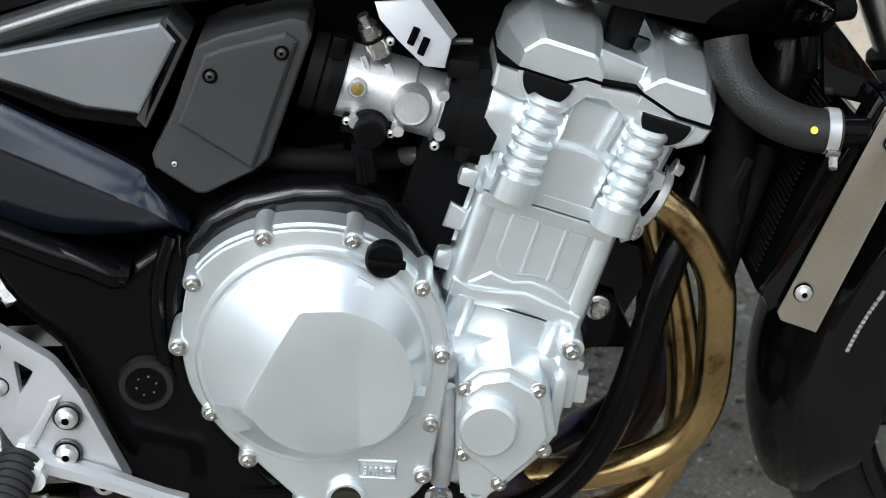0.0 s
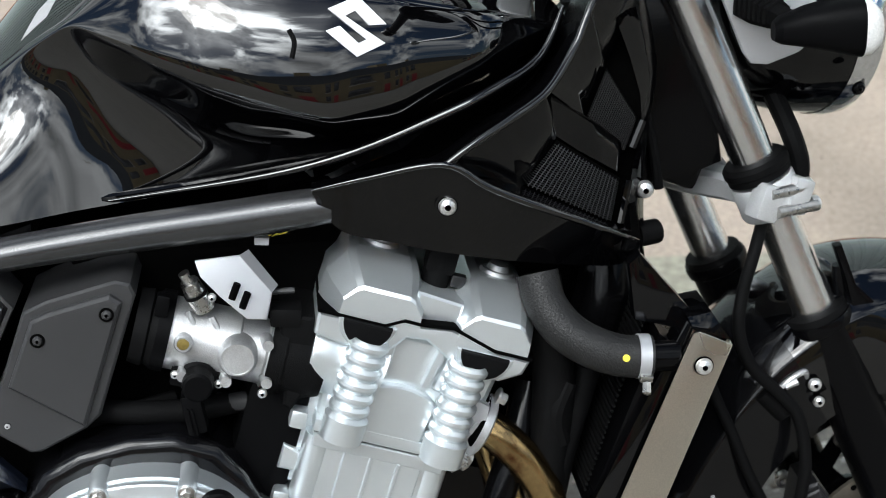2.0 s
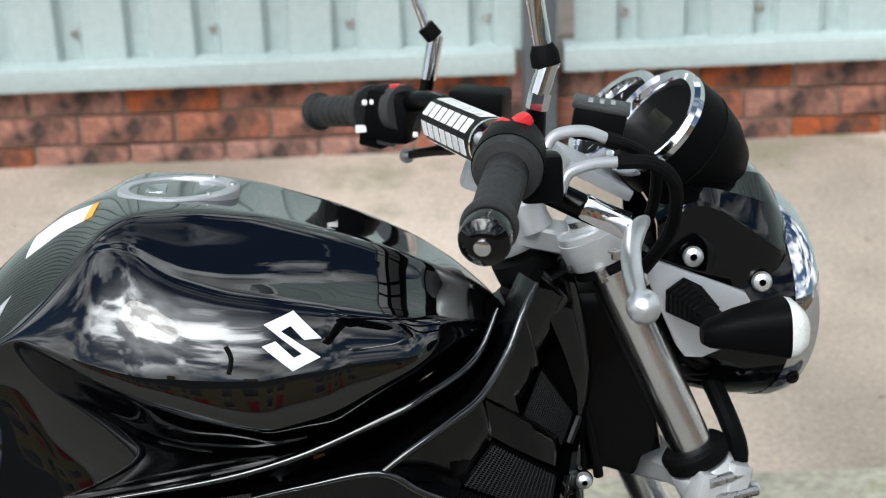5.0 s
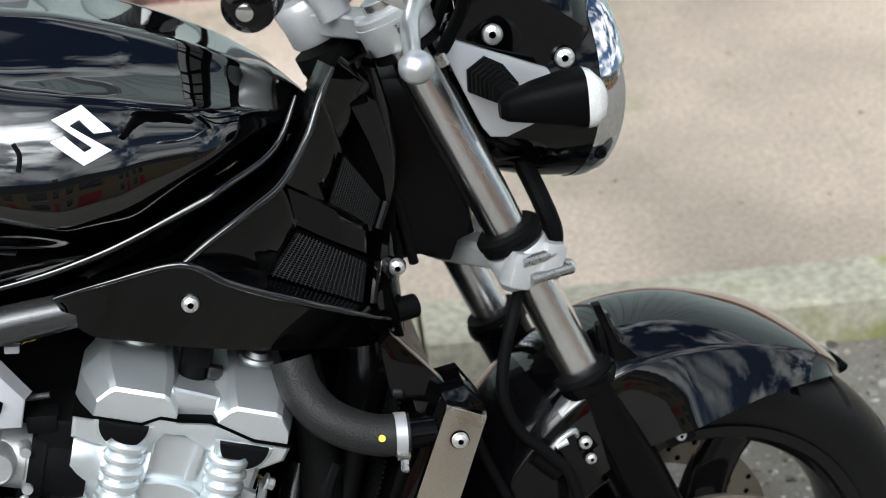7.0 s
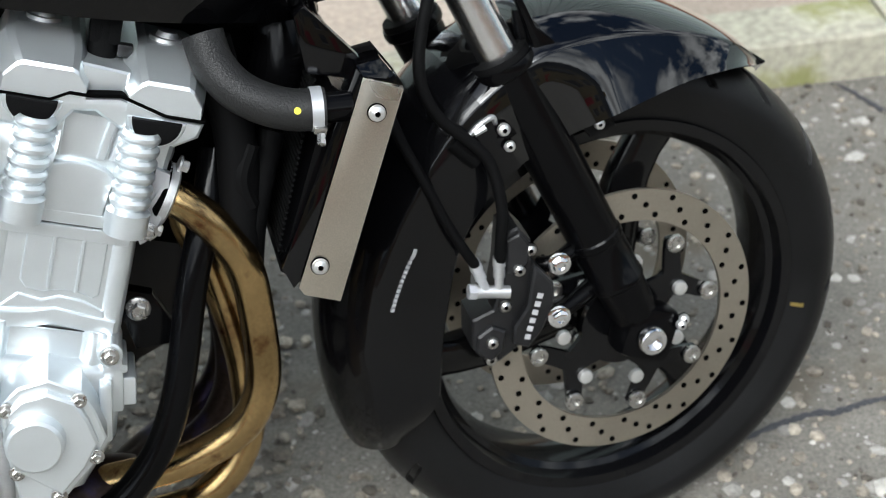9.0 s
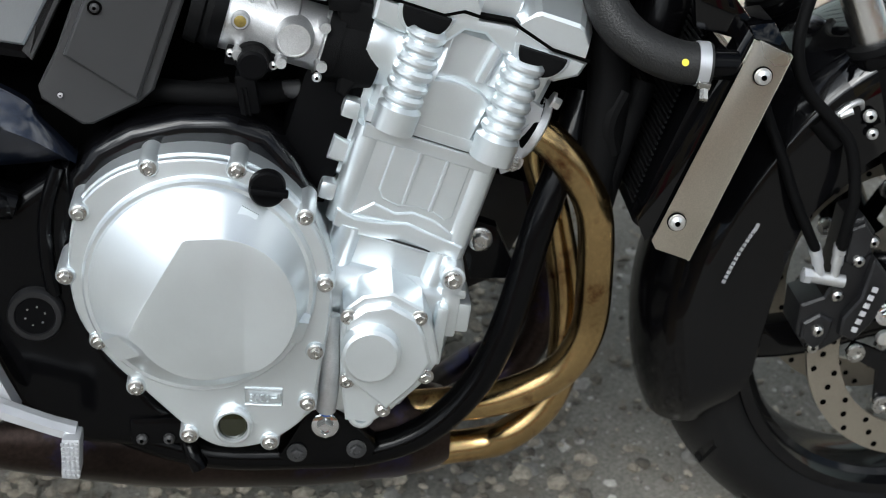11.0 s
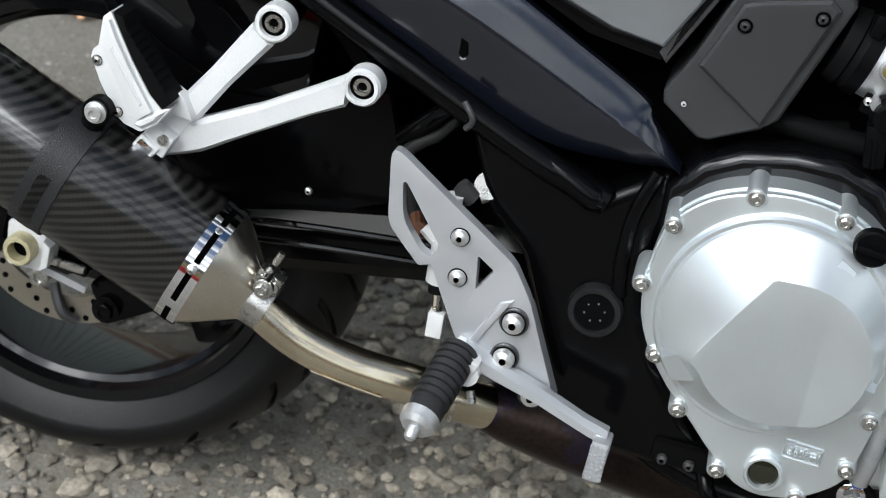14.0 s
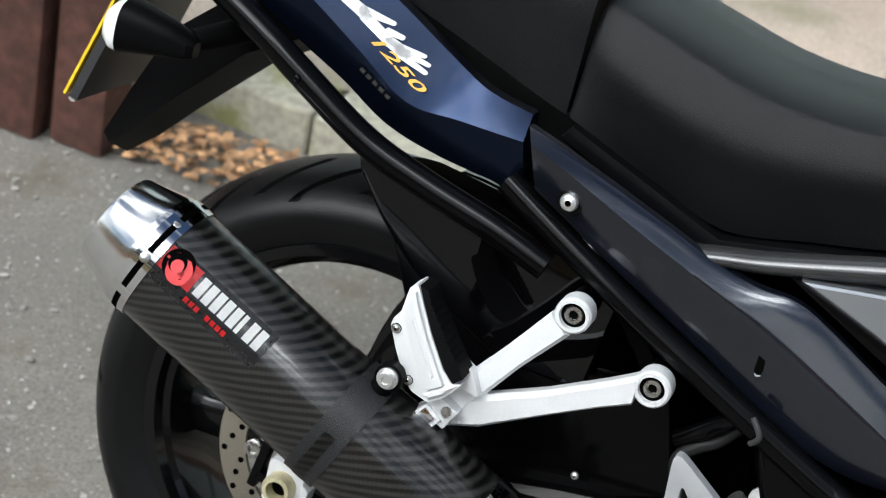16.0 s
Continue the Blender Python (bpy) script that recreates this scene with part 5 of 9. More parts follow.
for x, z in ((0.857, 0.249), (0.799, 0.246)):
    part("bolt", hex_bolt((x, -0.191, z), 0.0068, 0.008), M_GREYPL, tri)
br = part("side_bracket", block((0.667, -0.172, 0.269), (0.058, 0.03, 0.030), 0.006), M_SATIN, frame_)
for x in (0.650, 0.676):
    part("bolt", cap_bolt((x, -0.187, 0.262), 0.0058, 0.006), M_GREYPL, br)
part("stand_lug", tube([(0.69, -0.16, 0.250), (0.697, -0.172, 0.235), (0.703, -0.175, 0.221)], 0.0085, 12), M_SATIN, frame_)
part("seat_tube", tube([(0.135, -0.120, 0.70), (0.35, -0.15, 0.60), (0.41, -0.17, 0.56)], 0.012, 12), M_SATIN, frame_)
part("link_tube", tube([(0.395, -0.175, 0.560), (0.368, -0.165, 0.530), (0.345, -0.15, 0.505)], 0.009, 12), M_SATIN, frame_)
part("shock_body", tube([(0.43, -0.02, 0.55), (0.45, -0.02, 0.36)], 0.03, 16, 2), M_SATIN, moto, "black rear shock body")
stand = part("side_stand", tube([(0.62, 0.12, 0.25), (0.60, 0.20, 0.16), (0.59, 0.285, 0.075)], 0.012, 12), M_SATIN, moto, "black side stand")
part("stand_foot", block((0.59, 0.287, 0.073), (0.05, 0.03, 0.01), 0.003, (12, 0, 0)), M_SATIN, stand)

# dark fillers added in the machine's middle so that its gaps read black
part("gap_fill_chain", prism([(0.14, 0.31), (0.18, 0.46), (0.40, 0.54), (0.62, 0.50), (0.64, 0.32), (0.45, 0.295), (0.30, 0.295)], 0.06, 0.12, 0.01), M_BLACK, moto, "added black filler on the chain side")
part("gap_fill_battery", block((0.44, 0.01, 0.66), (0.36, 0.22, 0.20), 0.02), M_BLACK, moto, "added black filler in the battery space")
part("gap_fill_arch", skin([[Vector((0.36 * math.cos(radians(a)), y, 0.318 + 0.36 * math.sin(radians(a)))) for y in (-0.10, 0.0, 0.10)] + [Vector((0.375 * math.cos(radians(a)), y, 0.318 + 0.375 * math.sin(radians(a)))) for y in (0.10, 0.0, -0.10)] for a in range(10, 76, 5)]), M_PLASTIC, moto, "added black filler arch over the rear wheel")
part("far_side_panel", prism([(0.13, 0.75), (0.43, 0.672), (0.60, 0.72), (0.62, 0.56), (0.60, 0.45), (0.46, 0.45), (0.40, 0.555), (0.15, 0.69)], 0.15, 0.17), M_PLASTIC, moto, "black far side panel added to close the gaps")
part("gap_fill_crankcase", prism([(0.92, 0.52), (1.07, 0.54), (1.055, 0.42), (1.01, 0.335), (0.95, 0.31)], 0.02, 0.16, 0.01), M_CASE, moto, "added dark filler beyond the cylinders")
part("gap_fill_gearbox", block((0.60, 0.02, 0.45), (0.16, 0.26, 0.26), 0.03), M_BLACK, moto, "added black filler in the gearbox space")
part("gap_fill_air_box", block((0.68, 0.07, 0.66), (0.24, 0.16, 0.22), 0.02), M_BLACK, moto, "added black filler in the far air box space")
part("gap_fill_tank", block((0.80, 0.06, 0.785), (0.26, 0.12, 0.07), 0.012), M_BLACK, moto, "added black filler closing the gap under the tank")
part("gap_fill_radiator", block((1.06, 0.05, 0.60), (0.14, 0.24, 0.26), 0.02, (0, 18, 0)), M_BLACK, moto, "added black filler for the space behind the radiator")

# -- side panels, air box, throttle bodies --
def ridge(top, mid, low, yt, ym, yl, thick=0.012):
    """A folded panel: three rails in x, z, the middle one standing out."""
    top, mid, low = (smooth_line([(p[0], 0, p[1]) for p in q], 5) for q in (top, mid, low))
    rings = []
    for t, m, l in zip(top, mid, low):
        front = [Vector(p) for p in ((t.x, yt, t.z), ((t.x + m.x) / 2, yt * 0.45 + ym * 0.55, (t.z + m.z) / 2), (m.x, ym, m.z), ((l.x + m.x) / 2, yl * 0.45 + ym * 0.55, (l.z + m.z) / 2), (l.x, yl, l.z))]
        rings.append([Vector((t.x, yt + thick, t.z))] + front + [Vector((l.x, yl + thick, l.z))])
    return skin(rings)


def folded(top, fold, low, yt, ym, yl, thick=0.012):
    """A panel of two flat faces meeting in one softly rounded fold."""
    top, fold, low = (smooth_line([(p[0], 0, p[1]) for p in q], 5) for q in (top, fold, low))
    rings = []
    for t, m, l in zip(top, fold, low):
        a, b, c = Vector((t.x, yt, t.z)), Vector((m.x, ym, m.z)), Vector((l.x, yl, l.z))
        soft = b * 0.985 + (a + c) * 0.0075
        front = [a, a.lerp(b, 0.06) + Vector((0, -0.0008, 0)), a.lerp(b, 0.5), a.lerp(b, 0.86), soft, b.lerp(c, 0.12), b.lerp(c, 0.5), b.lerp(c, 0.95), c + Vector((0, 0.001, 0))]
        rings.append([Vector((t.x, yt + thick, t.z))] + front + [Vector((l.x, yl + thick, l.z))])
    return skin(rings)


side = part("side_panel", folded([(0.130, 0.753), (0.168, 0.7425), (0.2735, 0.7090), (0.3245, 0.6920), (0.369, 0.683), (0.4165, 0.679), (0.496, 0.6397), (0.5605, 0.605), (0.5735, 0.586), (0.6055, 0.5505)],
                                 [(0.138, 0.7405), (0.166, 0.7315), (0.2367, 0.7040), (0.2868, 0.6860), (0.334, 0.669), (0.3804, 0.652), (0.450, 0.6224), (0.521, 0.590), (0.5666, 0.5715), (0.6063, 0.5475)],
                                 [(0.150, 0.695), (0.175, 0.6835), (0.2279, 0.6563), (0.2889, 0.6278), (0.320, 0.613), (0.350, 0.599), (0.4095, 0.568), (0.4707, 0.5446), (0.5263, 0.5395), (0.605, 0.5455)], -0.182, -0.194, -0.176), M_NAVY, moto, "dark blue-black satin side panel", angle=40)
part("panel_slot", merge(lathe([(0, 0.0035), (0.002, 0.0035)], (0.395, -0.1855, 0.610), (0, -1, 0), 12), block((0.3945, -0.1870, 0.617), (0.007, 0.002, 0.016))), M_BLACK, side)
part("slot_mark", tube([(0.3925, -0.1875, 0.607), (0.395, -0.188, 0.6055), (0.398, -0.1875, 0.607)], 0.0007, 6), M_GREYPRINT, side)
part("panel_screw", cap_bolt((0.186, -0.186, 0.699), 0.0088, 0.007), M_BOLT, side, "bright panel screw")
part("screw_seat", lathe([(0, 0.0125), (0.002, 0.0125)], (0.186, -0.1842, 0.6985), (0, -1, 0), 20), M_SATIN, side)
wedge = part("frame_cover", prism([(0.404, 0.702), (0.590, 0.7365), (0.603, 0.720), (0.567, 0.655), (0.520, 0.662), (0.47, 0.680)], -0.187, -0.13, 0.006, 3), M_WEDGE, moto, "graphite-silver frame cover wedge")
part("cover_bevel", prism([(0.590, 0.7365), (0.597, 0.741), (0.613, 0.720), (0.572, 0.640), (0.563, 0.650), (0.603, 0.720)], -0.183, -0.12, 0.004), M_GREYPL, wedge)
part("cover_edge", prism([(0.395, 0.700), (0.404, 0.702), (0.47, 0.680), (0.520, 0.662), (0.567, 0.655), (0.568, 0.642), (0.50, 0.652)], -0.182, -0.12, 0.003), M_SATIN, wedge)
BOX = [(0.619, 0.715), (0.640, 0.724), (0.702, 0.739), (0.715, 0.735), (0.719, 0.724), (0.678, 0.612), (0.664, 0.600), (0.622, 0.580), (0.612, 0.580), (0.577, 0.605), (0.575, 0.616), (0.594, 0.652)]
box = part("air_box", merge(prism(BOX, -0.182, -0.08, 0.006, 3), prism([(0.626, 0.709), (0.642, 0.715), (0.697, 0.728), (0.707, 0.720), (0.664, 0.604), (0.600, 0.647)], -0.190, -0.180, 0.007, 3)), M_GREYPL, moto, "dark grey plastic air box cover")
for x, z in ((0.631, 0.691), (0.693, 0.711)):
    part("screw_well", lathe([(0, 0.0066), (0.0008, 0.0066)], (x, -0.1903, z), (0, -1, 0), 20), M_BLACK, box)
    part("screw", cap_bolt((x, -0.1905, z), 0.0045, 0.003), M_GREYPL, box)
part("locating_pin", cap_bolt((0.595, -0.183, 0.609), 0.0026, 0.002), M_GREYPRINT, box)
# Added black block; the shade inside the air case is its colour.
part("gap_fill_intake", block((0.80, 0.0, 0.66), (0.30, 0.20, 0.16), 0.02), M_BLACK, moto, "added black filler for the shaded inside of the air case")
boot = part("intake_boot", lathe([(0, 0.034), (0.012, 0.036), (0.014, 0.033), (0.020, 0.036), (0.030, 0.036), (0.032, 0.033)], (0.712, -0.150, 0.686), (0.955, 0, -0.29), 28), M_RUBBER, moto, "black rubber intake boot")
part("hose_band", lathe([(0, 0.0375), (0.012, 0.0375)], (0.7315, -0.150, 0.6805), (0.955, 0, -0.29), 28), M_PLASTIC, boot)
part("band_screw", block((0.741, -0.176, 0.712), (0.012, 0.012, 0.02), 0.002, (0, 15, 0)), M_PLASTIC, boot)
tb = part("throttle_body", lathe([(0, 0.0335), (0.062, 0.0335), (0.064, 0.030), (0.088, 0.030), (0.09, 0.033), (0.096, 0.033)], (0.742, -0.150, 0.677), (0.955, 0, -0.29), 32), M_CAST, moto, "cast aluminium throttle body")
_bx0 = Vector((0.804, -0.150, 0.662))
part("throttle_cap", lathe([(0, 0.018), (0.040, 0.018), (0.046, 0.0150), (0.046, 0.0138), (0.0448, 0.0135), (0.0448, 0)], _bx0, (0, -1, 0), 32), M_CAST, tb, "round cast cap")
part("sensor_boss", lathe([(0, 0.0085), (0.038, 0.0085), (0.040, 0.0070), (0.040, 0.0055)], (0.757, -0.150, 0.678), (0, -1, 0), 20, cap=False), M_CAST, tb)
part("brass_plug", lathe([(0, 0.0055), (0.039, 0.0055), (0.0395, 0.003), (0.0395, 0)], (0.757, -0.150, 0.678), (0, -1, 0), 16), M_BRASS, tb, "brass plug")
for x, z in ((0.830, 0.672), (0.826, 0.636), (0.790, 0.640), (0.752, 0.648)):
    part("body_lug", lathe([(0, 0.006), (0.02, 0.005)], (x, -0.172, z), (0.1, -1, 0), 12), M_CAST, tb)
part("lug_screw", cap_bolt((0.8235, -0.190, 0.627), 0.0045, 0.005), M_BOLT, tb)
for x, z in ((0.762, 0.703), (0.783, 0.696)):
    part("injector_rib", tube([(x, -0.172, z), (x + 0.010, -0.175, z - 0.025)], 0.003, 8, 2), M_CAST, tb)
inj = part("fuel_injector", tube([(0.777, -0.170, 0.705), (0.770, -0.176, 0.723), (0.766, -0.179, 0.733)], [0.0105, 0.0095, 0.0085], 18), M_ZINC, tb, "plated injector fitting")
part("injector_ring", lathe([(0, 0.0108), (0.003, 0.0108)], (0.7715, -0.175, 0.719), (-0.35, -0.2, 0.9), 18), M_RUBBER, inj)
part("injector_tip", tube([(0.766, -0.179, 0.733), (0.762, -0.181, 0.742)], 0.005, 12, 2), M_ZINC, inj)
brk = part("heat_shield", slab([(0.773, -0.188, 0.7545), (0.812, -0.180, 0.7545), (0.838, -0.184, 0.7200), (0.832, -0.190, 0.6965), (0.815, -0.194, 0.6995), (0.793, -0.194, 0.722), (0.777, -0.192, 0.741)], (0.001, 0.0025, 0), 0.0006), M_ALU, moto, "folded aluminium bracket with two slots")
part("shield_fold", slab([(0.812, -0.1795, 0.7545), (0.819, -0.166, 0.7545), (0.843, -0.168, 0.7200), (0.8385, -0.1835, 0.7200)], (0.001, 0.002, 0)), M_ALU, brk)
for x, z in ((0.806, 0.7255), (0.8145, 0.7165)):
    part("shield_slot", tube([(x - 0.003, -0.1915, z - 0.007), (x + 0.003, -0.1915, z + 0.007)], 0.0034, 10, 1), M_BLACK, brk)
part("shield_screw", cap_bolt((0.786, -0.193, 0.722), 0.004, 0.006), M_BOLT, brk)
man = part("intake_manifold", prism([(0.842, 0.690), (0.858, 0.694), (0.874, 0.690), (0.879, 0.672), (0.868, 0.628), (0.848, 0.602), (0.840, 0.608), (0.846, 0.640)], -0.178, -0.10, 0.010, 3), M_RUBBER, moto, "black rubber intake manifold")
part("manifold_band", lathe([(0, 0.0385), (0.014, 0.0385)], (0.830, -0.150, 0.652), (0.955, 0, -0.29), 28), M_RUBBER, man)
part("manifold_neck", lathe([(0, 0.036), (0.025, 0.037), (0.04, 0.032)], (0.842, -0.150, 0.648), (0.955, 0, -0.29), 28), M_RUBBER, man)
part("manifold_cap", block((0.849, -0.165, 0.692), (0.028, 0.03, 0.018), 0.004, (0, 5, 0)), M_RUBBER, man)
part("nipple", tube([(0.835, -0.16, 0.712), (0.858, -0.16, 0.712)], 0.003, 8, 1), M_GREYPL, man)
tps = part("throttle_sensor", merge(lathe([(0, 0.017), (0.010, 0.017), (0.012, 0.0145), (0.030, 0.0135), (0.032, 0.011), (0.032, 0)], (0.767, -0.172, 0.641), (0, -1, 0), 28), block((0.762, -0.19, 0.614), (0.018, 0.022, 0.038), 0.003, (0, -8, 0)), block((0.764, -0.178, 0.641), (0.044, 0.008, 0.018), 0.003, (0, 12, 0))), M_PLASTIC, moto, "black throttle sensor with plug")
for x, z in ((0.747, 0.648), (0.785, 0.636)):
    part("sensor_screw", cap_bolt((x, -0.183, z), 0.0040, 0.005), M_BOLT, tps)
for dz in (-0.002, 0.006):
    part("plug_rib", block((0.7595 + dz * 0.5, -0.2, 0.608), (0.002, 0.006, 0.026), 0.0005, (0, -8, 0)), M_PLASTIC, tps)
part("wire_loom", tube([(0.74, -0.12, 0.600), (0.70, -0.135, 0.597), (0.66, -0.135, 0.588), (0.63, -0.12, 0.575)], 0.007, 10), M_RUBBER, moto)
part("breather_hose", tube([(0.60, -0.10, 0.60), (0.68, -0.15, 0.603), (0.75, -0.15, 0.598), (0.80, -0.14, 0.60)], 0.011, 12), M_RUBBER, moto, "black breather hose")
part("coolant_elbow", tube([(0.78, -0.14, 0.60), (0.82, -0.15, 0.603), (0.842, -0.15, 0.600)], 0.009, 12), M_GREYPL, moto)
con = part("wire_connector", block((0.832, -0.158, 0.7605), (0.013, 0.010, 0.007), 0.001, (0, 5, 0)), M_GREYPRINT, moto, "small pale connector with thin wires")
for k in range(4):
    part("wire", tube([(0.838, -0.156, 0.7605 + 0.001 * k), (0.846 + 0.003 * k, -0.158, 0.767), (0.857, -0.15, 0.763 + 0.004 * k), (0.852, -0.14, 0.775)], 0.0008, 6), M_YELLOW if k % 2 else M_RUBBER, con)
part("orange_connector", block((0.955, -0.11, 0.762), (0.012, 0.01, 0.006), 0.001), M_ORANGE, moto)

def blade(pts_out, pts_in, d, per=3):
    """A sheet between two lines, thickened by the vector d."""
    a, b = smooth_line(pts_out, per), smooth_line(pts_in, per)
    d = Vector(d)
    return skin([[p, p.lerp(q, 0.5), q, q + d, p.lerp(q, 0.5) + d, p + d] for p, q in zip(a, b)])


# -- tank --
from mathutils.bvhtree import BVHTree


def along(line, xs):
    """y and z of a line given by points (x, y, z), at each x, its corners softened."""
    a = np.array(line)
    out = []
    for k in (1, 2):
        v = np.interp(xs, a[:, 0], a[:, k])
        g = np.exp(-0.5 * (np.arange(-9, 10) / 3.2) ** 2)
        p = np.pad(v, 9, mode="reflect", reflect_type="odd")
        out.append(np.convolve(p, g / g.sum(), "valid"))
    return out


def tank_mesh():
    """Flat crown, hollow shoulder, bulged flank with a crease, tucked-in knee."""
    top = [(0.585, 0, 0.925), (0.625, 0, 0.968), (0.670, 0, 1.008), (0.720, 0, 1.042), (0.780, 0, 1.060), (0.850, 0, 1.056), (0.920, 0, 1.037), (0.990, 0, 1.012), (1.050, 0, 0.985), (1.095, 0, 0.958), (1.125, 0, 0.930), (1.138, 0, 0.910)]
    crown = [(0.585, 0.085, 0.900), (0.64, 0.108, 0.940), (0.680, 0.126, 0.964), (0.700, 0.127, 0.981), (0.730, 0.124, 1.012), (0.757, 0.115, 1.043), (0.785, 0.104, 1.057), (0.84, 0.097, 1.055), (0.90, 0.086, 1.0445), (0.968, 0.078, 1.0225), (1.014, 0.070, 1.003), (1.056, 0.060, 0.982), (1.094, 0.044, 0.955), (1.123, 0.022, 0.927), (1.138, 0.006, 0.909)]
    crest = [(0.585, 0.087, 0.898), (0.64, 0.110, 0.938), (0.680, 0.128, 0.962), (0.700, 0.130, 0.978), (0.730, 0.130, 1.006), (0.757, 0.124, 1.034), (0.787, 0.137, 1.032), (0.806, 0.152, 1.018), (0.829, 0.162, 1.006), (0.867, 0.170, 0.994), (0.915, 0.173, 0.985), (0.963, 0.169, 0.975), (1.028, 0.149, 0.958), (1.061, 0.129, 0.947), (1.104, 0.083, 0.930), (1.138, 0.012, 0.907)]
    crease = [(0.585, 0.092, 0.893), (0.64, 0.114, 0.934), (0.680, 0.131, 0.959), (0.706, 0.153, 0.948), (0.744, 0.180, 0.933), (0.787, 0.197, 0.918), (0.829, 0.204, 0.904), (0.862, 0.206, 0.890), (0.900, 0.205, 0.879), (0.959, 0.194, 0.888), (1.037, 0.165, 0.9165), (1.10, 0.098, 0.926), (1.138, 0.014, 0.904)]
    tuck = [(0.585, 0.112, 0.868), (0.62, 0.116, 0.888), (0.68, 0.119, 0.922), (0.72, 0.136, 0.905), (0.787, 0.163, 0.883), (0.83, 0.172, 0.872), (0.90, 0.180, 0.862), (0.96, 0.173, 0.868), (1.037, 0.146, 0.893), (1.10, 0.086, 0.912), (1.138, 0.012, 0.902)]
    knee = [(0.585, 0.145, 0.832), (0.62, 0.137, 0.842), (0.66, 0.127, 0.850), (0.70, 0.124, 0.852), (0.787, 0.139, 0.850), (0.90, 0.150, 0.842), (0.96, 0.144, 0.850), (1.037, 0.116, 0.876), (1.10, 0.060, 0.898), (1.138, 0.008, 0.899)]
    hem = [(0.585, 0.158, 0.786), (0.62, 0.150, 0.788), (0.66, 0.138, 0.791), (0.70, 0.134, 0.795), (0.787, 0.128, 0.803), (0.90, 0.132, 0.816), (0.96, 0.124, 0.830), (1.037, 0.096, 0.858), (1.10, 0.040, 0.885), (1.138, 0.003, 0.896)]
    xs = np.linspace(0.585, 1.138, 223)
    T, C, K, B, U, N, H = (along(q, xs) for q in (top, crown, crest, crease, tuck, knee, hem))
    rings = []
    for i in range(0, len(xs), 2):
        x = float(xs[i])
        half = []
        for k in range(13):                                     # crown
            f = k / 13
            half.append((C[0][i] * f, T[1][i] + (C[1][i] - T[1][i]) * f ** 2.2))
        for k in range(12):                                     # hollow shoulder, steep at first and then flat
            f = k / 12
            half.append((C[0][i] + (K[0][i] - C[0][i]) * f, K[1][i] + (C[1][i] - K[1][i]) * (0.45 * (1 - f) + 0.55 * (1 - f) ** 3)))
        dy, dz = B[0][i] - K[0][i], B[1][i] - K[1][i]
        for k in range(18):                                     # bulged flank
            f = k / 18
            g = 0.10 * math.sin(math.pi * f) * math.hypot(dy, dz)
            half.append((K[0][i] + dy * f + g * 0.85, K[1][i] + dz * f + g * 0.5))
        low = smooth_line([(q[0][i], q[1][i], 0) for q in (B, U, N, H)], 6)
        half += [(p.x, p.y) for p in low]
        for _ in range(3):                                      # round the creases
            half = [half[0]] + [(0.25 * a[0] + 0.5 * b[0] + 0.25 * c[0], 0.25 * a[1] + 0.5 * b[1] + 0.25 * c[1]) for a, b, c in zip(half, half[1:], half[2:])] + [half[-1]]
        rings.append([(x, -y, z) for y, z in half[::-1]] + [(x, y, z) for y, z in half[1:]])
    return skin(rings)


_tank = tank_mesh()
_tree = BVHTree.FromBMesh(_tank)


def on_tank(x, z, lift=0.0):
    """The point of the near tank flank at x, z, lifted off it."""
    p = _tree.ray_cast(Vector((x, -0.5, z)), Vector((0, 1, 0)))[0]
    return Vector((x, p.y - lift, z))


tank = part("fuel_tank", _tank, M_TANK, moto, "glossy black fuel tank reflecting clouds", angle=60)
cap_c, cap_n = Vector((0.826, 0.0, 1.053)), Vector((0.03, 0, 1))
cap = part("filler_cap", lathe([(-0.01, 0.058), (0.004, 0.058), (0.006, 0.056), (0.006, 0.047), (0.003, 0.0455)], cap_c, cap_n, 48, cap=False), M_ALU, tank, "silver ring of the fuel filler")
part("cap_flap", lathe([(0, 0.046), (0.0025, 0.046), (0.0035, 0.043), (0.0035, 0)], cap_c, cap_n, 40), M_GLASSDIAL, cap, "black locking flap")
part("lock_cover", prism([(0.795, 1.057), (0.815, 1.057), (0.815, 1.0595), (0.795, 1.059)], -0.018, 0.018, 0.002), M_CHROME, cap)
for a in range(0, 360, 51):
    part("cap_screw", lathe([(0.006, 0.003), (0.008, 0.0025), (0.008, 0)], cap_c + Vector((0.0515 * math.cos(radians(a)), 0.0515 * math.sin(radians(a)), -0.001)), cap_n, 10), M_ZINC, cap)

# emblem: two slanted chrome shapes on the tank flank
EMB = ((0.902, 0.970), (0.928, 0.978), (0.951, 0.954), (0.936, 0.9545), (0.925, 0.967), (0.916, 0.9635), (0.949, 0.939), (0.924, 0.930), (0.899, 0.953), (0.911, 0.956), (0.926, 0.941), (0.933, 0.9435))


def decal(outline, place, thick):
    """A thin sheet cut to an outline and laid on a curved surface."""
    bm = bmesh.new()
    bm.faces.new([bm.verts.new((a, b, 0)) for a, b in outline])
    bmesh.ops.triangulate(bm, faces=list(bm.faces))
    for _ in range(3):
        bmesh.ops.subdivide_edges(bm, edges=[e for e in bm.edges if e.calc_length() > 0.005], cuts=1, use_grid_fill=True)
    for v in bm.verts:
        v.co = place(v.co.x, v.co.y)
    bmesh.ops.recalc_face_normals(bm, faces=bm.faces)
    bmesh.ops.solidify(bm, geom=list(bm.faces), thickness=thick)
    return bm


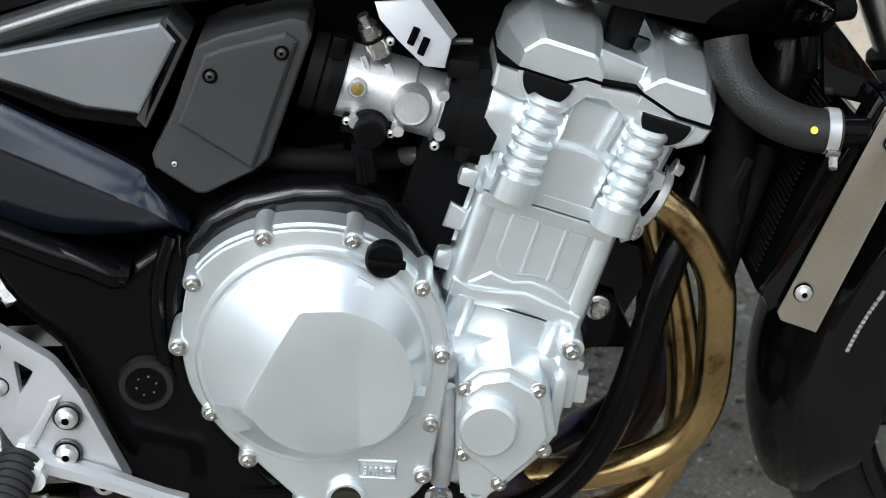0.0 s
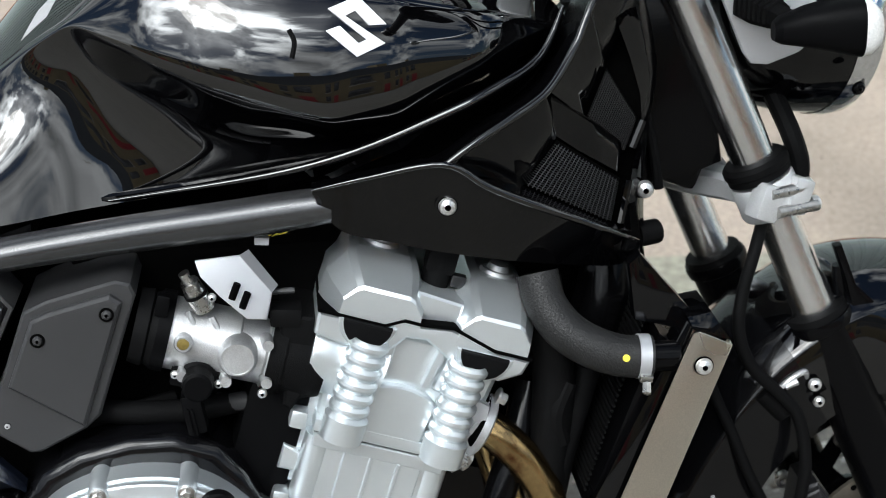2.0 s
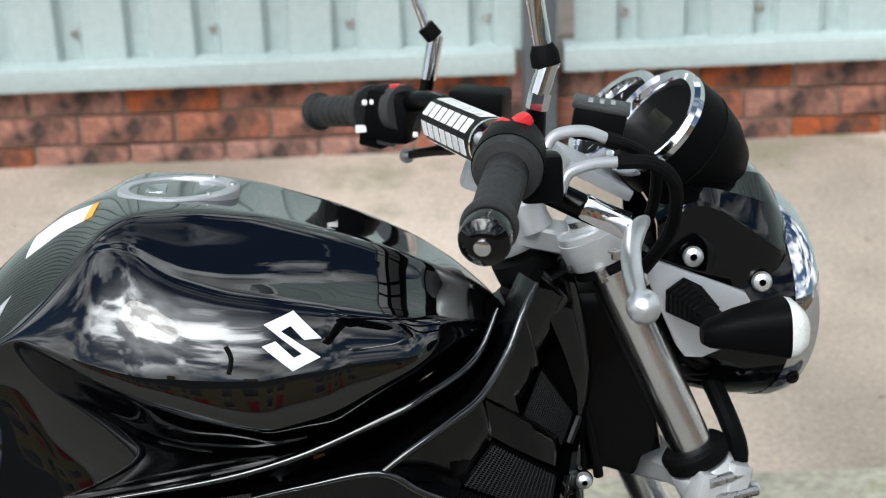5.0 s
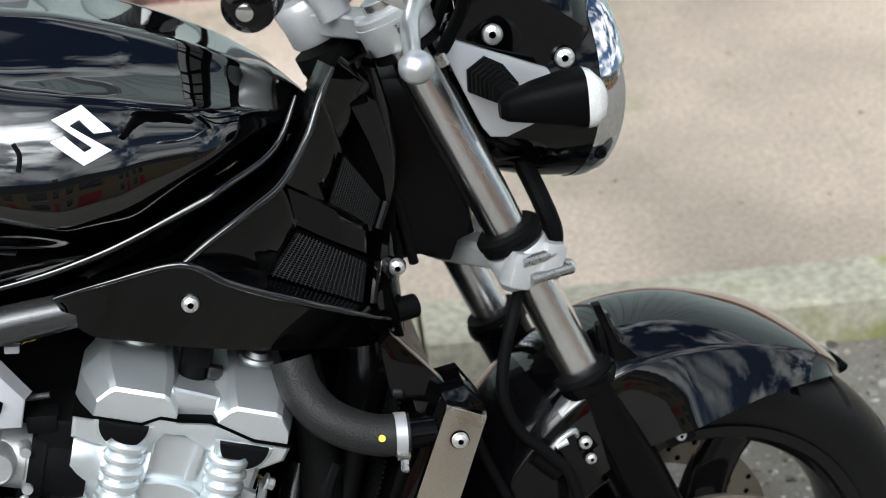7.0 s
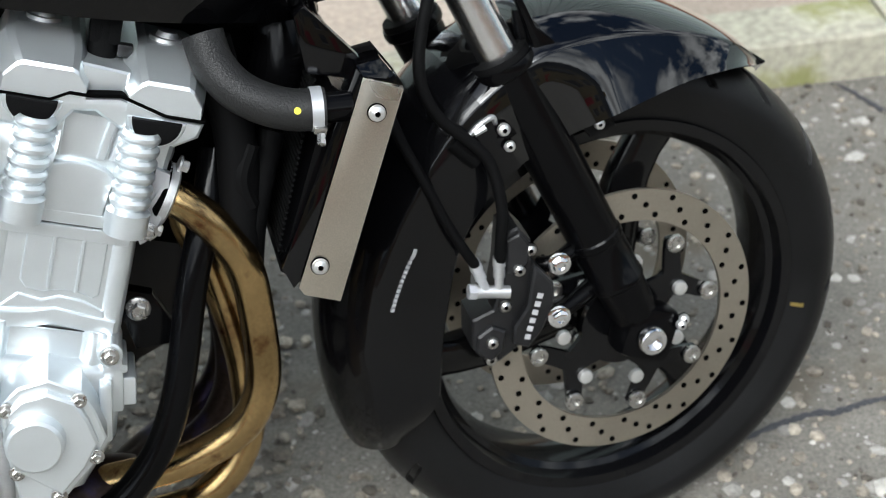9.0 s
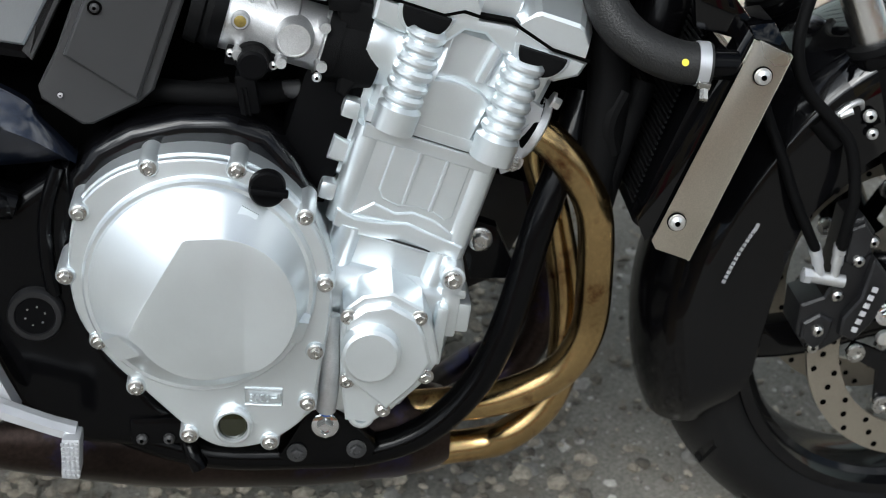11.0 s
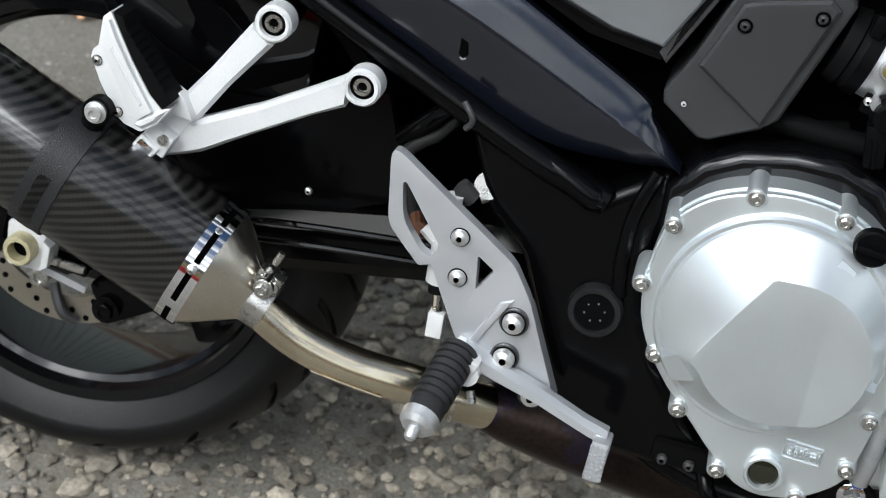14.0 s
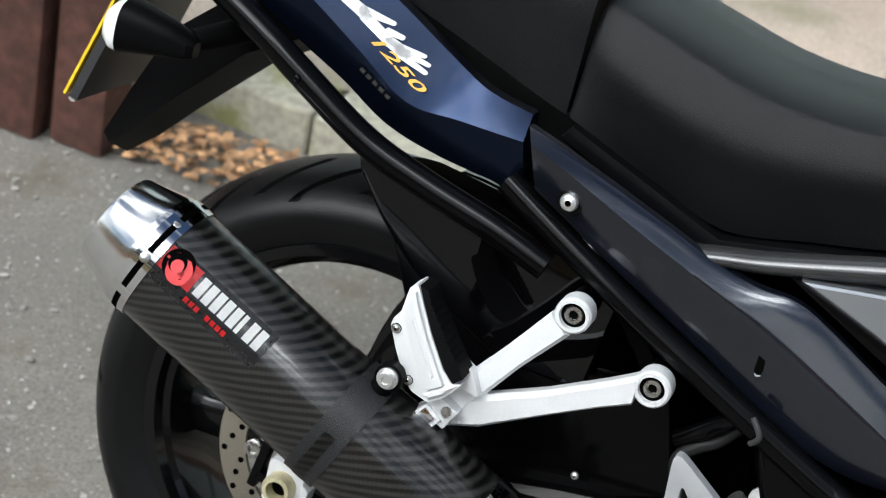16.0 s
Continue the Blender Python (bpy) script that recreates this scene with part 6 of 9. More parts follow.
def on_crown(x, y):
    """The point of the tank's upper side over x, y."""
    p = _tree.ray_cast(Vector((x, y, 2.0)), Vector((0, 0, -1)))[0]
    return Vector((x, y, p.z + 0.0008))


part("emblem", decal(EMB, lambda x, z: on_tank(x, z, 0.0022), 0.003), M_EMBLEM, tank, "bright white-silver emblem")
part("knee_pad_edge", tube([on_tank(0.868, 0.955), on_tank(0.872, 0.945), on_tank(0.869, 0.932)], 0.0022, 8), M_RUBBER, tank)
part("tank_sticker", decal([(0.684, -0.050), (0.741, -0.056), (0.746, -0.014), (0.690, -0.006)], on_crown, 0.0006), M_WHITE, tank, "white rear tank sticker")
part("sticker_edge", decal([(0.741, -0.056), (0.749, -0.056), (0.753, -0.014), (0.746, -0.014)], on_crown, 0.0006), M_ORANGE, tank)
part("front_sticker", decal([(0.674, -0.088), (0.657, -0.103), (0.632, -0.098), (0.648, -0.086)], on_crown, 0.0006), M_GREYPRINT, tank)
part("tank_seam", tube([(1.114, -0.112, 0.948), (1.088, -0.132, 0.906), (1.039, -0.160, 0.884), (0.998, -0.168, 0.868), (0.921, -0.172, 0.841), (0.84, -0.166, 0.822), (0.70, -0.150, 0.803)], [0.002, 0.004, 0.005, 0.005, 0.0045, 0.003, 0.001], 12, 6), M_TANK, tank)
part("tank_skirt", blade([(1.110, -0.110, 0.940), (1.086, -0.130, 0.904), (1.039, -0.158, 0.882), (0.998, -0.166, 0.866), (0.921, -0.170, 0.839), (0.84, -0.164, 0.820)], [(1.098, -0.085, 0.890), (1.070, -0.105, 0.868), (1.030, -0.125, 0.845), (0.990, -0.130, 0.826), (0.92, -0.130, 0.806), (0.84, -0.125, 0.79)], (0.0, 0.006, 0.0), 5), M_TANK, tank, angle=60)
part("tank_lip", tube([(0.60, -0.112, 0.792), (0.70, -0.130, 0.800), (0.80, -0.136, 0.812), (0.90, -0.140, 0.828), (0.95, -0.136, 0.838)], [0.005, 0.005, 0.004, 0.003, 0.001], 10), M_GLOSS, tank)

# -- side scoop below the tank, with two mesh grilles --
LIP = [(0.879, -0.190, 0.811), (0.927, -0.199, 0.822), (0.993, -0.207, 0.832), (1.030, -0.206, 0.810), (1.070, -0.201, 0.790), (1.117, -0.188, 0.767), (1.154, -0.168, 0.746), (1.175, -0.145, 0.732)]
HEM = [(0.884, -0.180, 0.794), (0.905, -0.177, 0.769), (0.945, -0.176, 0.757), (0.985, -0.176, 0.746), (1.052, -0.172, 0.731), (1.116, -0.158, 0.718), (1.156, -0.142, 0.710), (1.180, -0.128, 0.716)]
CREST = [(0.992, -0.206, 0.831), (1.020, -0.199, 0.848), (1.058, -0.186, 0.867), (1.090, -0.168, 0.884), (1.118, -0.146, 0.917), (1.134, -0.134, 0.948), (1.150, -0.122, 0.972)]
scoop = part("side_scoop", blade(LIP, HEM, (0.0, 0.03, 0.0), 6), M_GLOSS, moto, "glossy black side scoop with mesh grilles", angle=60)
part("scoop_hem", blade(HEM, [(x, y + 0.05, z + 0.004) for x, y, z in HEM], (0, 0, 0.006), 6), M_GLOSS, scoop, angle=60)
# Lip and crest take the tank's stronger coat to draw bright edge lines.
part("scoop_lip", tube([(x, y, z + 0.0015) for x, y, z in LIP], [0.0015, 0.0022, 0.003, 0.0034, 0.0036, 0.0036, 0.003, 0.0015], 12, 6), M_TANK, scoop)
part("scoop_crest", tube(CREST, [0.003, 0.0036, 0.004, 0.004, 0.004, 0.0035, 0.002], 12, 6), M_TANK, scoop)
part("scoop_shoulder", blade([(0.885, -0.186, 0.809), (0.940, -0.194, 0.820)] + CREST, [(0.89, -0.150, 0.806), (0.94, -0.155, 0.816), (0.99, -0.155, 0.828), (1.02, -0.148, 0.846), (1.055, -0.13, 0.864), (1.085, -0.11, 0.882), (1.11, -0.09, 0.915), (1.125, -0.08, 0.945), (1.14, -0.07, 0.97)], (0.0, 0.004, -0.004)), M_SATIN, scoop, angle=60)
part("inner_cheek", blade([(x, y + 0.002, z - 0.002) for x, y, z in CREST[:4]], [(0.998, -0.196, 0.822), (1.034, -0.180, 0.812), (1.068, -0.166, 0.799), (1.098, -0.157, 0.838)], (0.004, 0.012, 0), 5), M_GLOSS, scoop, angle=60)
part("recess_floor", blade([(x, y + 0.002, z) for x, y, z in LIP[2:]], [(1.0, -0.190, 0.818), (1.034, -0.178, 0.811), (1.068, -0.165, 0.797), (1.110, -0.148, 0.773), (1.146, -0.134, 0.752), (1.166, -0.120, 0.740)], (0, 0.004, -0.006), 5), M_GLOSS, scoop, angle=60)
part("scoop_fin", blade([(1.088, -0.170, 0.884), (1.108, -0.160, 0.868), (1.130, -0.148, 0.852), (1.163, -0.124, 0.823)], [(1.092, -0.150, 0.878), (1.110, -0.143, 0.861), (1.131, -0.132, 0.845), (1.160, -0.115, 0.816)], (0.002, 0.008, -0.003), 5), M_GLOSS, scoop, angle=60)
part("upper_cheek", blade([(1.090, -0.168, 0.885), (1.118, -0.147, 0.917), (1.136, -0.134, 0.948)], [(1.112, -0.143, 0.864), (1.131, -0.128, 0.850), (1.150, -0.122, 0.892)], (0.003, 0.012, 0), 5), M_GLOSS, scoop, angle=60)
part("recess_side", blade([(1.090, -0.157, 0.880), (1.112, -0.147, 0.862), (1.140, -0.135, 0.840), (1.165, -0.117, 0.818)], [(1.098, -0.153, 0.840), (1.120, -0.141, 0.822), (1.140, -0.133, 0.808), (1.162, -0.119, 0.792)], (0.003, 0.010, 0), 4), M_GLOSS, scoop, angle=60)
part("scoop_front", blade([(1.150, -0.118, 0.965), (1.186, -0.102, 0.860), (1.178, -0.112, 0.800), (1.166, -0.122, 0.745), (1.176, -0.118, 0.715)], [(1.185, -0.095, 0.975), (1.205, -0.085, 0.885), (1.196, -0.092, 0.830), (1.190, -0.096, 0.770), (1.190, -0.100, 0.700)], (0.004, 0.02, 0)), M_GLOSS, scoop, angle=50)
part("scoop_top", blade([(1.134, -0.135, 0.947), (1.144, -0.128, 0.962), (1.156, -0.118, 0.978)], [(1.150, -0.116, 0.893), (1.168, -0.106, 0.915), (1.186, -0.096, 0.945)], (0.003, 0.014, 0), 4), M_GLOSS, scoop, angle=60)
# Black backing added for the dark hollow of the scoop.
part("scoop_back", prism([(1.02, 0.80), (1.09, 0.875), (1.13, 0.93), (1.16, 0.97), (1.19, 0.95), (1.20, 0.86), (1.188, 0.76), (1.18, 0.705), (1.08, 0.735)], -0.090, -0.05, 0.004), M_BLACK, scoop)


def grille(c, name):
    """A woven wire panel inside four corners (clockwise from the top left)."""
    A, B, C, D = [Vector(p) for p in c]
    # The black sheet behind the wires stands for shade in the duct.
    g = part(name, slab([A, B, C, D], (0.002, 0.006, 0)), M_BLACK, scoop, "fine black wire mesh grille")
    wires, lift = [], Vector((0, -0.0022, 0))
    for i in range(1, 21):
        f = i / 21
        wires.append(tube([A.lerp(B, f) + lift, D.lerp(C, f) + lift], 0.00042, 5, 1))
        wires.append(tube([A.lerp(D, f) + lift, B.lerp(C, f) + lift], 0.00042, 5, 1))
    b = part("mesh_wire", merge(*wires), M_CASE, g)
    b["kind"] = "stuff"
    return g


grille([(1.098, -0.158, 0.835), (1.160, -0.130, 0.788), (1.151, -0.135, 0.750), (1.0675, -0.163, 0.7995)], "lower_grille")
grille([(1.150, -0.124, 0.891), (1.181, -0.106, 0.839), (1.169, -0.108, 0.809), (1.131, -0.128, 0.849)], "upper_grille")
for a, b in (((1.171, -0.122, 0.785), (1.162, -0.124, 0.745)), ((1.186, -0.112, 0.838), (1.175, -0.116, 0.814))):
    part("grille_trim", tube([a, b], 0.0042, 8, 1), M_GLOSS, scoop)
part("scoop_screw", cap_bolt((0.996, -0.1965, 0.793), 0.0082, 0.006), M_BOLT, scoop, "bright scoop screw")
part("screw_seat", lathe([(0, 0.0115), (0.003, 0.0115)], (0.996, -0.194, 0.793), (0, -1, 0), 18), M_GLOSS, scoop)
part("mesh_screw", cap_bolt((1.190, -0.099, 0.769), 0.0085, 0.010), M_BOLT, scoop)
part("scoop_stay", tube([(1.183, -0.095, 0.722), (1.205, -0.085, 0.722)], 0.012, 12, 1), M_RUBBER, scoop)
# Black block added to fill the dark hollow under the scoop.
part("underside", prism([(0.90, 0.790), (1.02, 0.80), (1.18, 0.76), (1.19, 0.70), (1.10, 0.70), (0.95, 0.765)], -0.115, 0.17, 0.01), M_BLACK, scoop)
part("neck", prism([(1.06, 0.90), (1.135, 0.905), (1.180, 0.945), (1.232, 0.943), (1.253, 0.905), (1.269, 0.836), (1.276, 0.778), (1.240, 0.765), (1.202, 0.760), (1.185, 0.70), (1.08, 0.74)], -0.062, 0.10, 0.012), M_SATIN, frame_, "satin black steering neck")
part("neck_bulge", tube([(1.155, -0.075, 0.70), (1.150, -0.085, 0.665), (1.135, -0.09, 0.625)], 0.03, 16), M_SATIN, frame_)
part("head_tube", tube([(1.160, 0.03, 0.955), (1.235, 0.03, 0.765)], 0.034, 20, 2), M_SATIN, frame_)
part("reservoir_tube", tube([(1.085, -0.13, 0.70), (1.095, -0.14, 0.60), (1.085, -0.14, 0.50)], 0.02, 14), M_RUBBER, frame_)
part("cable_run", tube([(1.165, -0.06, 0.93), (1.180, -0.075, 0.88), (1.20, -0.075, 0.82), (1.21, -0.07, 0.76)], 0.005, 8), M_RUBBER, frame_)

# -- radiator --
def R(u, v, y):
    """Radiator plane: u to the front across it, v down along it from its top rear corner."""
    return (1.196 + 0.700 * u - 0.318 * v, y, 0.7215 - 0.714 * u - 0.948 * v)


rad = part("radiator", slab([R(0.012, 0.058, -0.19), R(0.066, 0.058, -0.19), R(0.052, 0.245, -0.19), R(0.0, 0.25, -0.19)], (0, 0.38, 0)), M_SATIN, moto, "black radiator with steel side plate")
core = []
for i in range(33):
    v = 0.062 + i * 0.0055
    core.append(tube([R(-0.002, v, -0.17), R(-0.002, v, 0.17)], 0.0016, 5, 1))
part("fin_core", merge(*core), M_RUBBER, rad)["kind"] = "stuff"
plate = part("side_plate", slab([(1.2105, -0.2155, 0.6645), (1.2165, -0.2145, 0.6665), (1.2475, -0.212, 0.6505), (1.1665, -0.217, 0.4560), (1.1335, -0.219, 0.4690), (1.1295, -0.219, 0.4770)], (0.0006, 0.0025, 0), 0.0007), M_STEEL, rad, "brushed steel radiator side plate")
part("plate_fold", slab([(1.2475, -0.212, 0.6505), (1.2505, -0.19, 0.6485), (1.1695, -0.195, 0.4540), (1.1665, -0.217, 0.4560)], (-0.002, 0.001, 0)), M_STEEL, plate)
for p in ((1.2205, -0.2160, 0.634), (1.1515, -0.2195, 0.496)):
    part("plate_screw", cap_bolt(p, 0.0080, 0.006), M_BOLT, plate, "domed hexagon screw")
part("radiator_shroud", prism([(1.160, 0.722), (1.1705, 0.7315), (1.2225, 0.6675), (1.212, 0.655), (1.165, 0.668)], -0.178, -0.160, 0.002), M_GLOSS, rad, "black shroud above the radiator")
part("tank_flange", slab([(1.118, -0.200, 0.491), (1.126, -0.203, 0.470), (1.1345, -0.205, 0.480), (1.214, -0.202, 0.665), (1.2085, -0.20, 0.673)], (0, 0.03, 0), 0.001), M_GLOSS, rad)
part("top_bracket", slab([(1.2085, -0.20, 0.676), (1.2320, -0.196, 0.678), (1.251, -0.194, 0.648), (1.214, -0.204, 0.664)], (0, 0.06, 0), 0.001), M_GLOSS, rad)
hose = part("coolant_hose", tube([(1.078, -0.165, 0.715), (1.083, -0.175, 0.690), (1.098, -0.187, 0.668), (1.120, -0.195, 0.653), (1.147, -0.199, 0.643), (1.176, -0.200, 0.640)], 0.0195, 24), M_HOSE, rad, "black woven-textured rubber coolant hose")
part("hose_dot", lathe([(0, 0.0033), (0.0012, 0.0033)], (1.1495, -0.2175, 0.6475), (0, -1, 0.2), 14), M_YELLOW, hose, "yellow paint dot")
part("hose_clip", lathe([(0, 0.0205), (0.0105, 0.0205)], (1.1625, -0.200, 0.6415), (1, 0, -0.08), 28), M_ALU, hose, "steel worm-drive hose clip")
part("clip_housing", block((1.168, -0.214, 0.6265), (0.012, 0.009, 0.007), 0.001, (20, 10, 0)), M_ZINC, hose)
part("clip_screw", lathe([(0, 0.0042), (0.010, 0.0042), (0.011, 0.002)], (1.168, -0.217, 0.6215), (-0.1, -0.6, -0.6), 6), M_ZINC, hose)
part("hose_spigot", tube([(1.172, -0.200, 0.6405), (1.200, -0.198, 0.639)], 0.0140, 18, 1), M_SATIN, hose)
part("overflow_hose", tube([(1.108, -0.15, 0.60), (1.095, -0.155, 0.57), (1.10, -0.15, 0.54)], 0.009, 10), M_RUBBER, rad)
part("hidden_hose", tube([(1.13, -0.12, 0.60), (1.10, -0.14, 0.52), (1.09, -0.12, 0.45)], 0.014, 12), M_RUBBER, rad)
part("engine_stud", hex_bolt((0.979, -0.127, 0.443), 0.0085, 0.012), M_ZINC, engine, "plated mounting bolt")
part("stud_bracket", prism([(0.955, 0.47), (0.995, 0.455), (1.02, 0.40), (0.97, 0.40)], -0.127, -0.11, 0.003), M_SATIN, frame_)

# -- front fork --
FD = Vector((0.380, 0.0, -0.925)).normalized()
FTOP = Vector((1.205, -0.064, 1.021))
STEER = Vector((-0.056, 0.193, 0.0))           # from the right fork leg to the left one


def FK(s, side=0):
    """A point on a fork leg's axis, s metres below its top."""
    return FTOP + FD * s + STEER * side


fork = part("front_fork", tube([FK(0.0), FK(0.45)], 0.0215, 28, 1), M_FORK, moto, "bright fork tubes in silver clamps")
for side in (0, 1):
    if side:
        part("fork_tube", tube([FK(0, 1), FK(0.45, 1)], 0.0215, 24, 1), M_FORK, fork)
    leg = part("fork_leg", lathe([(0.435, 0.024), (0.435, 0.034), (0.441, 0.035), (0.447, 0.034), (0.449, 0.0305), (0.475, 0.0300), (0.60, 0.0290), (0.655, 0.0285), (0.657, 0.0298), (0.664, 0.0298), (0.666, 0.0285), (0.71, 0.0285), (0.712, 0.0296), (0.718, 0.0296), (0.72, 0.0275), (0.755, 0.0255), (0.79, 0.020)], FK(0, side), FD, 36), M_SATIN, fork, "satin black lower fork leg", angle=30)
    part("dust_seal", lathe([(0.428, 0.0225), (0.428, 0.031), (0.435, 0.032), (0.437, 0.0225)], FK(0, side), FD, 28), M_RUBBER, leg)
    part("axle_lug", merge(block(FK(0.785, side), (0.062, 0.046, 0.062), 0.014, (0, 22, 8))), M_SATIN, leg)
ax_r = FK(0.788) + Vector((0, -0.0235, 0))
axle = part("front_axle", lathe([(0, 0.0165), (0.006, 0.0165), (0.009, 0.0145), (0.009, 0.0095), (0.003, 0.009), (0.003, 0)], ax_r, (0.164, -0.98, -0.085), 24), M_CHROME, fork, "bright front axle end")
part("axle_bar", tube([FK(0.788) + Vector((0.002, -0.02, 0)), FK(0.788, 1) + Vector((-0.01, 0.03, 0))], 0.012, 16, 1), M_ZINC, axle)
part("pinch_bolt", cap_bolt(FK(0.79) + Vector((0.034, -0.02, 0.012)), 0.006, 0.008), M_BOLT, fork)
part("pinch_bolt", cap_bolt(FK(0.80) + Vector((0.034, -0.018, 0.026)), 0.006, 0.008), M_BOLT, fork)
part("fork_stay", tube([FK(0.415) + Vector((0.030, 0.004, 0.03)), FK(0.435) + Vector((0.028, 0.006, 0.01)), FK(0.47) + Vector((0.03, 0.01, 0.01)), FK(0.50) + Vector((0.032, 0.012, 0.01))], [0.007, 0.009, 0.011, 0.008], 12), M_SATIN, fork)

# lower clamp
lowc = part("lower_clamp", lathe([(0.280, 0.0218), (0.280, 0.030), (0.283, 0.0315), (0.312, 0.0315), (0.315, 0.030), (0.311, 0.0218)], FK(0), FD, 32), M_CLAMP, fork, "cast aluminium lower fork clamp")
part("clamp_ring", lathe([(0.280, 0.0218), (0.280, 0.0325), (0.311, 0.0325), (0.311, 0.0218)], FK(0, 1), FD, 28), M_CAST, lowc)
part("clamp_bridge", skin([[FK(0.282, t) + Vector((f, 0, 0)), FK(0.280, t) + Vector((f - 0.006, 0, 0)), FK(0.280, t) + Vector((b + 0.008, 0, 0)), FK(0.286, t) + Vector((b, 0, 0)), FK(0.308, t) + Vector((b, 0, 0)), FK(0.313, t) + Vector((b + 0.008, 0, 0)), FK(0.313, t) + Vector((f - 0.006, 0, 0)), FK(0.309, t) + Vector((f, 0, 0))]
                           for t, f, b in ((0.02, 0.020, -0.030), (0.14, 0.014, -0.034), (0.28, -0.004, -0.052), (0.40, -0.012, -0.066), (0.50, -0.014, -0.070), (0.60, -0.012, -0.066), (0.72, -0.004, -0.052), (0.86, 0.014, -0.034), (0.98, 0.020, -0.030))]), M_CLAMP, lowc, angle=30)
part("stop_boss", skin([[FK(s, 0.36) + Vector((-0.012 + a * w, b * w, 0)) for a, b in ((-1, -0.8), (1, -0.8), (1, 0.8), (-1, 0.8))] for s, w in ((0.284, 0.014), (0.268, 0.010), (0.256, 0.0075), (0.253, 0.005))]), M_CLAMP, lowc)
part("seal_ring", lathe([(0.258, 0.0225), (0.258, 0.029), (0.262, 0.0330), (0.268, 0.0330), (0.270, 0.0315), (0.276, 0.0315), (0.279, 0.0225)], FK(0), FD, 32), M_RUBBER, lowc, "black rubber ring")
for d, w in ((Vector((-0.010, -0.029, 0.0)), 0.026), (Vector((0.023, -0.017, 0.002)), 0.024)):
    part("clamp_jaw", block(FK(0.297) + d, (w, 0.022, 0.036), 0.005, (0, 22, 22), 2), M_CLAMP, lowc)
for s in (0.287, 0.307):
    part("jaw_bolt", tube([FK(s) + Vector((-0.004, -0.0365, 0)), FK(s) + Vector((0.020, -0.026, 0.0)), FK(s) + Vector((0.040, -0.017, 0.0))], 0.0058, 14, 1), M_ZINC, lowc)
    part("bolt_head", lathe([(0, 0.0080), (0.008, 0.0080), (0.0092, 0.0066), (0.0092, 0.0038), (0.005, 0.0034), (0.005, 0)], FK(s) + Vector((0.034, -0.015, 0.0)), (0.91, 0.40, 0.0), 18), M_BOLT, lowc)
part("steering_stop", block((1.232, -0.02, 0.770), (0.05, 0.06, 0.03), 0.008, (0, 22, 0)), M_SATIN, lowc)

# top clamp
topc = part("top_clamp", lathe([(0.010, 0.0218), (0.010, 0.0325), (0.012, 0.0345), (0.018, 0.0350), (0.0185, 0.0362), (0.043, 0.0362), (0.046, 0.0345), (0.046, 0.0218)], FK(0), FD, 36), M_CLAMP, fork, "machined aluminium top clamp")
part("clamp_ring", lathe([(0.010, 0.0218), (0.010, 0.0325), (0.012, 0.0345), (0.043, 0.0355), (0.046, 0.0345), (0.046, 0.0218)], FK(0, 1), FD, 32), M_CLAMP, topc)
part("tube_cap", lathe([(-0.004, 0), (-0.004, 0.010), (-0.001, 0.0105), (-0.001, 0.0195), (0.002, 0.0210), (0.012, 0.0215)], FK(0), FD, 28), M_ALU, topc, "fork tube cap with adjuster")
part("clamp_bridge", skin([[FK(0.021, t) + Vector((f, 0, 0)), FK(0.018, t) + Vector((f - 0.004, 0, 0)), FK(0.018, t) + Vector((b + 0.005, 0, 0)), FK(0.021, t) + Vector((b, 0, 0)), FK(0.042, t) + Vector((b, 0, 0)), FK(0.045, t) + Vector((b + 0.005, 0, 0)), FK(0.045, t) + Vector((f - 0.004, 0, 0)), FK(0.042, t) + Vector((f, 0, 0))]
                           for t, f, b in ((0.0, 0.020, -0.036), (0.12, 0.012, -0.046), (0.26, -0.006, -0.060), (0.40, -0.014, -0.074), (0.50, -0.016, -0.078), (0.60, -0.014, -0.074), (0.74, -0.006, -0.060), (0.88, 0.012, -0.046), (1.0, 0.020, -0.036))]), M_CLAMP, topc, "bright cast top yoke", angle=30)
part("stem_boss", lathe([(0.004, 0.0), (0.004, 0.020), (0.006, 0.0265), (0.011, 0.0290), (0.014, 0.0300), (0.047, 0.0300), (0.050, 0.028)], FK(0, 0.40) + Vector((-0.050, 0, 0)), FD, 36), M_CLAMP, topc, "round steering stem boss")
part("riser_boss", lathe([(-0.012, 0.0), (-0.012, 0.013), (-0.009, 0.0155), (0.020, 0.0165)], FK(0, 0.16) + Vector((-0.040, 0, 0)), FD, 28), M_CLAMP, topc)
part("stem_nut", lathe([(0, 0.022), (0.014, 0.022), (0.016, 0.019), (0.016, 0.01), (0.008, 0.009)], (1.130, 0.03, 1.0), (-0.38, 0, 0.925), 24), M_CAST, topc)
part("bearing_cup", lathe([(0.058, 0.024), (0.058, 0.034), (0.074, 0.034), (0.076, 0.030), (0.082, 0.030), (0.084, 0.037), (0.100, 0.037)], FK(0, 0.40) + Vector((-0.050, 0, 0)), FD, 28), M_RUBBER, topc)
part("lower_ring", lathe([(0.048, 0.0225), (0.048, 0.033), (0.056, 0.034), (0.058, 0.0225)], FK(0), FD, 28), M_RUBBER, topc)
for d in (Vector((-0.012, -0.036, 0.0)), Vector((0.026, -0.030, -0.008))):
    part("clamp_bolt", lathe([(0, 0.0055), (0.012, 0.0055), (0.013, 0.004)], FK(0.05) + d, (0.38, 0, -0.925), 10), M_ZINC, topc)

# -- front mudguard --
def eased(table, a):
    """A smooth curve through pairs of angle and value."""
    c = smooth_line([(p[0], p[1], 0) for p in table], 8)
    return float(np.interp(a, [p.x for p in c], [p.y for p in c]))


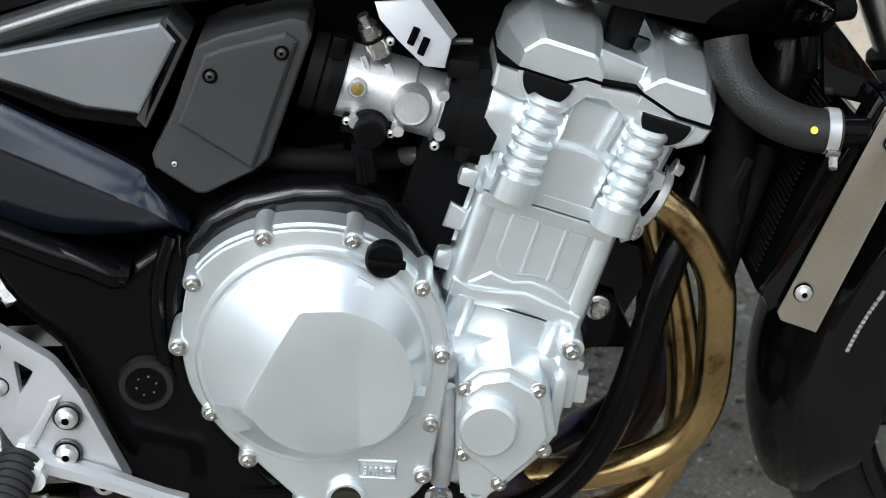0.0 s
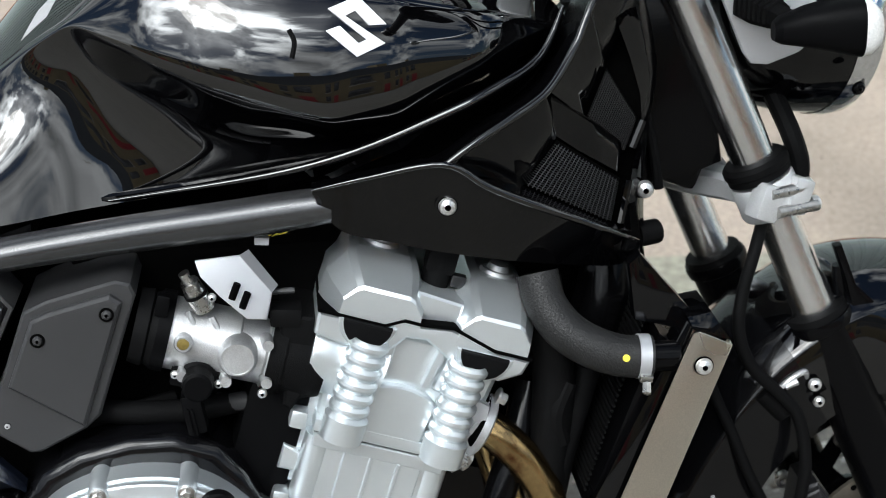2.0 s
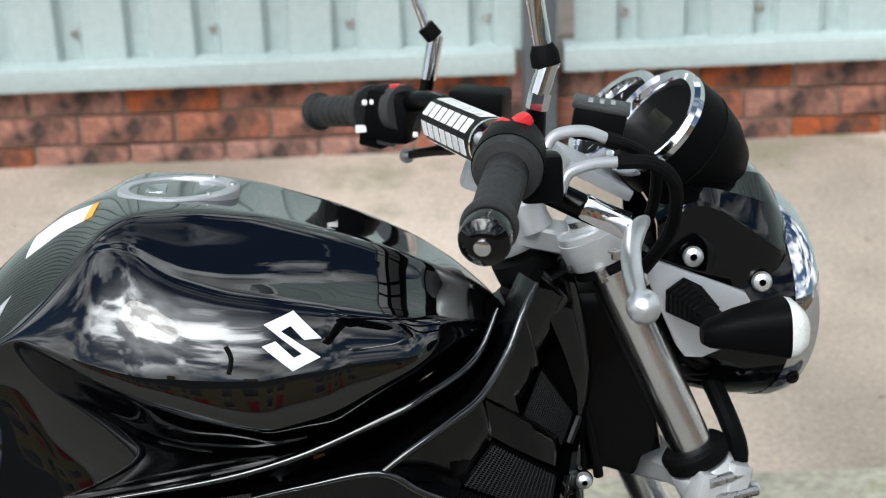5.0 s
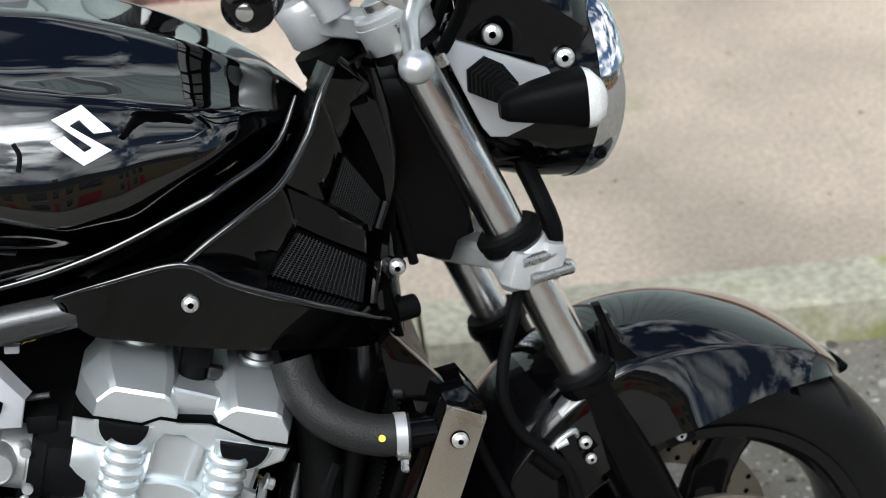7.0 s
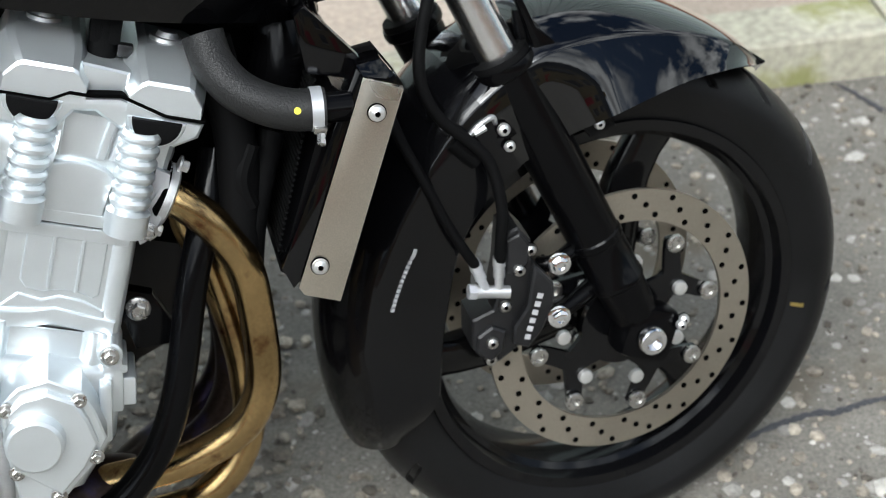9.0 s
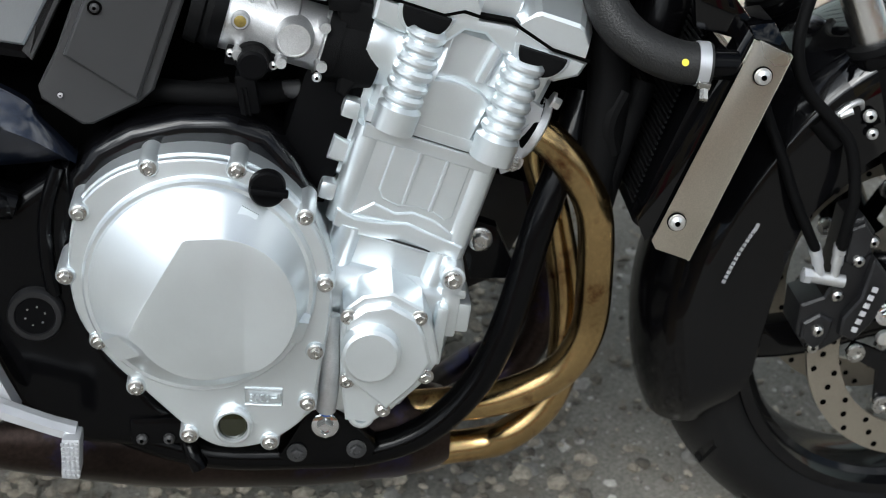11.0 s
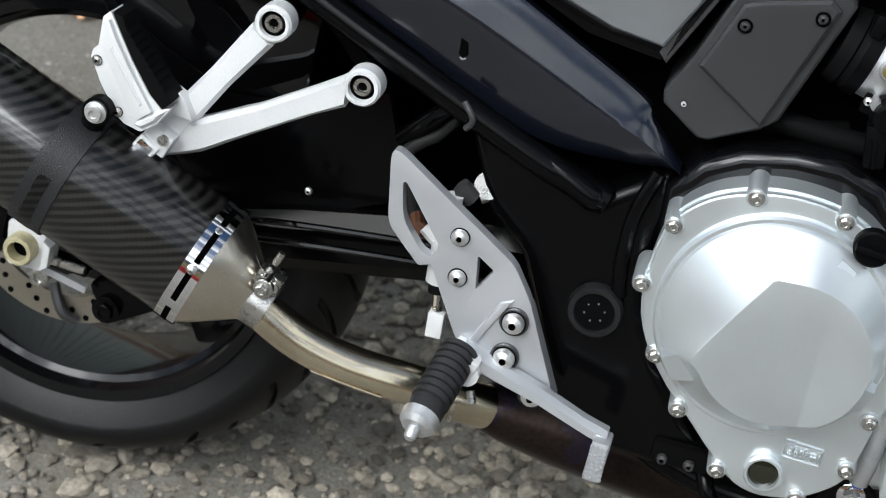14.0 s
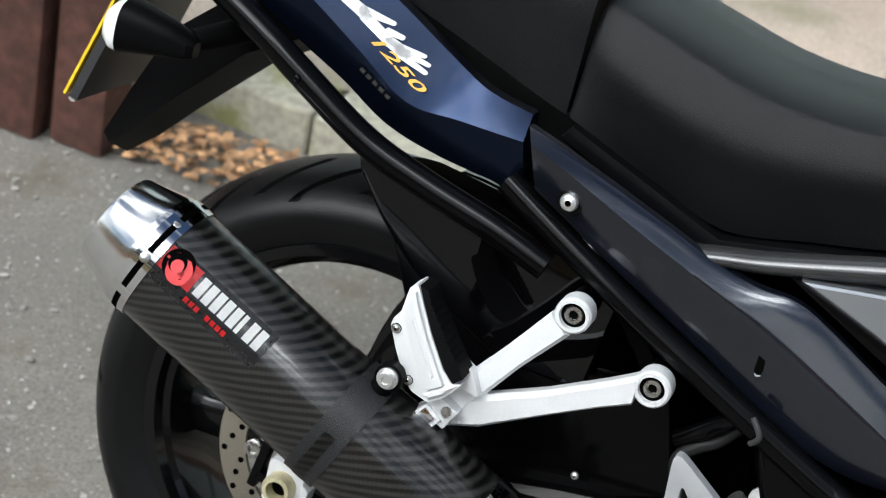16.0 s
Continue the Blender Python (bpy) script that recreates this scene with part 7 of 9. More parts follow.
def guard(a0, a1, n, grow=0.0):
    rad_ = ((50, 0.312), (57, 0.322), (66, 0.333), (78, 0.345), (92, 0.362), (106, 0.368), (122, 0.356), (140, 0.338), (160, 0.328), (180, 0.322), (192, 0.320), (199, 0.318))
    wid = ((50, 0.012), (54, 0.034), (60, 0.056), (68, 0.070), (78, 0.077), (92, 0.080), (106, 0.081), (122, 0.080), (140, 0.078), (160, 0.078), (180, 0.076), (192, 0.072), (199, 0.055))
    low = ((50, 0.307), (56, 0.303), (62, 0.298), (68, 0.290), (78, 0.275), (86, 0.262), (94, 0.253), (104, 0.248), (122, 0.246), (140, 0.236), (160, 0.218), (180, 0.216), (192, 0.230), (199, 0.275))
    fold = ((50, 0.310), (57, 0.318), (64, 0.325), (74, 0.329), (84, 0.332), (95, 0.338), (104, 0.342), (114, 0.336), (126, 0.324), (140, 0.308), (160, 0.298), (180, 0.292), (192, 0.290), (199, 0.292))
    outer = []
    for k in range(n + 1):
        a = a0 + (a1 - a0) * k / n
        r, w, l, c = (eased(q, a) for q in (rad_, wid, low, fold))
        r, w, c = r + grow, w + grow, c + grow
        ca, sa = math.cos(radians(a)), math.sin(radians(a))
        splay = min(1.0, max(0.0, (106 - a) / 12))
        half = [(-w * (1.02 + 0.34 * splay), l + 0.012 * splay), (-w * (1.035 + 0.17 * splay), 0.5 * (l + c)), (-w * 1.007, c - 0.003), (-w * 0.985, c), (-w * 0.93, c + 0.12 * (r - c)), (-w * 0.78, c + 0.46 * (r - c)), (-w * 0.52, c + 0.80 * (r - c)), (-w * 0.25, r - 0.001), (0, r)]
        prof = half + [(-y, q) for y, q in half[-2::-1]]
        inner = [(y * 0.95, rr - 0.003) for y, rr in prof[::-1]]
        outer.append([Vector((ca * rr, y, sa * rr)) for y, rr in prof + inner])
    b = skin(outer)
    b.transform(FW)
    return b


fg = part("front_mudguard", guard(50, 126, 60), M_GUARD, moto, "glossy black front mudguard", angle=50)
fe = part("guard_extension", guard(118, 199, 44, 0.0015), M_RIM, fg, "glossy black mudguard extension", angle=30)
part("guard_stay", prism([(1.382, 0.692), (1.390, 0.693), (1.406, 0.650), (1.433, 0.624), (1.482, 0.535), (1.454, 0.526), (1.426, 0.570), (1.406, 0.612), (1.395, 0.656)], -0.078, -0.066, 0.003), M_SATIN, fg, "black mudguard stay")
for p in ((1.434, -0.078, 0.573), (1.464, -0.078, 0.540)):
    part("stay_screw", cap_bolt(p, 0.006, 0.005), M_BOLT, fg)
for i in range(13):
    a = radians(148.0 + i * 1.12)
    m = part("guard_mark", block((0.279 * math.cos(a), -0.0828, 0.279 * math.sin(a)), (0.0038, 0.0012, 0.0042 if i else 0.009), 0.0, (0, 20, 0)), M_GREYPRINT, fe)
    m.data.transform(FW)

# -- front brake --
cal = part("brake_caliper", merge(
    prism([(1.3532, 0.446), (1.3668, 0.451), (1.3793, 0.4346), (1.3785, 0.4126), (1.393, 0.3885), (1.394, 0.3665), (1.380, 0.3380), (1.362, 0.3190), (1.3361, 0.3023), (1.3218, 0.3024), (1.3082, 0.3224), (1.3103, 0.3551), (1.3335, 0.3635), (1.3399, 0.3781), (1.346, 0.400)], -0.100, -0.045, 0.006, 3),
    prism([(1.352, 0.440), (1.3668, 0.446), (1.376, 0.432), (1.374, 0.412), (1.362, 0.398), (1.350, 0.404)], -0.106, -0.095, 0.005, 3),
    prism([(1.313, 0.338), (1.330, 0.348), (1.345, 0.340), (1.340, 0.318), (1.326, 0.306), (1.312, 0.320)], -0.107, -0.095, 0.006, 3)), M_CASE, moto, "dark grey four-piston brake caliper", angle=30)
part("caliper_bridge", prism([(1.3785, 0.4115), (1.3975, 0.3870), (1.3971, 0.3660), (1.383, 0.3370), (1.366, 0.3180), (1.350, 0.3250), (1.352, 0.345), (1.368, 0.366)], -0.1115, -0.09, 0.006, 3), M_CASE, cal, angle=30)
for i in range(6):
    f = i / 5
    part("caliper_mark", block((1.3815 - 0.0165 * f, -0.1120, 0.3765 - 0.0440 * f), (0.0060, 0.001, 0.0055), 0, (0, 20, 0)), M_GREYPRINT, cal)
for p in ((1.3775, -0.099, 0.424), (1.363, -0.105, 0.4063), (1.3466, -0.099, 0.3656), (1.3283, -0.106, 0.330), (1.3263, -0.100, 0.3082)):
    part("caliper_screw", cap_bolt(p, 0.0068, 0.006), M_ZINC, cal)
for p, q in (((1.4103, -0.078, 0.3969), (1.452, -0.055, 0.408)), ((1.4061, -0.078, 0.3365), (1.456, -0.055, 0.352))):
    part("mount_arm", tube([(p[0] - 0.02, p[1] + 0.006, p[2] - 0.003), p, q], [0.009, 0.0085, 0.012], 14, 4), M_SATIN, cal)
    part("mount_bolt", hex_bolt((p[0], p[1] - 0.007, p[2]), 0.0085, 0.010), M_CHROME, cal)
ban = part("banjo_union", tube([(1.315, -0.101, 0.3882), (1.352, -0.101, 0.3816)], 0.0068, 16, 1), M_CAST, cal, "bright banjo union")
part("banjo_bolt", lathe([(0, 0.0085), (0.008, 0.0085), (0.009, 0.006), (0.009, 0)], (1.317, -0.101, 0.3880), (-1, 0, 0.17), 6), M_ALU, ban)
l1 = part("brake_line", tube([(1.318, -0.060, 0.730), (1.298, -0.097, 0.701), (1.283, -0.107, 0.656), (1.280, -0.112, 0.621), (1.293, -0.112, 0.586), (1.318, -0.112, 0.559), (1.340, -0.112, 0.531), (1.349, -0.113, 0.4836), (1.3465, -0.111, 0.4504), (1.3438, -0.102, 0.4150)], 0.0062, 12), M_RUBBER, moto, "black braided brake line")
part("line_end", lathe([(0, 0.0066), (0.010, 0.0070), (0.011, 0.0058), (0.016, 0.0064), (0.022, 0.0064), (0.023, 0.0048), (0.038, 0.0048)], (1.3440, -0.1025, 0.4230), (-0.07, 0.03, -1), 16), M_CAST, l1, "silver hose end")
l2 = part("brake_line", tube([(1.242, -0.097, 0.611), (1.256, -0.104, 0.564), (1.2748, -0.112, 0.5164), (1.2896, -0.112, 0.4779), (1.3094, -0.110, 0.4359), (1.3205, -0.102, 0.4155)], 0.0056, 12), M_RUBBER, moto, "black braided brake line")
part("line_end", lathe([(0, 0.0062), (0.010, 0.0068), (0.011, 0.0056), (0.016, 0.0062), (0.022, 0.0062), (0.023, 0.0048), (0.038, 0.0048)], (1.3170, -0.103, 0.4230), (0.30, 0.03, -1), 16), M_ALU, l2)
part("line_guide", tube([(1.308, -0.095, 0.553), (1.332, -0.095, 0.528)], 0.011, 12, 1), M_RUBBER, l1)
part("guide_clip", merge(tube([(1.322, -0.098, 0.552), (1.335, -0.10, 0.565), (1.350, -0.095, 0.570), (1.354, -0.09, 0.562)], 0.0032, 8), tube([(1.330, -0.10, 0.558), (1.342, -0.10, 0.563)], 0.0042, 8, 1)), M_CAST, l1, "pale wire clip")
part("sensor_screw", cap_bolt((1.361, -0.095, 0.556), 0.007, 0.006), M_BOLT, fork)
part("sensor_screw", cap_bolt((1.366, -0.094, 0.537), 0.006, 0.005), M_BOLT, fork)
part("guard_arm", tube([(1.355, -0.09, 0.555), (1.38, -0.075, 0.545)], 0.009, 10, 1), M_SATIN, fork)

# -- headlamp --
HC, HD = Vector((1.384, 0.040, 0.905)), Vector((0.965, 0.255, -0.06)).normalized()
lamp = part("headlamp", lathe([(-0.140, 0.0000), (-0.138, 0.0364), (-0.12, 0.0637), (-0.085, 0.0874), (-0.045, 0.1001), (-0.006, 0.1051), (0.0, 0.1051), (0.0, 0.0910)], HC, HD, 56), M_GLOSS, moto, "glossy black headlamp shell with chrome rim", angle=40)
part("lamp_rim", lathe([(-0.004, 0.1060), (0.006, 0.1078), (0.020, 0.1065), (0.026, 0.1019), (0.024, 0.0955), (0.012, 0.0928)], HC, HD, 56, cap=False), M_CHROME, lamp, "chrome headlamp rim")
part("lamp_lens", lathe([(0.012, 0.0951), (0.030, 0.0819), (0.042, 0.0546), (0.047, 0.0182), (0.0475, 0)], HC, HD, 48), M_LENS, lamp, "clear headlamp lens")
for p in ((1.303, -0.0845, 0.977), (1.374, -0.0640, 0.942)):
    part("lamp_screw", cap_bolt(p, 0.0100, 0.008, (-0.15, -1, 0.1)), M_BOLT, lamp, "domed stainless screw")
part("lamp_screw", cap_bolt((1.400, -0.078, 0.848), 0.006, 0.004, (0.2, -1, -0.2)), M_SATIN, lamp)
# cowl between the headlamp and the clocks
def cowl_mesh():
    """A curved hood over the lamp: each ring runs from one lower edge over a shoulder crease to the other."""
    rings = []
    for x, zl, zc, zt, w in ((1.270, 0.955, 1.010, 1.030, 0.088), (1.290, 0.950, 1.022, 1.040, 0.094), (1.318, 0.944, 1.026, 1.046, 0.098), (1.355, 0.936, 1.003, 1.045, 0.100), (1.385, 0.930, 0.980, 1.040, 0.098), (1.400, 0.926, 0.968, 1.026, 0.092), (1.412, 0.924, 0.960, 1.004, 0.084)):
        half = [(-w * 0.93, zl), (-w * 0.99, (zl + zc) / 2), (-w, zc - 0.003), (-w * 0.98, zc + 0.001), (-w * 0.80, zc * 0.45 + zt * 0.55), (-w * 0.45, zt - 0.004), (0, zt)]
        full = half + [(-y, z) for y, z in half[-2::-1]]
        c = 0.014 + (x - 1.301) * 0.29
        rings.append([Vector((x, c + y, z)) for y, z in full] + [Vector((x, c + y * 0.95, z - 0.004)) for y, z in full[::-1]])
    cols = [smooth_line([r[k] for r in rings], 4) for k in range(len(rings[0]))]
    return skin([[c[i] for c in cols] for i in range(len(cols[0]))])


cowl = part("lamp_cowl", cowl_mesh(), M_GLOSS, lamp, "glossy black lamp cowl", angle=22)
part("lamp_bracket", prism([(1.252, 0.977), (1.262, 0.978), (1.352, 0.939), (1.357, 0.930), (1.349, 0.897), (1.338, 0.888), (1.309, 0.878), (1.293, 0.880), (1.286, 0.890), (1.268, 0.935)], -0.088, -0.080, 0.002), M_ALU, moto, "flat aluminium headlamp bracket")


def ind_ring(c, ry, rz, sq=3.0, n=24):
    out = []
    for k in range(n):
        a = 2 * math.pi * k / n
        x, y = math.cos(a), math.sin(a)
        f = (abs(x) ** sq + abs(y) ** sq) ** (-1 / sq)
        out.append(Vector(c) + Vector((0, x * f * ry, y * f * rz)))
    return out


def indicator(cx, cy, cz, d, parent, name):
    """A wedge-shaped winker; d is +1 pointing its lens forward, -1 backward."""
    body = skin([ind_ring((cx + d * s, cy + dy, cz + dz), ry, rz) for s, dy, dz, ry, rz in ((0.0, 0, 0.0, 0.008, 0.008), (0.006, 0, 0.001, 0.014, 0.012), (0.03, 0, 0.003, 0.020, 0.018), (0.058, 0, 0.003, 0.025, 0.024), (0.076, 0, 0.002, 0.027, 0.0275))])
    w = part(name, body, M_PLASTIC, parent, "black wedge-shaped indicator with clear lens", angle=30)
    part("indicator_lens", skin([ind_ring((cx + d * s, cy, cz + dz), ry, rz) for s, dz, ry, rz in ((0.076, 0.002, 0.0268, 0.0272), (0.084, 0.001, 0.0255, 0.0255), (0.093, 0.0, 0.019, 0.0175), (0.097, 0.0, 0.010, 0.009))]), M_LENS, w, "clear ribbed lens")
    return w


fi = indicator(1.290, -0.170, 0.926, 1, moto, "front_indicator")
prof = []
for k in range(7):
    prof += [(k * 0.0075, 0.021 - k * 0.0011), (k * 0.0075 + 0.004, 0.021 - k * 0.0011), (k * 0.0075 + 0.0045, 0.0185 - k * 0.0011), (k * 0.0075 + 0.007, 0.0185 - k * 0.0011)]
part("ribbed_stem", lathe(prof + [(0.075, 0.012)], (1.292, -0.088, 0.938), (0.24, -1, -0.10), 6), M_RUBBER, fi, "ribbed rubber stem", angle=20)

# -- clocks --
def clock(c, r, name, dark):
    n = Vector((-0.70, -0.27, 0.66)).normalized() if dark else Vector((-0.70, -0.16, 0.69)).normalized()
    g = part(name, lathe([(-0.100, 0.0), (-0.098, 0.026), (-0.084, 0.044), (-0.058, 0.056), (-0.030, 0.061), (-0.0295, 0.0600), (-0.026, 0.0600), (-0.0255, 0.0612), (0.004, 0.0605)], c, n, 44), M_PLASTIC, moto, "black cup clock with polished bezel", angle=40)
    part("bezel", lathe([(0.002, 0.0605), (0.010, 0.0600), (0.014, 0.056), (0.012, 0.050), (0.003, 0.0455), (0.001, 0.0455)], c, n, 44, cap=False), M_CHROME, g, "polished bezel")
    part("dial", lathe([(0.001, 0.0458), (0.002, 0.0)], c, n, 40), M_GLASSDIAL, g)
    u = n.cross(Vector((0, 1, 0))).normalized()
    v = n.cross(u)
    if dark:
        q = Vector(c) + n * 0.003
        part("lcd", slab([q + u * a - v * b for a, b in ((-0.012, -0.022), (0.012, -0.022), (0.012, 0.022), (-0.012, 0.022))], n * 0.001), M_LCD, g, "grey-green display")
        part("dial_mark", slab([q - u * 0.024 + v * a + u * b for a, b in ((-0.02, 0), (0.02, 0), (0.02, 0.005), (-0.02, 0.005))], n * 0.0008), M_GREYPRINT, g)
    else:
        q = Vector(c) + n * 0.003
        for k in range(11):
            a = radians(-130 + 26 * k)
            d = u * math.cos(a) + v * math.sin(a)
            part("tick", tube([q + d * 0.034, q + d * 0.041], 0.0012, 6, 1), M_WHITE, g)
        part("needle", tube([q, q + (u * 0.3 + v * 0.9) * 0.036], 0.0016, 6, 1), M_RED, g, "red needle")
    return g


clock((1.290, -0.002, 1.087), 0.055, "speed_clock", True)
clock((1.270, 0.108, 1.074), 0.055, "rev_clock", False)
part("clock_stay", block((1.225, 0.02, 1.045), (0.07, 0.12, 0.012), 0.003, (0, 30, 0)), M_ALU, moto, "aluminium clock stay")

# -- handlebar --
bar = part("handlebar", tube([(1.074, -0.405, 1.085), (1.092, -0.345, 1.098), (1.110, -0.270, 1.113), (1.124, -0.205, 1.118), (1.140, -0.13, 1.085), (1.150, -0.07, 1.055), (1.146, 0.03, 1.046), (1.128, 0.12, 1.055), (1.098, 0.19, 1.090), (1.062, 0.26, 1.084), (1.015, 0.34, 1.066), (0.968, 0.415, 1.056)], 0.0112, 16), M_SATIN, moto, "black tapered handlebar with cross brace")
part("cross_brace", tube([(1.126, -0.150, 1.100), (1.085, 0.170, 1.088)], 0.007, 12, 1), M_ALU, bar)
pad_a, pad_b = Vector((1.119, -0.098, 1.098)), Vector((1.090, 0.105, 1.088))
pad = part("brace_pad", tube([pad_a, pad_b], 0.0235, 28, 1), M_PLASTIC, bar, "black brace pad with white print")
pd = (pad_b - pad_a).normalized()
for row, a0 in enumerate((25, 75, 125, -25, 175)):
    for i in range(7):
        d, u, w = pd, Vector((-0.75, 0, 0.66)).normalized(), pd.cross(Vector((-0.75, 0, 0.66)).normalized())
        a = radians(a0 - 75)
        n1 = u * math.cos(a) + w * math.sin(a)
        t1 = d.cross(n1)
        c = pad_b - pd * (0.020 + i * 0.0262) + n1 * 0.0233
        part("pad_bar", slab([c + d * p + t1 * q for p, q in ((-0.010, -0.0075), (0.010, -0.0075), (0.010, 0.0075), (-0.010, 0.0075))], n1 * 0.0006), M_WHITE, pad)
part("pad_end", lathe([(-0.002, 0.0238), (0.004, 0.0238)], pad_a, pd, 28), M_CHROME, pad)
for y in (-0.02, 0.09):
    part("bar_clamp", block((1.150 - y * 0.25, y, 1.040), (0.036, 0.03, 0.05), 0.006, (0, 20, 0)), M_ALU, bar, "silver bar clamp")


def grip(p0, p1, name, side):
    a, b = Vector(p0), Vector(p1)
    d = b - a
    L = d.length
    prof = [(0, 0.0), (0, 0.0205), (0.003, 0.0225), (0.008, 0.0225), (0.010, 0.0185)]
    k = 0.016
    while k < L - 0.02:
        prof += [(k, 0.0172), (k + 0.004, 0.0180), (k + 0.010, 0.0180), (k + 0.012, 0.0172)]
        k += 0.014
    prof += [(L - 0.016, 0.0185), (L - 0.014, 0.027), (L - 0.006, 0.029), (L, 0.0285), (L, 0)]
    return part(name, lathe(prof, a, d, 32), M_GRIP, bar, "worn black ribbed rubber grip", angle=50)


g1 = grip((1.079, -0.388, 1.0885), (1.110, -0.272, 1.1125), "right_grip", 1)
gd = Vector((-0.26, -0.94, -0.20)).normalized()
part("bar_end", lathe([(0, 0.019), (0.018, 0.0205), (0.022, 0.0195), (0.027, 0.013), (0.029, 0.0085), (0.029, 0.004), (0.026, 0.004)], (1.079, -0.388, 1.0885), gd, 28), M_GLOSS, g1, "black bar-end weight")
part("end_bolt", lathe([(0.020, 0.0070), (0.032, 0.0065), (0.033, 0.004)], (1.079, -0.388, 1.0885), gd, 16), M_CHROME, g1, "bright end bolt")
grip((0.966, 0.41, 1.056), (1.030, 0.305, 1.070), "left_grip", -1)
sw = part("switch_block", merge(lathe([(0, 0.030), (0.012, 0.0305), (0.030, 0.029), (0.050, 0.027)], (1.109, -0.275, 1.1115), (0.22, 0.95, 0.16), 28), block((1.138, -0.255, 1.098), (0.035, 0.03, 0.04), 0.006)), M_PLASTIC, bar, "black throttle and switch housing")
part("kill_switch", block((1.120, -0.242, 1.140), (0.030, 0.020, 0.011), 0.005, (0, -25, 15)), M_RED, sw, "red kill switch")
part("kill_rocker", block((1.107, -0.240, 1.136), (0.024, 0.022, 0.011), 0.004, (0, -35, 15)), M_RED, sw)
part("left_switch", merge(block((1.050, 0.275, 1.070), (0.055, 0.05, 0.06), 0.012, (0, 10, -30)), block((1.03, 0.285, 1.044), (0.03, 0.03, 0.02), 0.003, (0, 10, -30))), M_PLASTIC, bar, "black left switch housing")
part("switch_collar", lathe([(0, 0.026), (0.014, 0.027), (0.018, 0.024)], (1.062, 0.255, 1.078), (-0.55, 0.82, -0.08), 28), M_GREYPL, bar)
for p in ((1.018, 0.268, 1.086), (1.026, 0.262, 1.087), (1.070, 0.235, 1.052)):
    part("switch_mark", block(p, (0.006, 0.006, 0.006), 0.002), M_WHITE, bar)
part("switch_rocker", block((1.040, 0.262, 1.046), (0.022, 0.008, 0.018), 0.003, (0, 10, -30)), M_GREYPL, bar)
part("left_switch_button", block((1.052, 0.262, 1.101), (0.012, 0.012, 0.008), 0.002), M_RED, bar, "small red button")
part("left_switch_key", block((1.012, 0.272, 1.056), (0.012, 0.012, 0.007), 0.001), M_WHITE, bar)
cl = part("clutch_lever", tube([(1.100, 0.20, 1.052), (1.112, 0.21, 1.040), (1.088, 0.26, 1.028), (1.066, 0.30, 1.018)], [0.007, 0.008, 0.006, 0.005], 12, 6, 0.6), M_SATIN, bar, "black clutch lever")
part("lever_ball", lathe([(-0.009, 0.002), (-0.006, 0.007), (0, 0.009), (0.006, 0.007), (0.009, 0.002)], (1.064, 0.305, 1.016), (0, 1, 0), 16), M_ALU, cl)
# throttle cable elbows
for pts, n in ((((1.150, -0.205, 1.112), (1.160, -0.200, 1.122), (1.185, -0.195, 1.123), (1.207, -0.190, 1.113)), "cable_elbow"), (((1.160, -0.215, 1.075), (1.168, -0.21, 1.090), (1.190, -0.205, 1.096), (1.216, -0.20, 1.095)), "cable_elbow")):
    part(n, tube(pts, 0.0052, 12), M_ALU, bar, "bent silver cable elbow")
part("throttle_cable", tube([(1.207, -0.190, 1.113), (1.228, -0.185, 1.104), (1.255, -0.15, 1.080), (1.262, -0.10, 1.03), (1.250, -0.06, 0.98)], 0.0056, 10), M_RUBBER, bar, "black cable")
part("throttle_cable", tube([(1.212, -0.20, 1.095), (1.242, -0.20, 1.092), (1.264, -0.19, 1.070), (1.268, -0.15, 1.020), (1.255, -0.09, 0.97)], 0.0064, 10), M_RUBBER, bar, "black cable")
part("cable_nut", lathe([(0, 0.0075), (0.012, 0.0075)], (1.204, -0.190, 1.114), (1, 0.1, -0.4), 8), M_RUBBER, bar)
part("bracket_arm", tube([(1.150, -0.21, 1.112), (1.156, -0.213, 1.093), (1.160, -0.215, 1.075)], 0.003, 8), M_ALU, bar)
mc = part("master_cylinder", tube([(1.150, -0.20, 1.075), (1.185, -0.215, 1.058), (1.215, -0.225, 1.045)], 0.0115, 14), M_SATIN, bar, "black brake master cylinder")
part("lever_perch", merge(block((1.196, -0.225, 1.054), (0.045, 0.024, 0.020), 0.004, (0, 30, -6)), lathe([(0, 0.0115), (0.010, 0.0115), (0.012, 0.009)], (1.217, -0.228, 1.040), (0.2, -0.2, 0.95), 18)), M_CHROME, mc, "polished lever perch")
part("perch_bolt", hex_bolt((1.205, -0.225, 1.024), 0.005, 0.008, (0, 0, -1)), M_ZINC, mc)
lever = part("brake_lever", tube([(1.222, -0.232, 1.044), (1.214, -0.262, 1.046), (1.202, -0.305, 1.040), (1.196, -0.350, 1.028), (1.192, -0.396, 1.023)], [0.014, 0.0130, 0.0105, 0.009, 0.0075], 14, 6, 0.55), M_POL, mc, "silver brake lever with ball end")
part("lever_ball", lathe([(-0.0135, 0.0015), (-0.0115, 0.0075), (-0.007, 0.0118), (0, 0.0138), (0.007, 0.0118), (0.0115, 0.0075), (0.0135, 0.0015)], (1.192, -0.404, 1.025), (-0.1, -1, -0.1), 24), M_POL, lever, "round ball end")
res = part("fluid_reservoir", block((1.212, -0.115, 1.115), (0.048, 0.045, 0.030), 0.005, (0, 12, -12)), M_PLASTIC, bar, "black square fluid reservoir")
part("reservoir_lid", block((1.215, -0.115, 1.131), (0.052, 0.049, 0.006), 0.002, (0, 12, -12)), M_GREYPL, res)
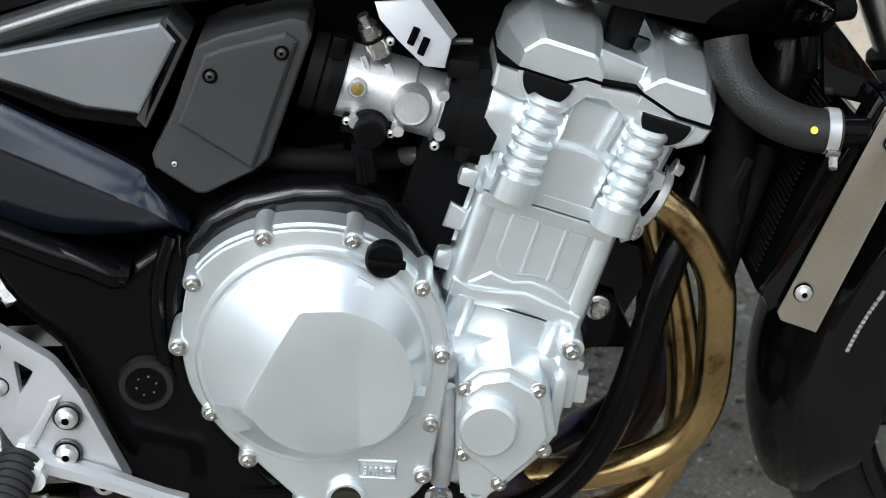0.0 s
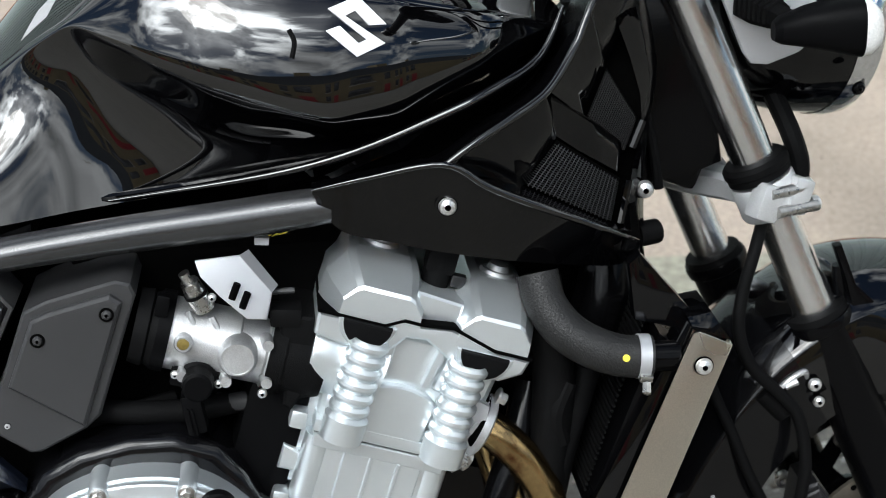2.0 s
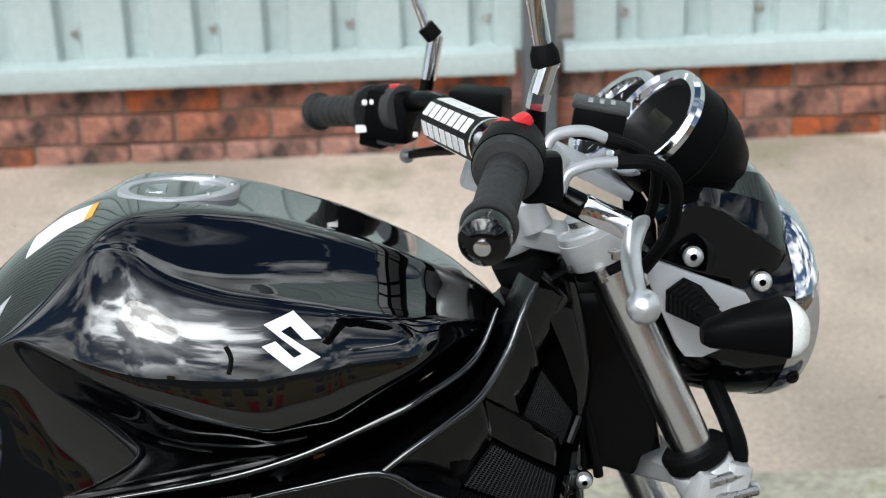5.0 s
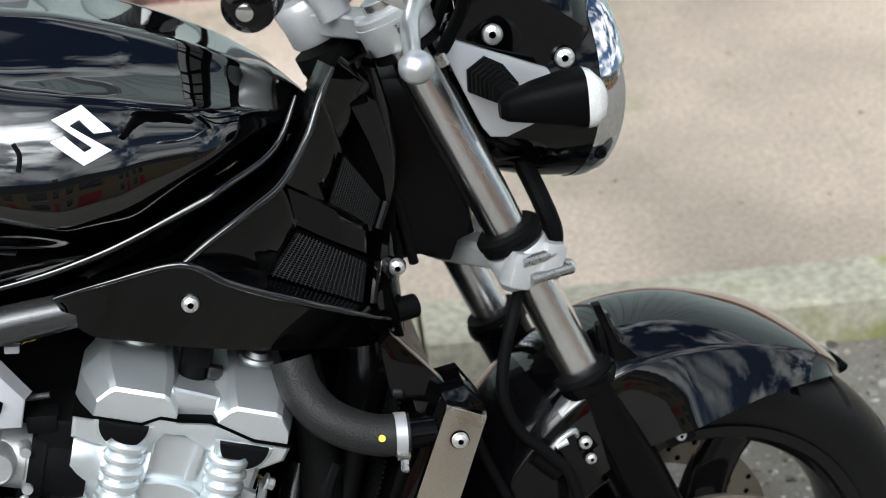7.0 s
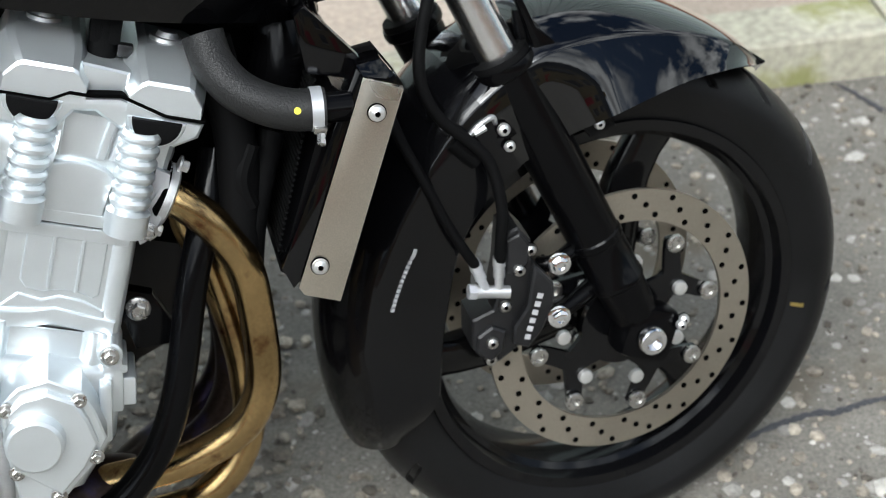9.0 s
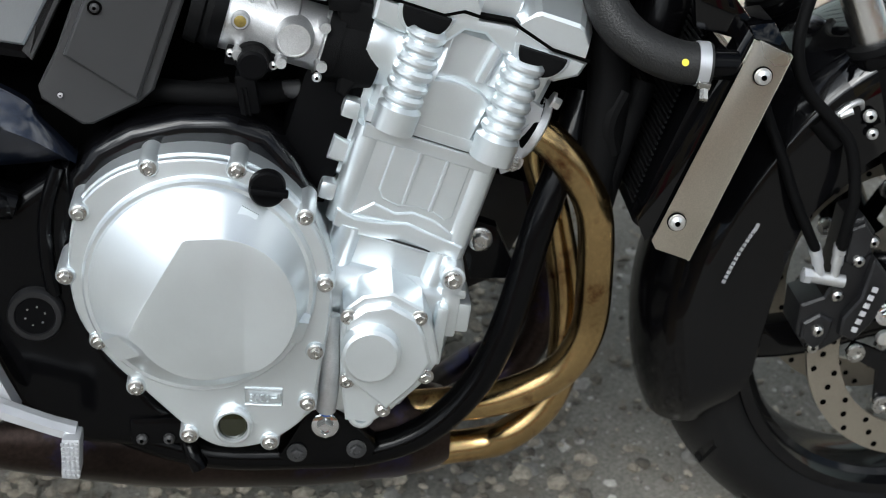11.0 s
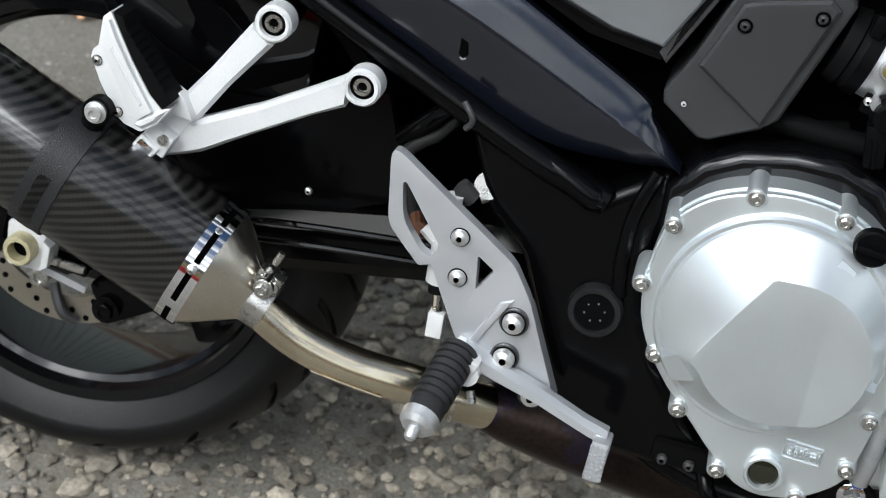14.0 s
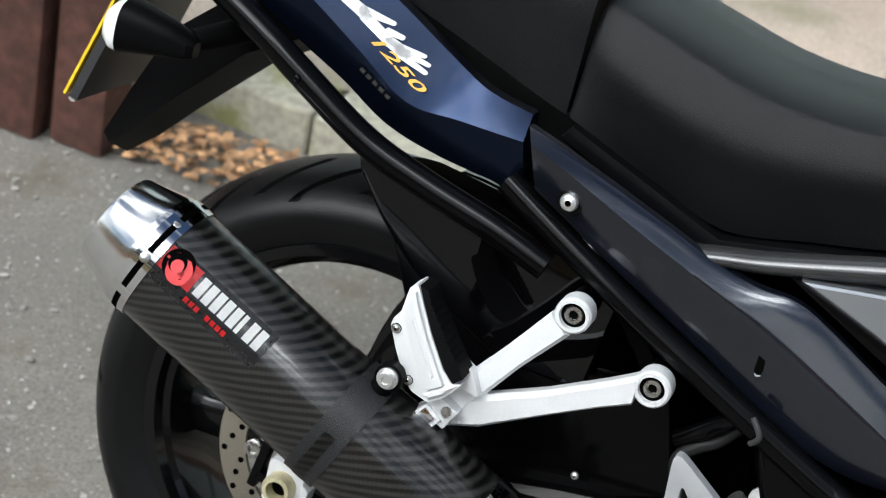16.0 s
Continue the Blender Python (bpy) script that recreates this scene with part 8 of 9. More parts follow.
for i in range(3):
    part("lid_print", block((1.205 + i * 0.010, -0.118, 1.1365 - i * 0.002), (0.004, 0.02, 0.0008), 0, (0, 12, -12)), M_GREYPRINT, res)
part("left_reservoir", block((1.140, 0.21, 1.085), (0.060, 0.05, 0.035), 0.005, (0, 5, -20)), M_PLASTIC, bar, "black square fluid reservoir")
mr = part("mirror_stem", tube([(1.142, -0.20, 1.115), (1.144, -0.20, 1.145)], 0.0085, 14, 1), M_SATIN, bar, "chrome mirror stem")
part("stem_nut", lathe([(0, 0.0098), (0.014, 0.0098)], (1.1445, -0.20, 1.145), (0.25, 0, 1), 6), M_CHROME, mr)
part("stem_joint", tube([(1.147, -0.20, 1.158), (1.157, -0.20, 1.186)], 0.009, 14, 1), M_CHROME, mr)
part("stem_boot", lathe([(0, 0.0125), (0.010, 0.0125), (0.018, 0.009)], (1.154, -0.20, 1.182), (-0.15, 0, 1), 18), M_RUBBER, mr)
part("stem_rod", tube([(1.152, -0.20, 1.195), (1.146, -0.20, 1.245), (1.14, -0.21, 1.32)], 0.0078, 14), M_CHROME, mr)
ml = part("mirror_stem", tube([(1.082, 0.25, 1.085), (1.088, 0.25, 1.110)], 0.008, 14, 1), M_SATIN, bar, "chrome mirror stem")
part("stem_joint", tube([(1.088, 0.25, 1.110), (1.099, 0.25, 1.157)], 0.0085, 14, 1), M_CHROME, ml)
part("stem_boot", tube([(1.098, 0.25, 1.155), (1.088, 0.25, 1.168)], 0.010, 14, 1), M_RUBBER, ml)
part("stem_rod", tube([(1.088, 0.25, 1.168), (1.076, 0.25, 1.21), (1.066, 0.26, 1.27)], 0.0055, 12), M_FORK, ml)
part("lamp_loom", tube([(1.330, -0.02, 0.84), (1.343, -0.055, 0.80), (1.352, -0.055, 0.765), (1.345, -0.05, 0.735)], 0.010, 10), M_RUBBER, moto, "black wiring loom under the lamp")
part("loom_clip", tube([(1.338, -0.06, 0.775), (1.33, -0.062, 0.768), (1.333, -0.062, 0.758)], 0.0025, 8), M_RUBBER, moto)

# -- swingarm --
def rounded_box(x, z, w, h):
    """A box outline with cut corners about x, z."""
    c = 0.004
    return [(x - w + c, z + h), (x + w - c, z + h), (x + w, z + h - c), (x + w, z - h + c), (x + w - c, z - h), (x - w + c, z - h), (x - w, z - h + c), (x - w, z + h - c)]



arm = part("swingarm", skin([[Vector((x, y0, z + h)), Vector((x, y0 - 0.012, z + h * 0.5)), Vector((x, y0 - 0.012, z - h * 0.5)), Vector((x, y0, z - h)), Vector((x, y0 + 0.03, z - h)), Vector((x, y0 + 0.03, z + h))]
             for x, y0, z, h in ((0.57, -0.12, 0.395, 0.036), (0.42, -0.122, 0.392, 0.034), (0.25, -0.130, 0.366, 0.032), (0.10, -0.138, 0.336, 0.030), (0.035, -0.142, 0.322, 0.028))]), M_SATIN, moto, "black box-section swingarm", angle=20)
part("arm_fork_end", merge(block((-0.005, -0.140, 0.340), (0.10, 0.02, 0.010), 0.002, (0, 8, 0)), block((-0.005, -0.140, 0.288), (0.10, 0.02, 0.010), 0.002, (0, 8, 0)), block((-0.052, -0.140, 0.310), (0.010, 0.02, 0.06), 0.002, (0, 8, 0))), M_SATIN, arm)
adj = part("chain_adjuster", prism(rounded_box(-0.016, 0.304, 0.021, 0.025), -0.165, -0.145, 0.003, 2), M_WORN, arm, "silver axle block")
part("adjuster_wing", prism([(0.006, 0.318), (0.014, 0.312), (0.012, 0.290), (0.004, 0.284)], -0.174, -0.150, 0.002), M_WORN, adj)
part("adjuster_bolt", tube([(0.008, -0.158, 0.292), (0.045, -0.156, 0.288)], 0.005, 10, 1), M_ZINC, adj)
part("adjuster_rail", block((0.010, -0.152, 0.274), (0.075, 0.005, 0.008), 0.001, (0, 14, 0)), M_ALU, adj)
part("adjuster_rail", block((-0.030, -0.152, 0.338), (0.050, 0.005, 0.008), 0.001, (0, 8, 0)), M_ALU, adj)
part("axle_ring", lathe([(0, 0.0165), (0.016, 0.0165), (0.019, 0.0145), (0.019, 0.0105), (0.004, 0.010)], (-0.018, -0.162, 0.303), (0, -1, 0), 28, cap=False), mat("yellowed_nut", (0.55, 0.50, 0.32), 0.4, metal=0.4), adj, "pale hollow axle nut")
part("axle_bore", lathe([(0, 0.0105), (0.004, 0.0105), (0.0041, 0)], (-0.018, -0.1625, 0.303), (0, -1, 0), 20), M_BLACK, adj)
part("left_arm", block((0.28, 0.13, 0.355), (0.58, 0.035, 0.06), 0.008, (0, -8, 0)), M_SATIN, arm)
rc = part("rear_caliper", block((0.085, -0.118, 0.262), (0.07, 0.05, 0.05), 0.01, (0, -30, 0)), M_SATIN, moto, "black rear brake caliper")
part("caliper_bolt", hex_bolt((0.068, -0.148, 0.246), 0.010, 0.010), M_SATIN, rc)
part("carrier_bolt", hex_bolt((-0.043, -0.142, 0.352), 0.008, 0.008), M_ZINC, rc)
part("hub_detail", tube([(-0.01, -0.10, 0.235), (0.005, -0.11, 0.21), (0.02, -0.105, 0.20)], 0.006, 8), M_GREYPL, rear_wheel)

# -- hugger --
def hugger():
    rings = []
    for k in range(26):
        a = radians(84 - 60 * k / 25)
        r = 0.318 + 0.006 * math.sin(math.pi * k / 25)
        w = 0.098 if k > 2 else 0.085
        low = 0.270 - 0.015 * k / 25
        pr = [(-w, low), (-w, r - 0.022), (-w * 0.8, r - 0.006), (0, r), (w * 0.8, r - 0.006), (w, r - 0.022), (w, low)]
        inn = [(y * 0.96, q - 0.003) for y, q in pr[::-1]]
        rings.append([Vector((math.cos(a) * q, y, 0.315 + math.sin(a) * q)) for y, q in pr + inn])
    return skin(rings)


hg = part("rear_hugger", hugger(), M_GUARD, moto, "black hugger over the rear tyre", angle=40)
part("inner_guard", prism([(-0.042, 0.655), (0.033, 0.661), (0.107, 0.653), (0.16, 0.640), (0.25, 0.60), (0.24, 0.50), (0.15, 0.50), (0.086, 0.530), (0.043, 0.556), (-0.003, 0.597), (-0.036, 0.638)], -0.122, -0.085, 0.008, 3), M_GLOSS, moto, "black inner mudguard")
part("hugger_side", prism([(0.007, 0.590), (0.052, 0.582), (0.155, 0.529), (0.221, 0.518), (0.321, 0.534), (0.355, 0.427), (0.201, 0.360), (0.130, 0.391), (0.073, 0.465), (0.039, 0.527)], -0.114, -0.098, 0.006, 3), M_SATIN, hg, "black hugger side")
# Added black block closing the view through behind the hugger.
part("gap_fill_hugger", prism([(0.20, 0.66), (0.40, 0.60), (0.46, 0.50), (0.44, 0.40), (0.36, 0.38), (0.28, 0.46), (0.24, 0.56)], 0.02, 0.10, 0.01), M_BLACK, moto)

# -- seat --
def seat_mesh(stations, n=9):
    rings = []
    for x, zt, w, zs, zb, wb in stations:
        half = smooth_line([(0, 0, zt), (0, w * 0.55, zt - 0.004), (0, w * 0.84, zt - 0.013), (0, w * 0.93, zs + (zt - zs) * 0.55), (0, w, zs), (0, (w + wb) / 2, (zs + zb) / 2), (0, wb, zb)], 4)
        rings.append([Vector((x, -p.y, p.z)) for p in half[::-1]] + [Vector((x, p.y, p.z)) for p in half[1:]])
    return skin(rings)


def stations(raw, per=4):
    a = smooth_line([(r[0], r[1], r[2]) for r in raw], per)
    b = smooth_line([(r[3], r[4], r[5]) for r in raw], per)
    return [(p.x, p.y, p.z, q.x, q.y, q.z) for p, q in zip(a, b)]


seat = part("rider_seat", seat_mesh(stations([(0.150, 0.872, 0.118, 0.822, 0.758, 0.122), (0.156, 0.884, 0.128, 0.830, 0.756, 0.125), (0.19, 0.880, 0.142, 0.818, 0.745, 0.126), (0.25, 0.866, 0.150, 0.800, 0.725, 0.127), (0.32, 0.852, 0.152, 0.790, 0.705, 0.127),
                                              (0.40, 0.850, 0.146, 0.795, 0.722, 0.125), (0.48, 0.862, 0.132, 0.812, 0.742, 0.122), (0.55, 0.882, 0.096, 0.840, 0.762, 0.090), (0.61, 0.905, 0.074, 0.868, 0.782, 0.070), (0.645, 0.915, 0.060, 0.885, 0.795, 0.056)])), M_SEAT, moto, "black grained vinyl seat", angle=50)
part("pillion_seat", seat_mesh(stations([(-0.34, 0.955, 0.06, 0.935, 0.90, 0.06), (-0.30, 0.985, 0.09, 0.955, 0.89, 0.095), (-0.20, 0.985, 0.115, 0.945, 0.862, 0.100), (-0.08, 0.962, 0.13, 0.915, 0.825, 0.112), (0.04, 0.940, 0.135, 0.885, 0.790, 0.118), (0.12, 0.930, 0.135, 0.870, 0.765, 0.120), (0.146, 0.918, 0.128, 0.862, 0.757, 0.118)])), M_SEAT, moto, "black grained vinyl pillion seat", angle=50)
part("seat_base", prism([(0.16, 0.755), (0.32, 0.700), (0.47, 0.735), (0.63, 0.785), (0.63, 0.770), (0.46, 0.70), (0.32, 0.67), (0.15, 0.74)], -0.14, 0.14, 0.01), M_PLASTIC, seat)
# Added black block darkening the hollow under the seat.
part("gap_fill_seat", prism([(0.25, 0.70), (0.58, 0.76), (0.58, 0.60), (0.42, 0.56), (0.25, 0.62)], -0.10, 0.10, 0.01), M_BLACK, moto)

# -- tail --
tail = part("tail_panel", ridge([(-0.33, 0.905), (-0.25, 0.885), (-0.12, 0.852), (-0.036, 0.817), (0.03, 0.783), (0.075, 0.762), (0.122, 0.754)],
                                [(-0.34, 0.890), (-0.25, 0.858), (-0.13, 0.805), (-0.051, 0.762), (0.005, 0.730), (0.06, 0.730), (0.124, 0.731)],
                                [(-0.33, 0.850), (-0.22, 0.800), (-0.124, 0.752), (-0.065, 0.726), (-0.012, 0.699), (0.05, 0.686), (0.135, 0.680)], -0.145, -0.164, -0.150, 0.02), M_TAIL, moto, "dark blue tail panel with white and orange lettering", angle=12)
PRINT, PX_, PY_ = Vector((-0.0482, -0.1632, 0.7763)), Vector((0.8745, 0.0, -0.4851)), Vector((0.4594, 0.3206, 0.8284))
letters("1250", 0.0132, PRINT, PX_, PY_, M_ORANGE, tail, "model_number", width=0.069, shear=0.33, bold=0.0002, depth=0.0005)
for a, b, c, d, w, e in ((-0.0459, 0.0104, -0.0151, 0.0139, 9.0, 10.0), (-0.0226, 0.0136, 0.0089, 0.0273, 8.0, 3.6), (-0.0169, 0.0120, 0.0177, 0.0127, 9.0, 8.5), (0.0085, 0.0176, 0.0241, 0.0242, 5.5, 4.2),
                         (0.0165, 0.0123, 0.0375, 0.0162, 8.5, 10.0), (0.0240, 0.0141, 0.0510, 0.0276, 6.5, 3.2), (0.0281, 0.0139, 0.0597, 0.0246, 6.5, 3.2), (0.0279, 0.0106, 0.0626, 0.0176, 6.0, 3.6)):
    p, q = Vector((a, b)), Vector((c, d))
    u = (q - p).normalized()
    v = Vector((-u.y, u.x))
    w, e = w * 0.00056, e * 0.00056
    brush = [p + v * w, q + v * e, q + u * e * 0.7 + v * e * 0.7, q + u * e, q + u * e * 0.7 - v * e * 0.7, q - v * e, p - v * w, p - u * w * 0.8]
    part("script_stroke", slab([PRINT + PX_ * g.x + PY_ * g.y for g in brush], (0, 0.002, 0)), M_WHITE, tail, "white brush stroke")
for i in range(5):
    part("small_mark", block((-0.044 + i * 0.0075, -0.1625, 0.7445 - i * 0.0040), (0.0055, 0.001, 0.004), 0, (0, 28, 0)), M_RAIL, tail)
part("tail_under", prism([(-0.33, 0.865), (-0.15, 0.775), (0.0, 0.705), (0.135, 0.670), (0.20, 0.66), (0.20, 0.72), (0.05, 0.75), (-0.30, 0.90)], -0.128, 0.128, 0.01), M_PLASTIC, moto, "black undertray")
tag_ = part("maker_label", slab([(0.083, -0.1300, 0.690), (0.091, -0.1305, 0.700), (0.160, -0.1335, 0.6745), (0.157, -0.133, 0.663)], (0, 0.002, 0)), M_BLACK, moto, "small black label with pale print")
for i in range(20):
    f = i / 19
    if i in (6, 12):
        continue
    part("label_bar", block((0.0895 + 0.064 * f, -0.1322 - 0.002 * f, 0.6950 - 0.0255 * f), (0.0022, 0.0006, 0.0040), 0, (0, 21, 0)), M_WHITE, tag_)
for s in (-1, 1):
    rail = part("grab_rail", tube([(-0.30, 0.11 * s, 0.80), (-0.22, 0.150 * s, 0.778), (-0.15, 0.165 * s, 0.750), (-0.096, 0.170 * s, 0.722), (-0.020, 0.172 * s, 0.683), (0.05, 0.172 * s, 0.662), (0.124, 0.172 * s, 0.645), (0.180, 0.172 * s, 0.628)], 0.0145, 16), M_SATIN, moto, "satin black grab rail")
part("rail_dimple", cap_bolt((-0.098, -0.184, 0.722), 0.004, 0.003), M_SATIN, rail)

# -- number plate, rear mudguard, rear indicator --
part("rear_mudguard", skin([[Vector((x, -w, z)), Vector((x + 0.012, 0, z - 0.012)), Vector((x, w, z)), Vector((x - 0.008, w, z + h)), Vector((x - 0.008, -w, z + h))] for x, z, w, h in ((-0.12, 0.745, 0.075, 0.06), (-0.20, 0.695, 0.072, 0.07), (-0.28, 0.610, 0.065, 0.08), (-0.318, 0.566, 0.050, 0.046), (-0.352, 0.535, 0.026, 0.010))]), M_PLASTIC, moto, "black rear mudguard", angle=20)
np_ = part("number_plate", slab([(-0.386, -0.085, 0.592), (-0.386, 0.085, 0.592), (-0.342, 0.085, 0.735), (-0.342, -0.085, 0.735)], (0.003, 0, -0.001), 0.001), M_PLATE, moto, "yellow rear number plate seen edge-on")
part("plate_backing", slab([(-0.380, -0.083, 0.590), (-0.380, 0.083, 0.590), (-0.336, 0.083, 0.735), (-0.336, -0.083, 0.735)], (0.010, 0, -0.003), 0.001), M_GREYPL, np_)
part("plate_clip", lathe([(0, 0.004), (0.006, 0.004)], (-0.380, -0.070, 0.588), (0.2, -1, -0.5), 12), M_WHITE, np_)
for i in range(6):
    y = -0.06 + i * 0.024
    part("plate_bar", slab([(-0.3775 + 0.0, y, 0.622), (-0.3775, y + 0.016, 0.622), (-0.3590, y + 0.016, 0.682), (-0.3590, y, 0.682)], (-0.004, 0, 0.001)), M_BLACK, np_)
ri = indicator(-0.212, -0.165, 0.708, -1, moto, "rear_indicator")
part("indicator_stem", tube([(-0.225, -0.15, 0.712), (-0.205, -0.10, 0.720), (-0.19, -0.05, 0.73)], [0.012, 0.014, 0.018], 12), M_RUBBER, ri)

# -- passenger peg and hanger --
def rounded(pts, r=0.25, k=4):
    """Cuts each corner of an outline with a small curve."""
    n, out = len(pts), []
    for i in range(n):
        a, b, c = Vector(pts[i - 1]), Vector(pts[i]), Vector(pts[(i + 1) % n])
        d = min(r, 0.45) * min((a - b).length, (c - b).length)
        p, q = b + (a - b).normalized() * d, b + (c - b).normalized() * d
        for j in range(k + 1):
            t = j / k
            v = p * (1 - t) ** 2 + b * 2 * t * (1 - t) + q * t * t
            out.append((v.x, v.y))
    return out


hang2 = part("passenger_hanger", merge(
    skin([[Vector((x + nx * w, -0.205 + d, z + nz * w)), Vector((x + nx * w * 0.7, -0.213 + d, z + nz * w * 0.7)), Vector((x - nx * w * 0.7, -0.213 + d, z - nz * w * 0.7)), Vector((x - nx * w, -0.205 + d, z - nz * w)), Vector((x - nx * w * 0.9, -0.190 + d, z - nz * w * 0.9)), Vector((x + nx * w * 0.9, -0.190 + d, z + nz * w * 0.9))] for x, z, w, d in ((0.130, 0.474, 0.018, -0.006), (0.150, 0.500, 0.0135, -0.004), (0.181, 0.545, 0.0118, 0.0), (0.2135, 0.591, 0.0138, 0.004)) for nx, nz in ((0.80, -0.60),)]),
    skin([[Vector((x, -0.205 + d, z + w)), Vector((x, -0.213 + d, z + w * 0.7)), Vector((x, -0.213 + d, z - w * 0.7)), Vector((x, -0.205 + d, z - w)), Vector((x, -0.190 + d, z - w * 0.9)), Vector((x, -0.190 + d, z + w * 0.9))] for x, z, w, d in ((0.122, 0.467, 0.016, -0.006), (0.17, 0.485, 0.0175, -0.003), (0.22, 0.512, 0.0140, 0.0), (0.27, 0.541, 0.0140, 0.002), (0.2985, 0.557, 0.0160, 0.004))]),
    lathe([(0, 0.0175), (0.020, 0.0175), (0.023, 0.0155), (0.023, 0.0125), (0.017, 0.0120)], (0.223, -0.185, 0.604), (0, -1, 0), 28, cap=False), lathe([(0, 0.0180), (0.020, 0.0180), (0.023, 0.016), (0.023, 0.0125), (0.017, 0.0120)], (0.312, -0.185, 0.564), (0, -1, 0), 28, cap=False)), M_WORN, moto, "worn silver passenger footrest hanger", angle=25)
for x, z in ((0.223, 0.604), (0.312, 0.564)):
    part("hanger_bolt", lathe([(0, 0.0092), (0.017, 0.0092), (0.0195, 0.0082), (0.0195, 0.0048), (0.0165, 0.0045), (0.0165, 0)], (x, -0.185, z), (0, -1, 0), 20), M_ZINC, hang2, "socket-head bolt")
    # Black ring and socket colour in the shade of the bolt recess.
    part("bolt_ring", lathe([(0.0165, 0.0122), (0.0168, 0.0122), (0.0168, 0.0090)], (x, -0.185, z), (0, -1, 0), 24, cap=False), M_BLACK, hang2)
    part("bolt_socket", lathe([(0.0166, 0.0046), (0.0170, 0.0045), (0.0170, 0)], (x, -0.185, z), (0, -1, 0), 6), M_BLACK, hang2)
part("spacer", tube([(0.223, -0.19, 0.604), (0.223, -0.15, 0.604)], 0.014, 14, 1), M_SATIN, hang2)
part("spacer", tube([(0.312, -0.19, 0.564), (0.312, -0.15, 0.564)], 0.014, 14, 1), M_SATIN, hang2)
clev = part("peg_clevis", merge(block((0.134, -0.222, 0.478), (0.028, 0.022, 0.024), 0.003, (0, 25, 0)), block((0.122, -0.226, 0.466), (0.022, 0.022, 0.028), 0.003, (0, 35, 0)), lathe([(0, 0.013), (0.022, 0.013)], (0.118, -0.208, 0.460), (0, -1, 0), 18)), M_WORN, hang2, "worn peg clevis")
part("clevis_pin", lathe([(0, 0.0055), (0.003, 0.005), (0.003, 0)], (0.141, -0.2335, 0.481), (0, -1, 0), 14), M_ZINC, clev)
part("clevis_face", block((0.121, -0.2378, 0.467), (0.014, 0.002, 0.022), 0.0005, (0, 35, 0)), M_CHROME, clev)
peg = part("passenger_peg", prism(rounded([(0.0772, 0.5623), (0.0796, 0.5904), (0.0863, 0.5966), (0.0948, 0.5821), (0.1103, 0.5551), (0.1299, 0.5265), (0.1418, 0.5158), (0.1504, 0.5183), (0.1390, 0.5009), (0.1239, 0.4900), (0.1077, 0.4944), (0.1004, 0.5000), (0.0821, 0.5282), (0.0712, 0.5505), (0.0726, 0.5585)], 0.12), -0.249, -0.222, 0.0025, 2), M_WORN, hang2, "worn silver folded-up passenger peg", angle=20)
part("peg_face", prism(rounded([(0.0825, 0.5640), (0.0840, 0.5880), (0.0875, 0.5900), (0.0935, 0.5770), (0.1090, 0.5510), (0.1285, 0.5225), (0.1350, 0.5130), (0.1225, 0.5040), (0.1150, 0.5070)], 0.10), -0.2545, -0.246, 0.0028, 2), M_WORN, peg, angle=20)
part("peg_ridge", prism([(0.0900, 0.5640), (0.0925, 0.5670), (0.1255, 0.5195), (0.1235, 0.5160)], -0.2560, -0.252, 0.0012, 1), M_WORN, peg, angle=15)
part("peg_toe", prism([(0.1235, 0.5035), (0.1350, 0.5120), (0.1470, 0.5165), (0.1385, 0.5030), (0.1255, 0.4935), (0.1180, 0.4965)], -0.2530, -0.246, 0.003, 1), M_WORN, peg, angle=15)
part("peg_web", prism(rounded([(0.1146, 0.5519), (0.1258, 0.5461), (0.1425, 0.5302), (0.1537, 0.5244), (0.1650, 0.5030), (0.1456, 0.5060), (0.1297, 0.5292)], 0.18), -0.228, -0.212, 0.003, 2), M_WORN, peg)
rub = part("peg_rubber", prism(rounded([(0.0880, 0.5965), (0.0974, 0.5937), (0.1040, 0.5800), (0.1195, 0.5621), (0.1368, 0.5405), (0.1510, 0.5245), (0.1425, 0.5160), (0.1305, 0.5268), (0.1110, 0.5554), (0.0955, 0.5824)], 0.10), -0.2485, -0.216, 0.0025, 2), M_RUBBER, peg, "black ribbed peg rubber")
for k in range(8):
    x, z = 0.1040 + 0.0049 * k, 0.5795 - 0.0060 * k
    part("rubber_rib", block((x, -0.2365, z), (0.0072, 0.027, 0.0036), 0.0008, (0, 40, 0)), M_RUBBER, rub)
for x, z in ((0.0774, 0.5485), (0.1011, 0.5041)):
    part("peg_rivet", cap_bolt((x, -0.2495, z), 0.0045, 0.003), M_ZINC, peg)

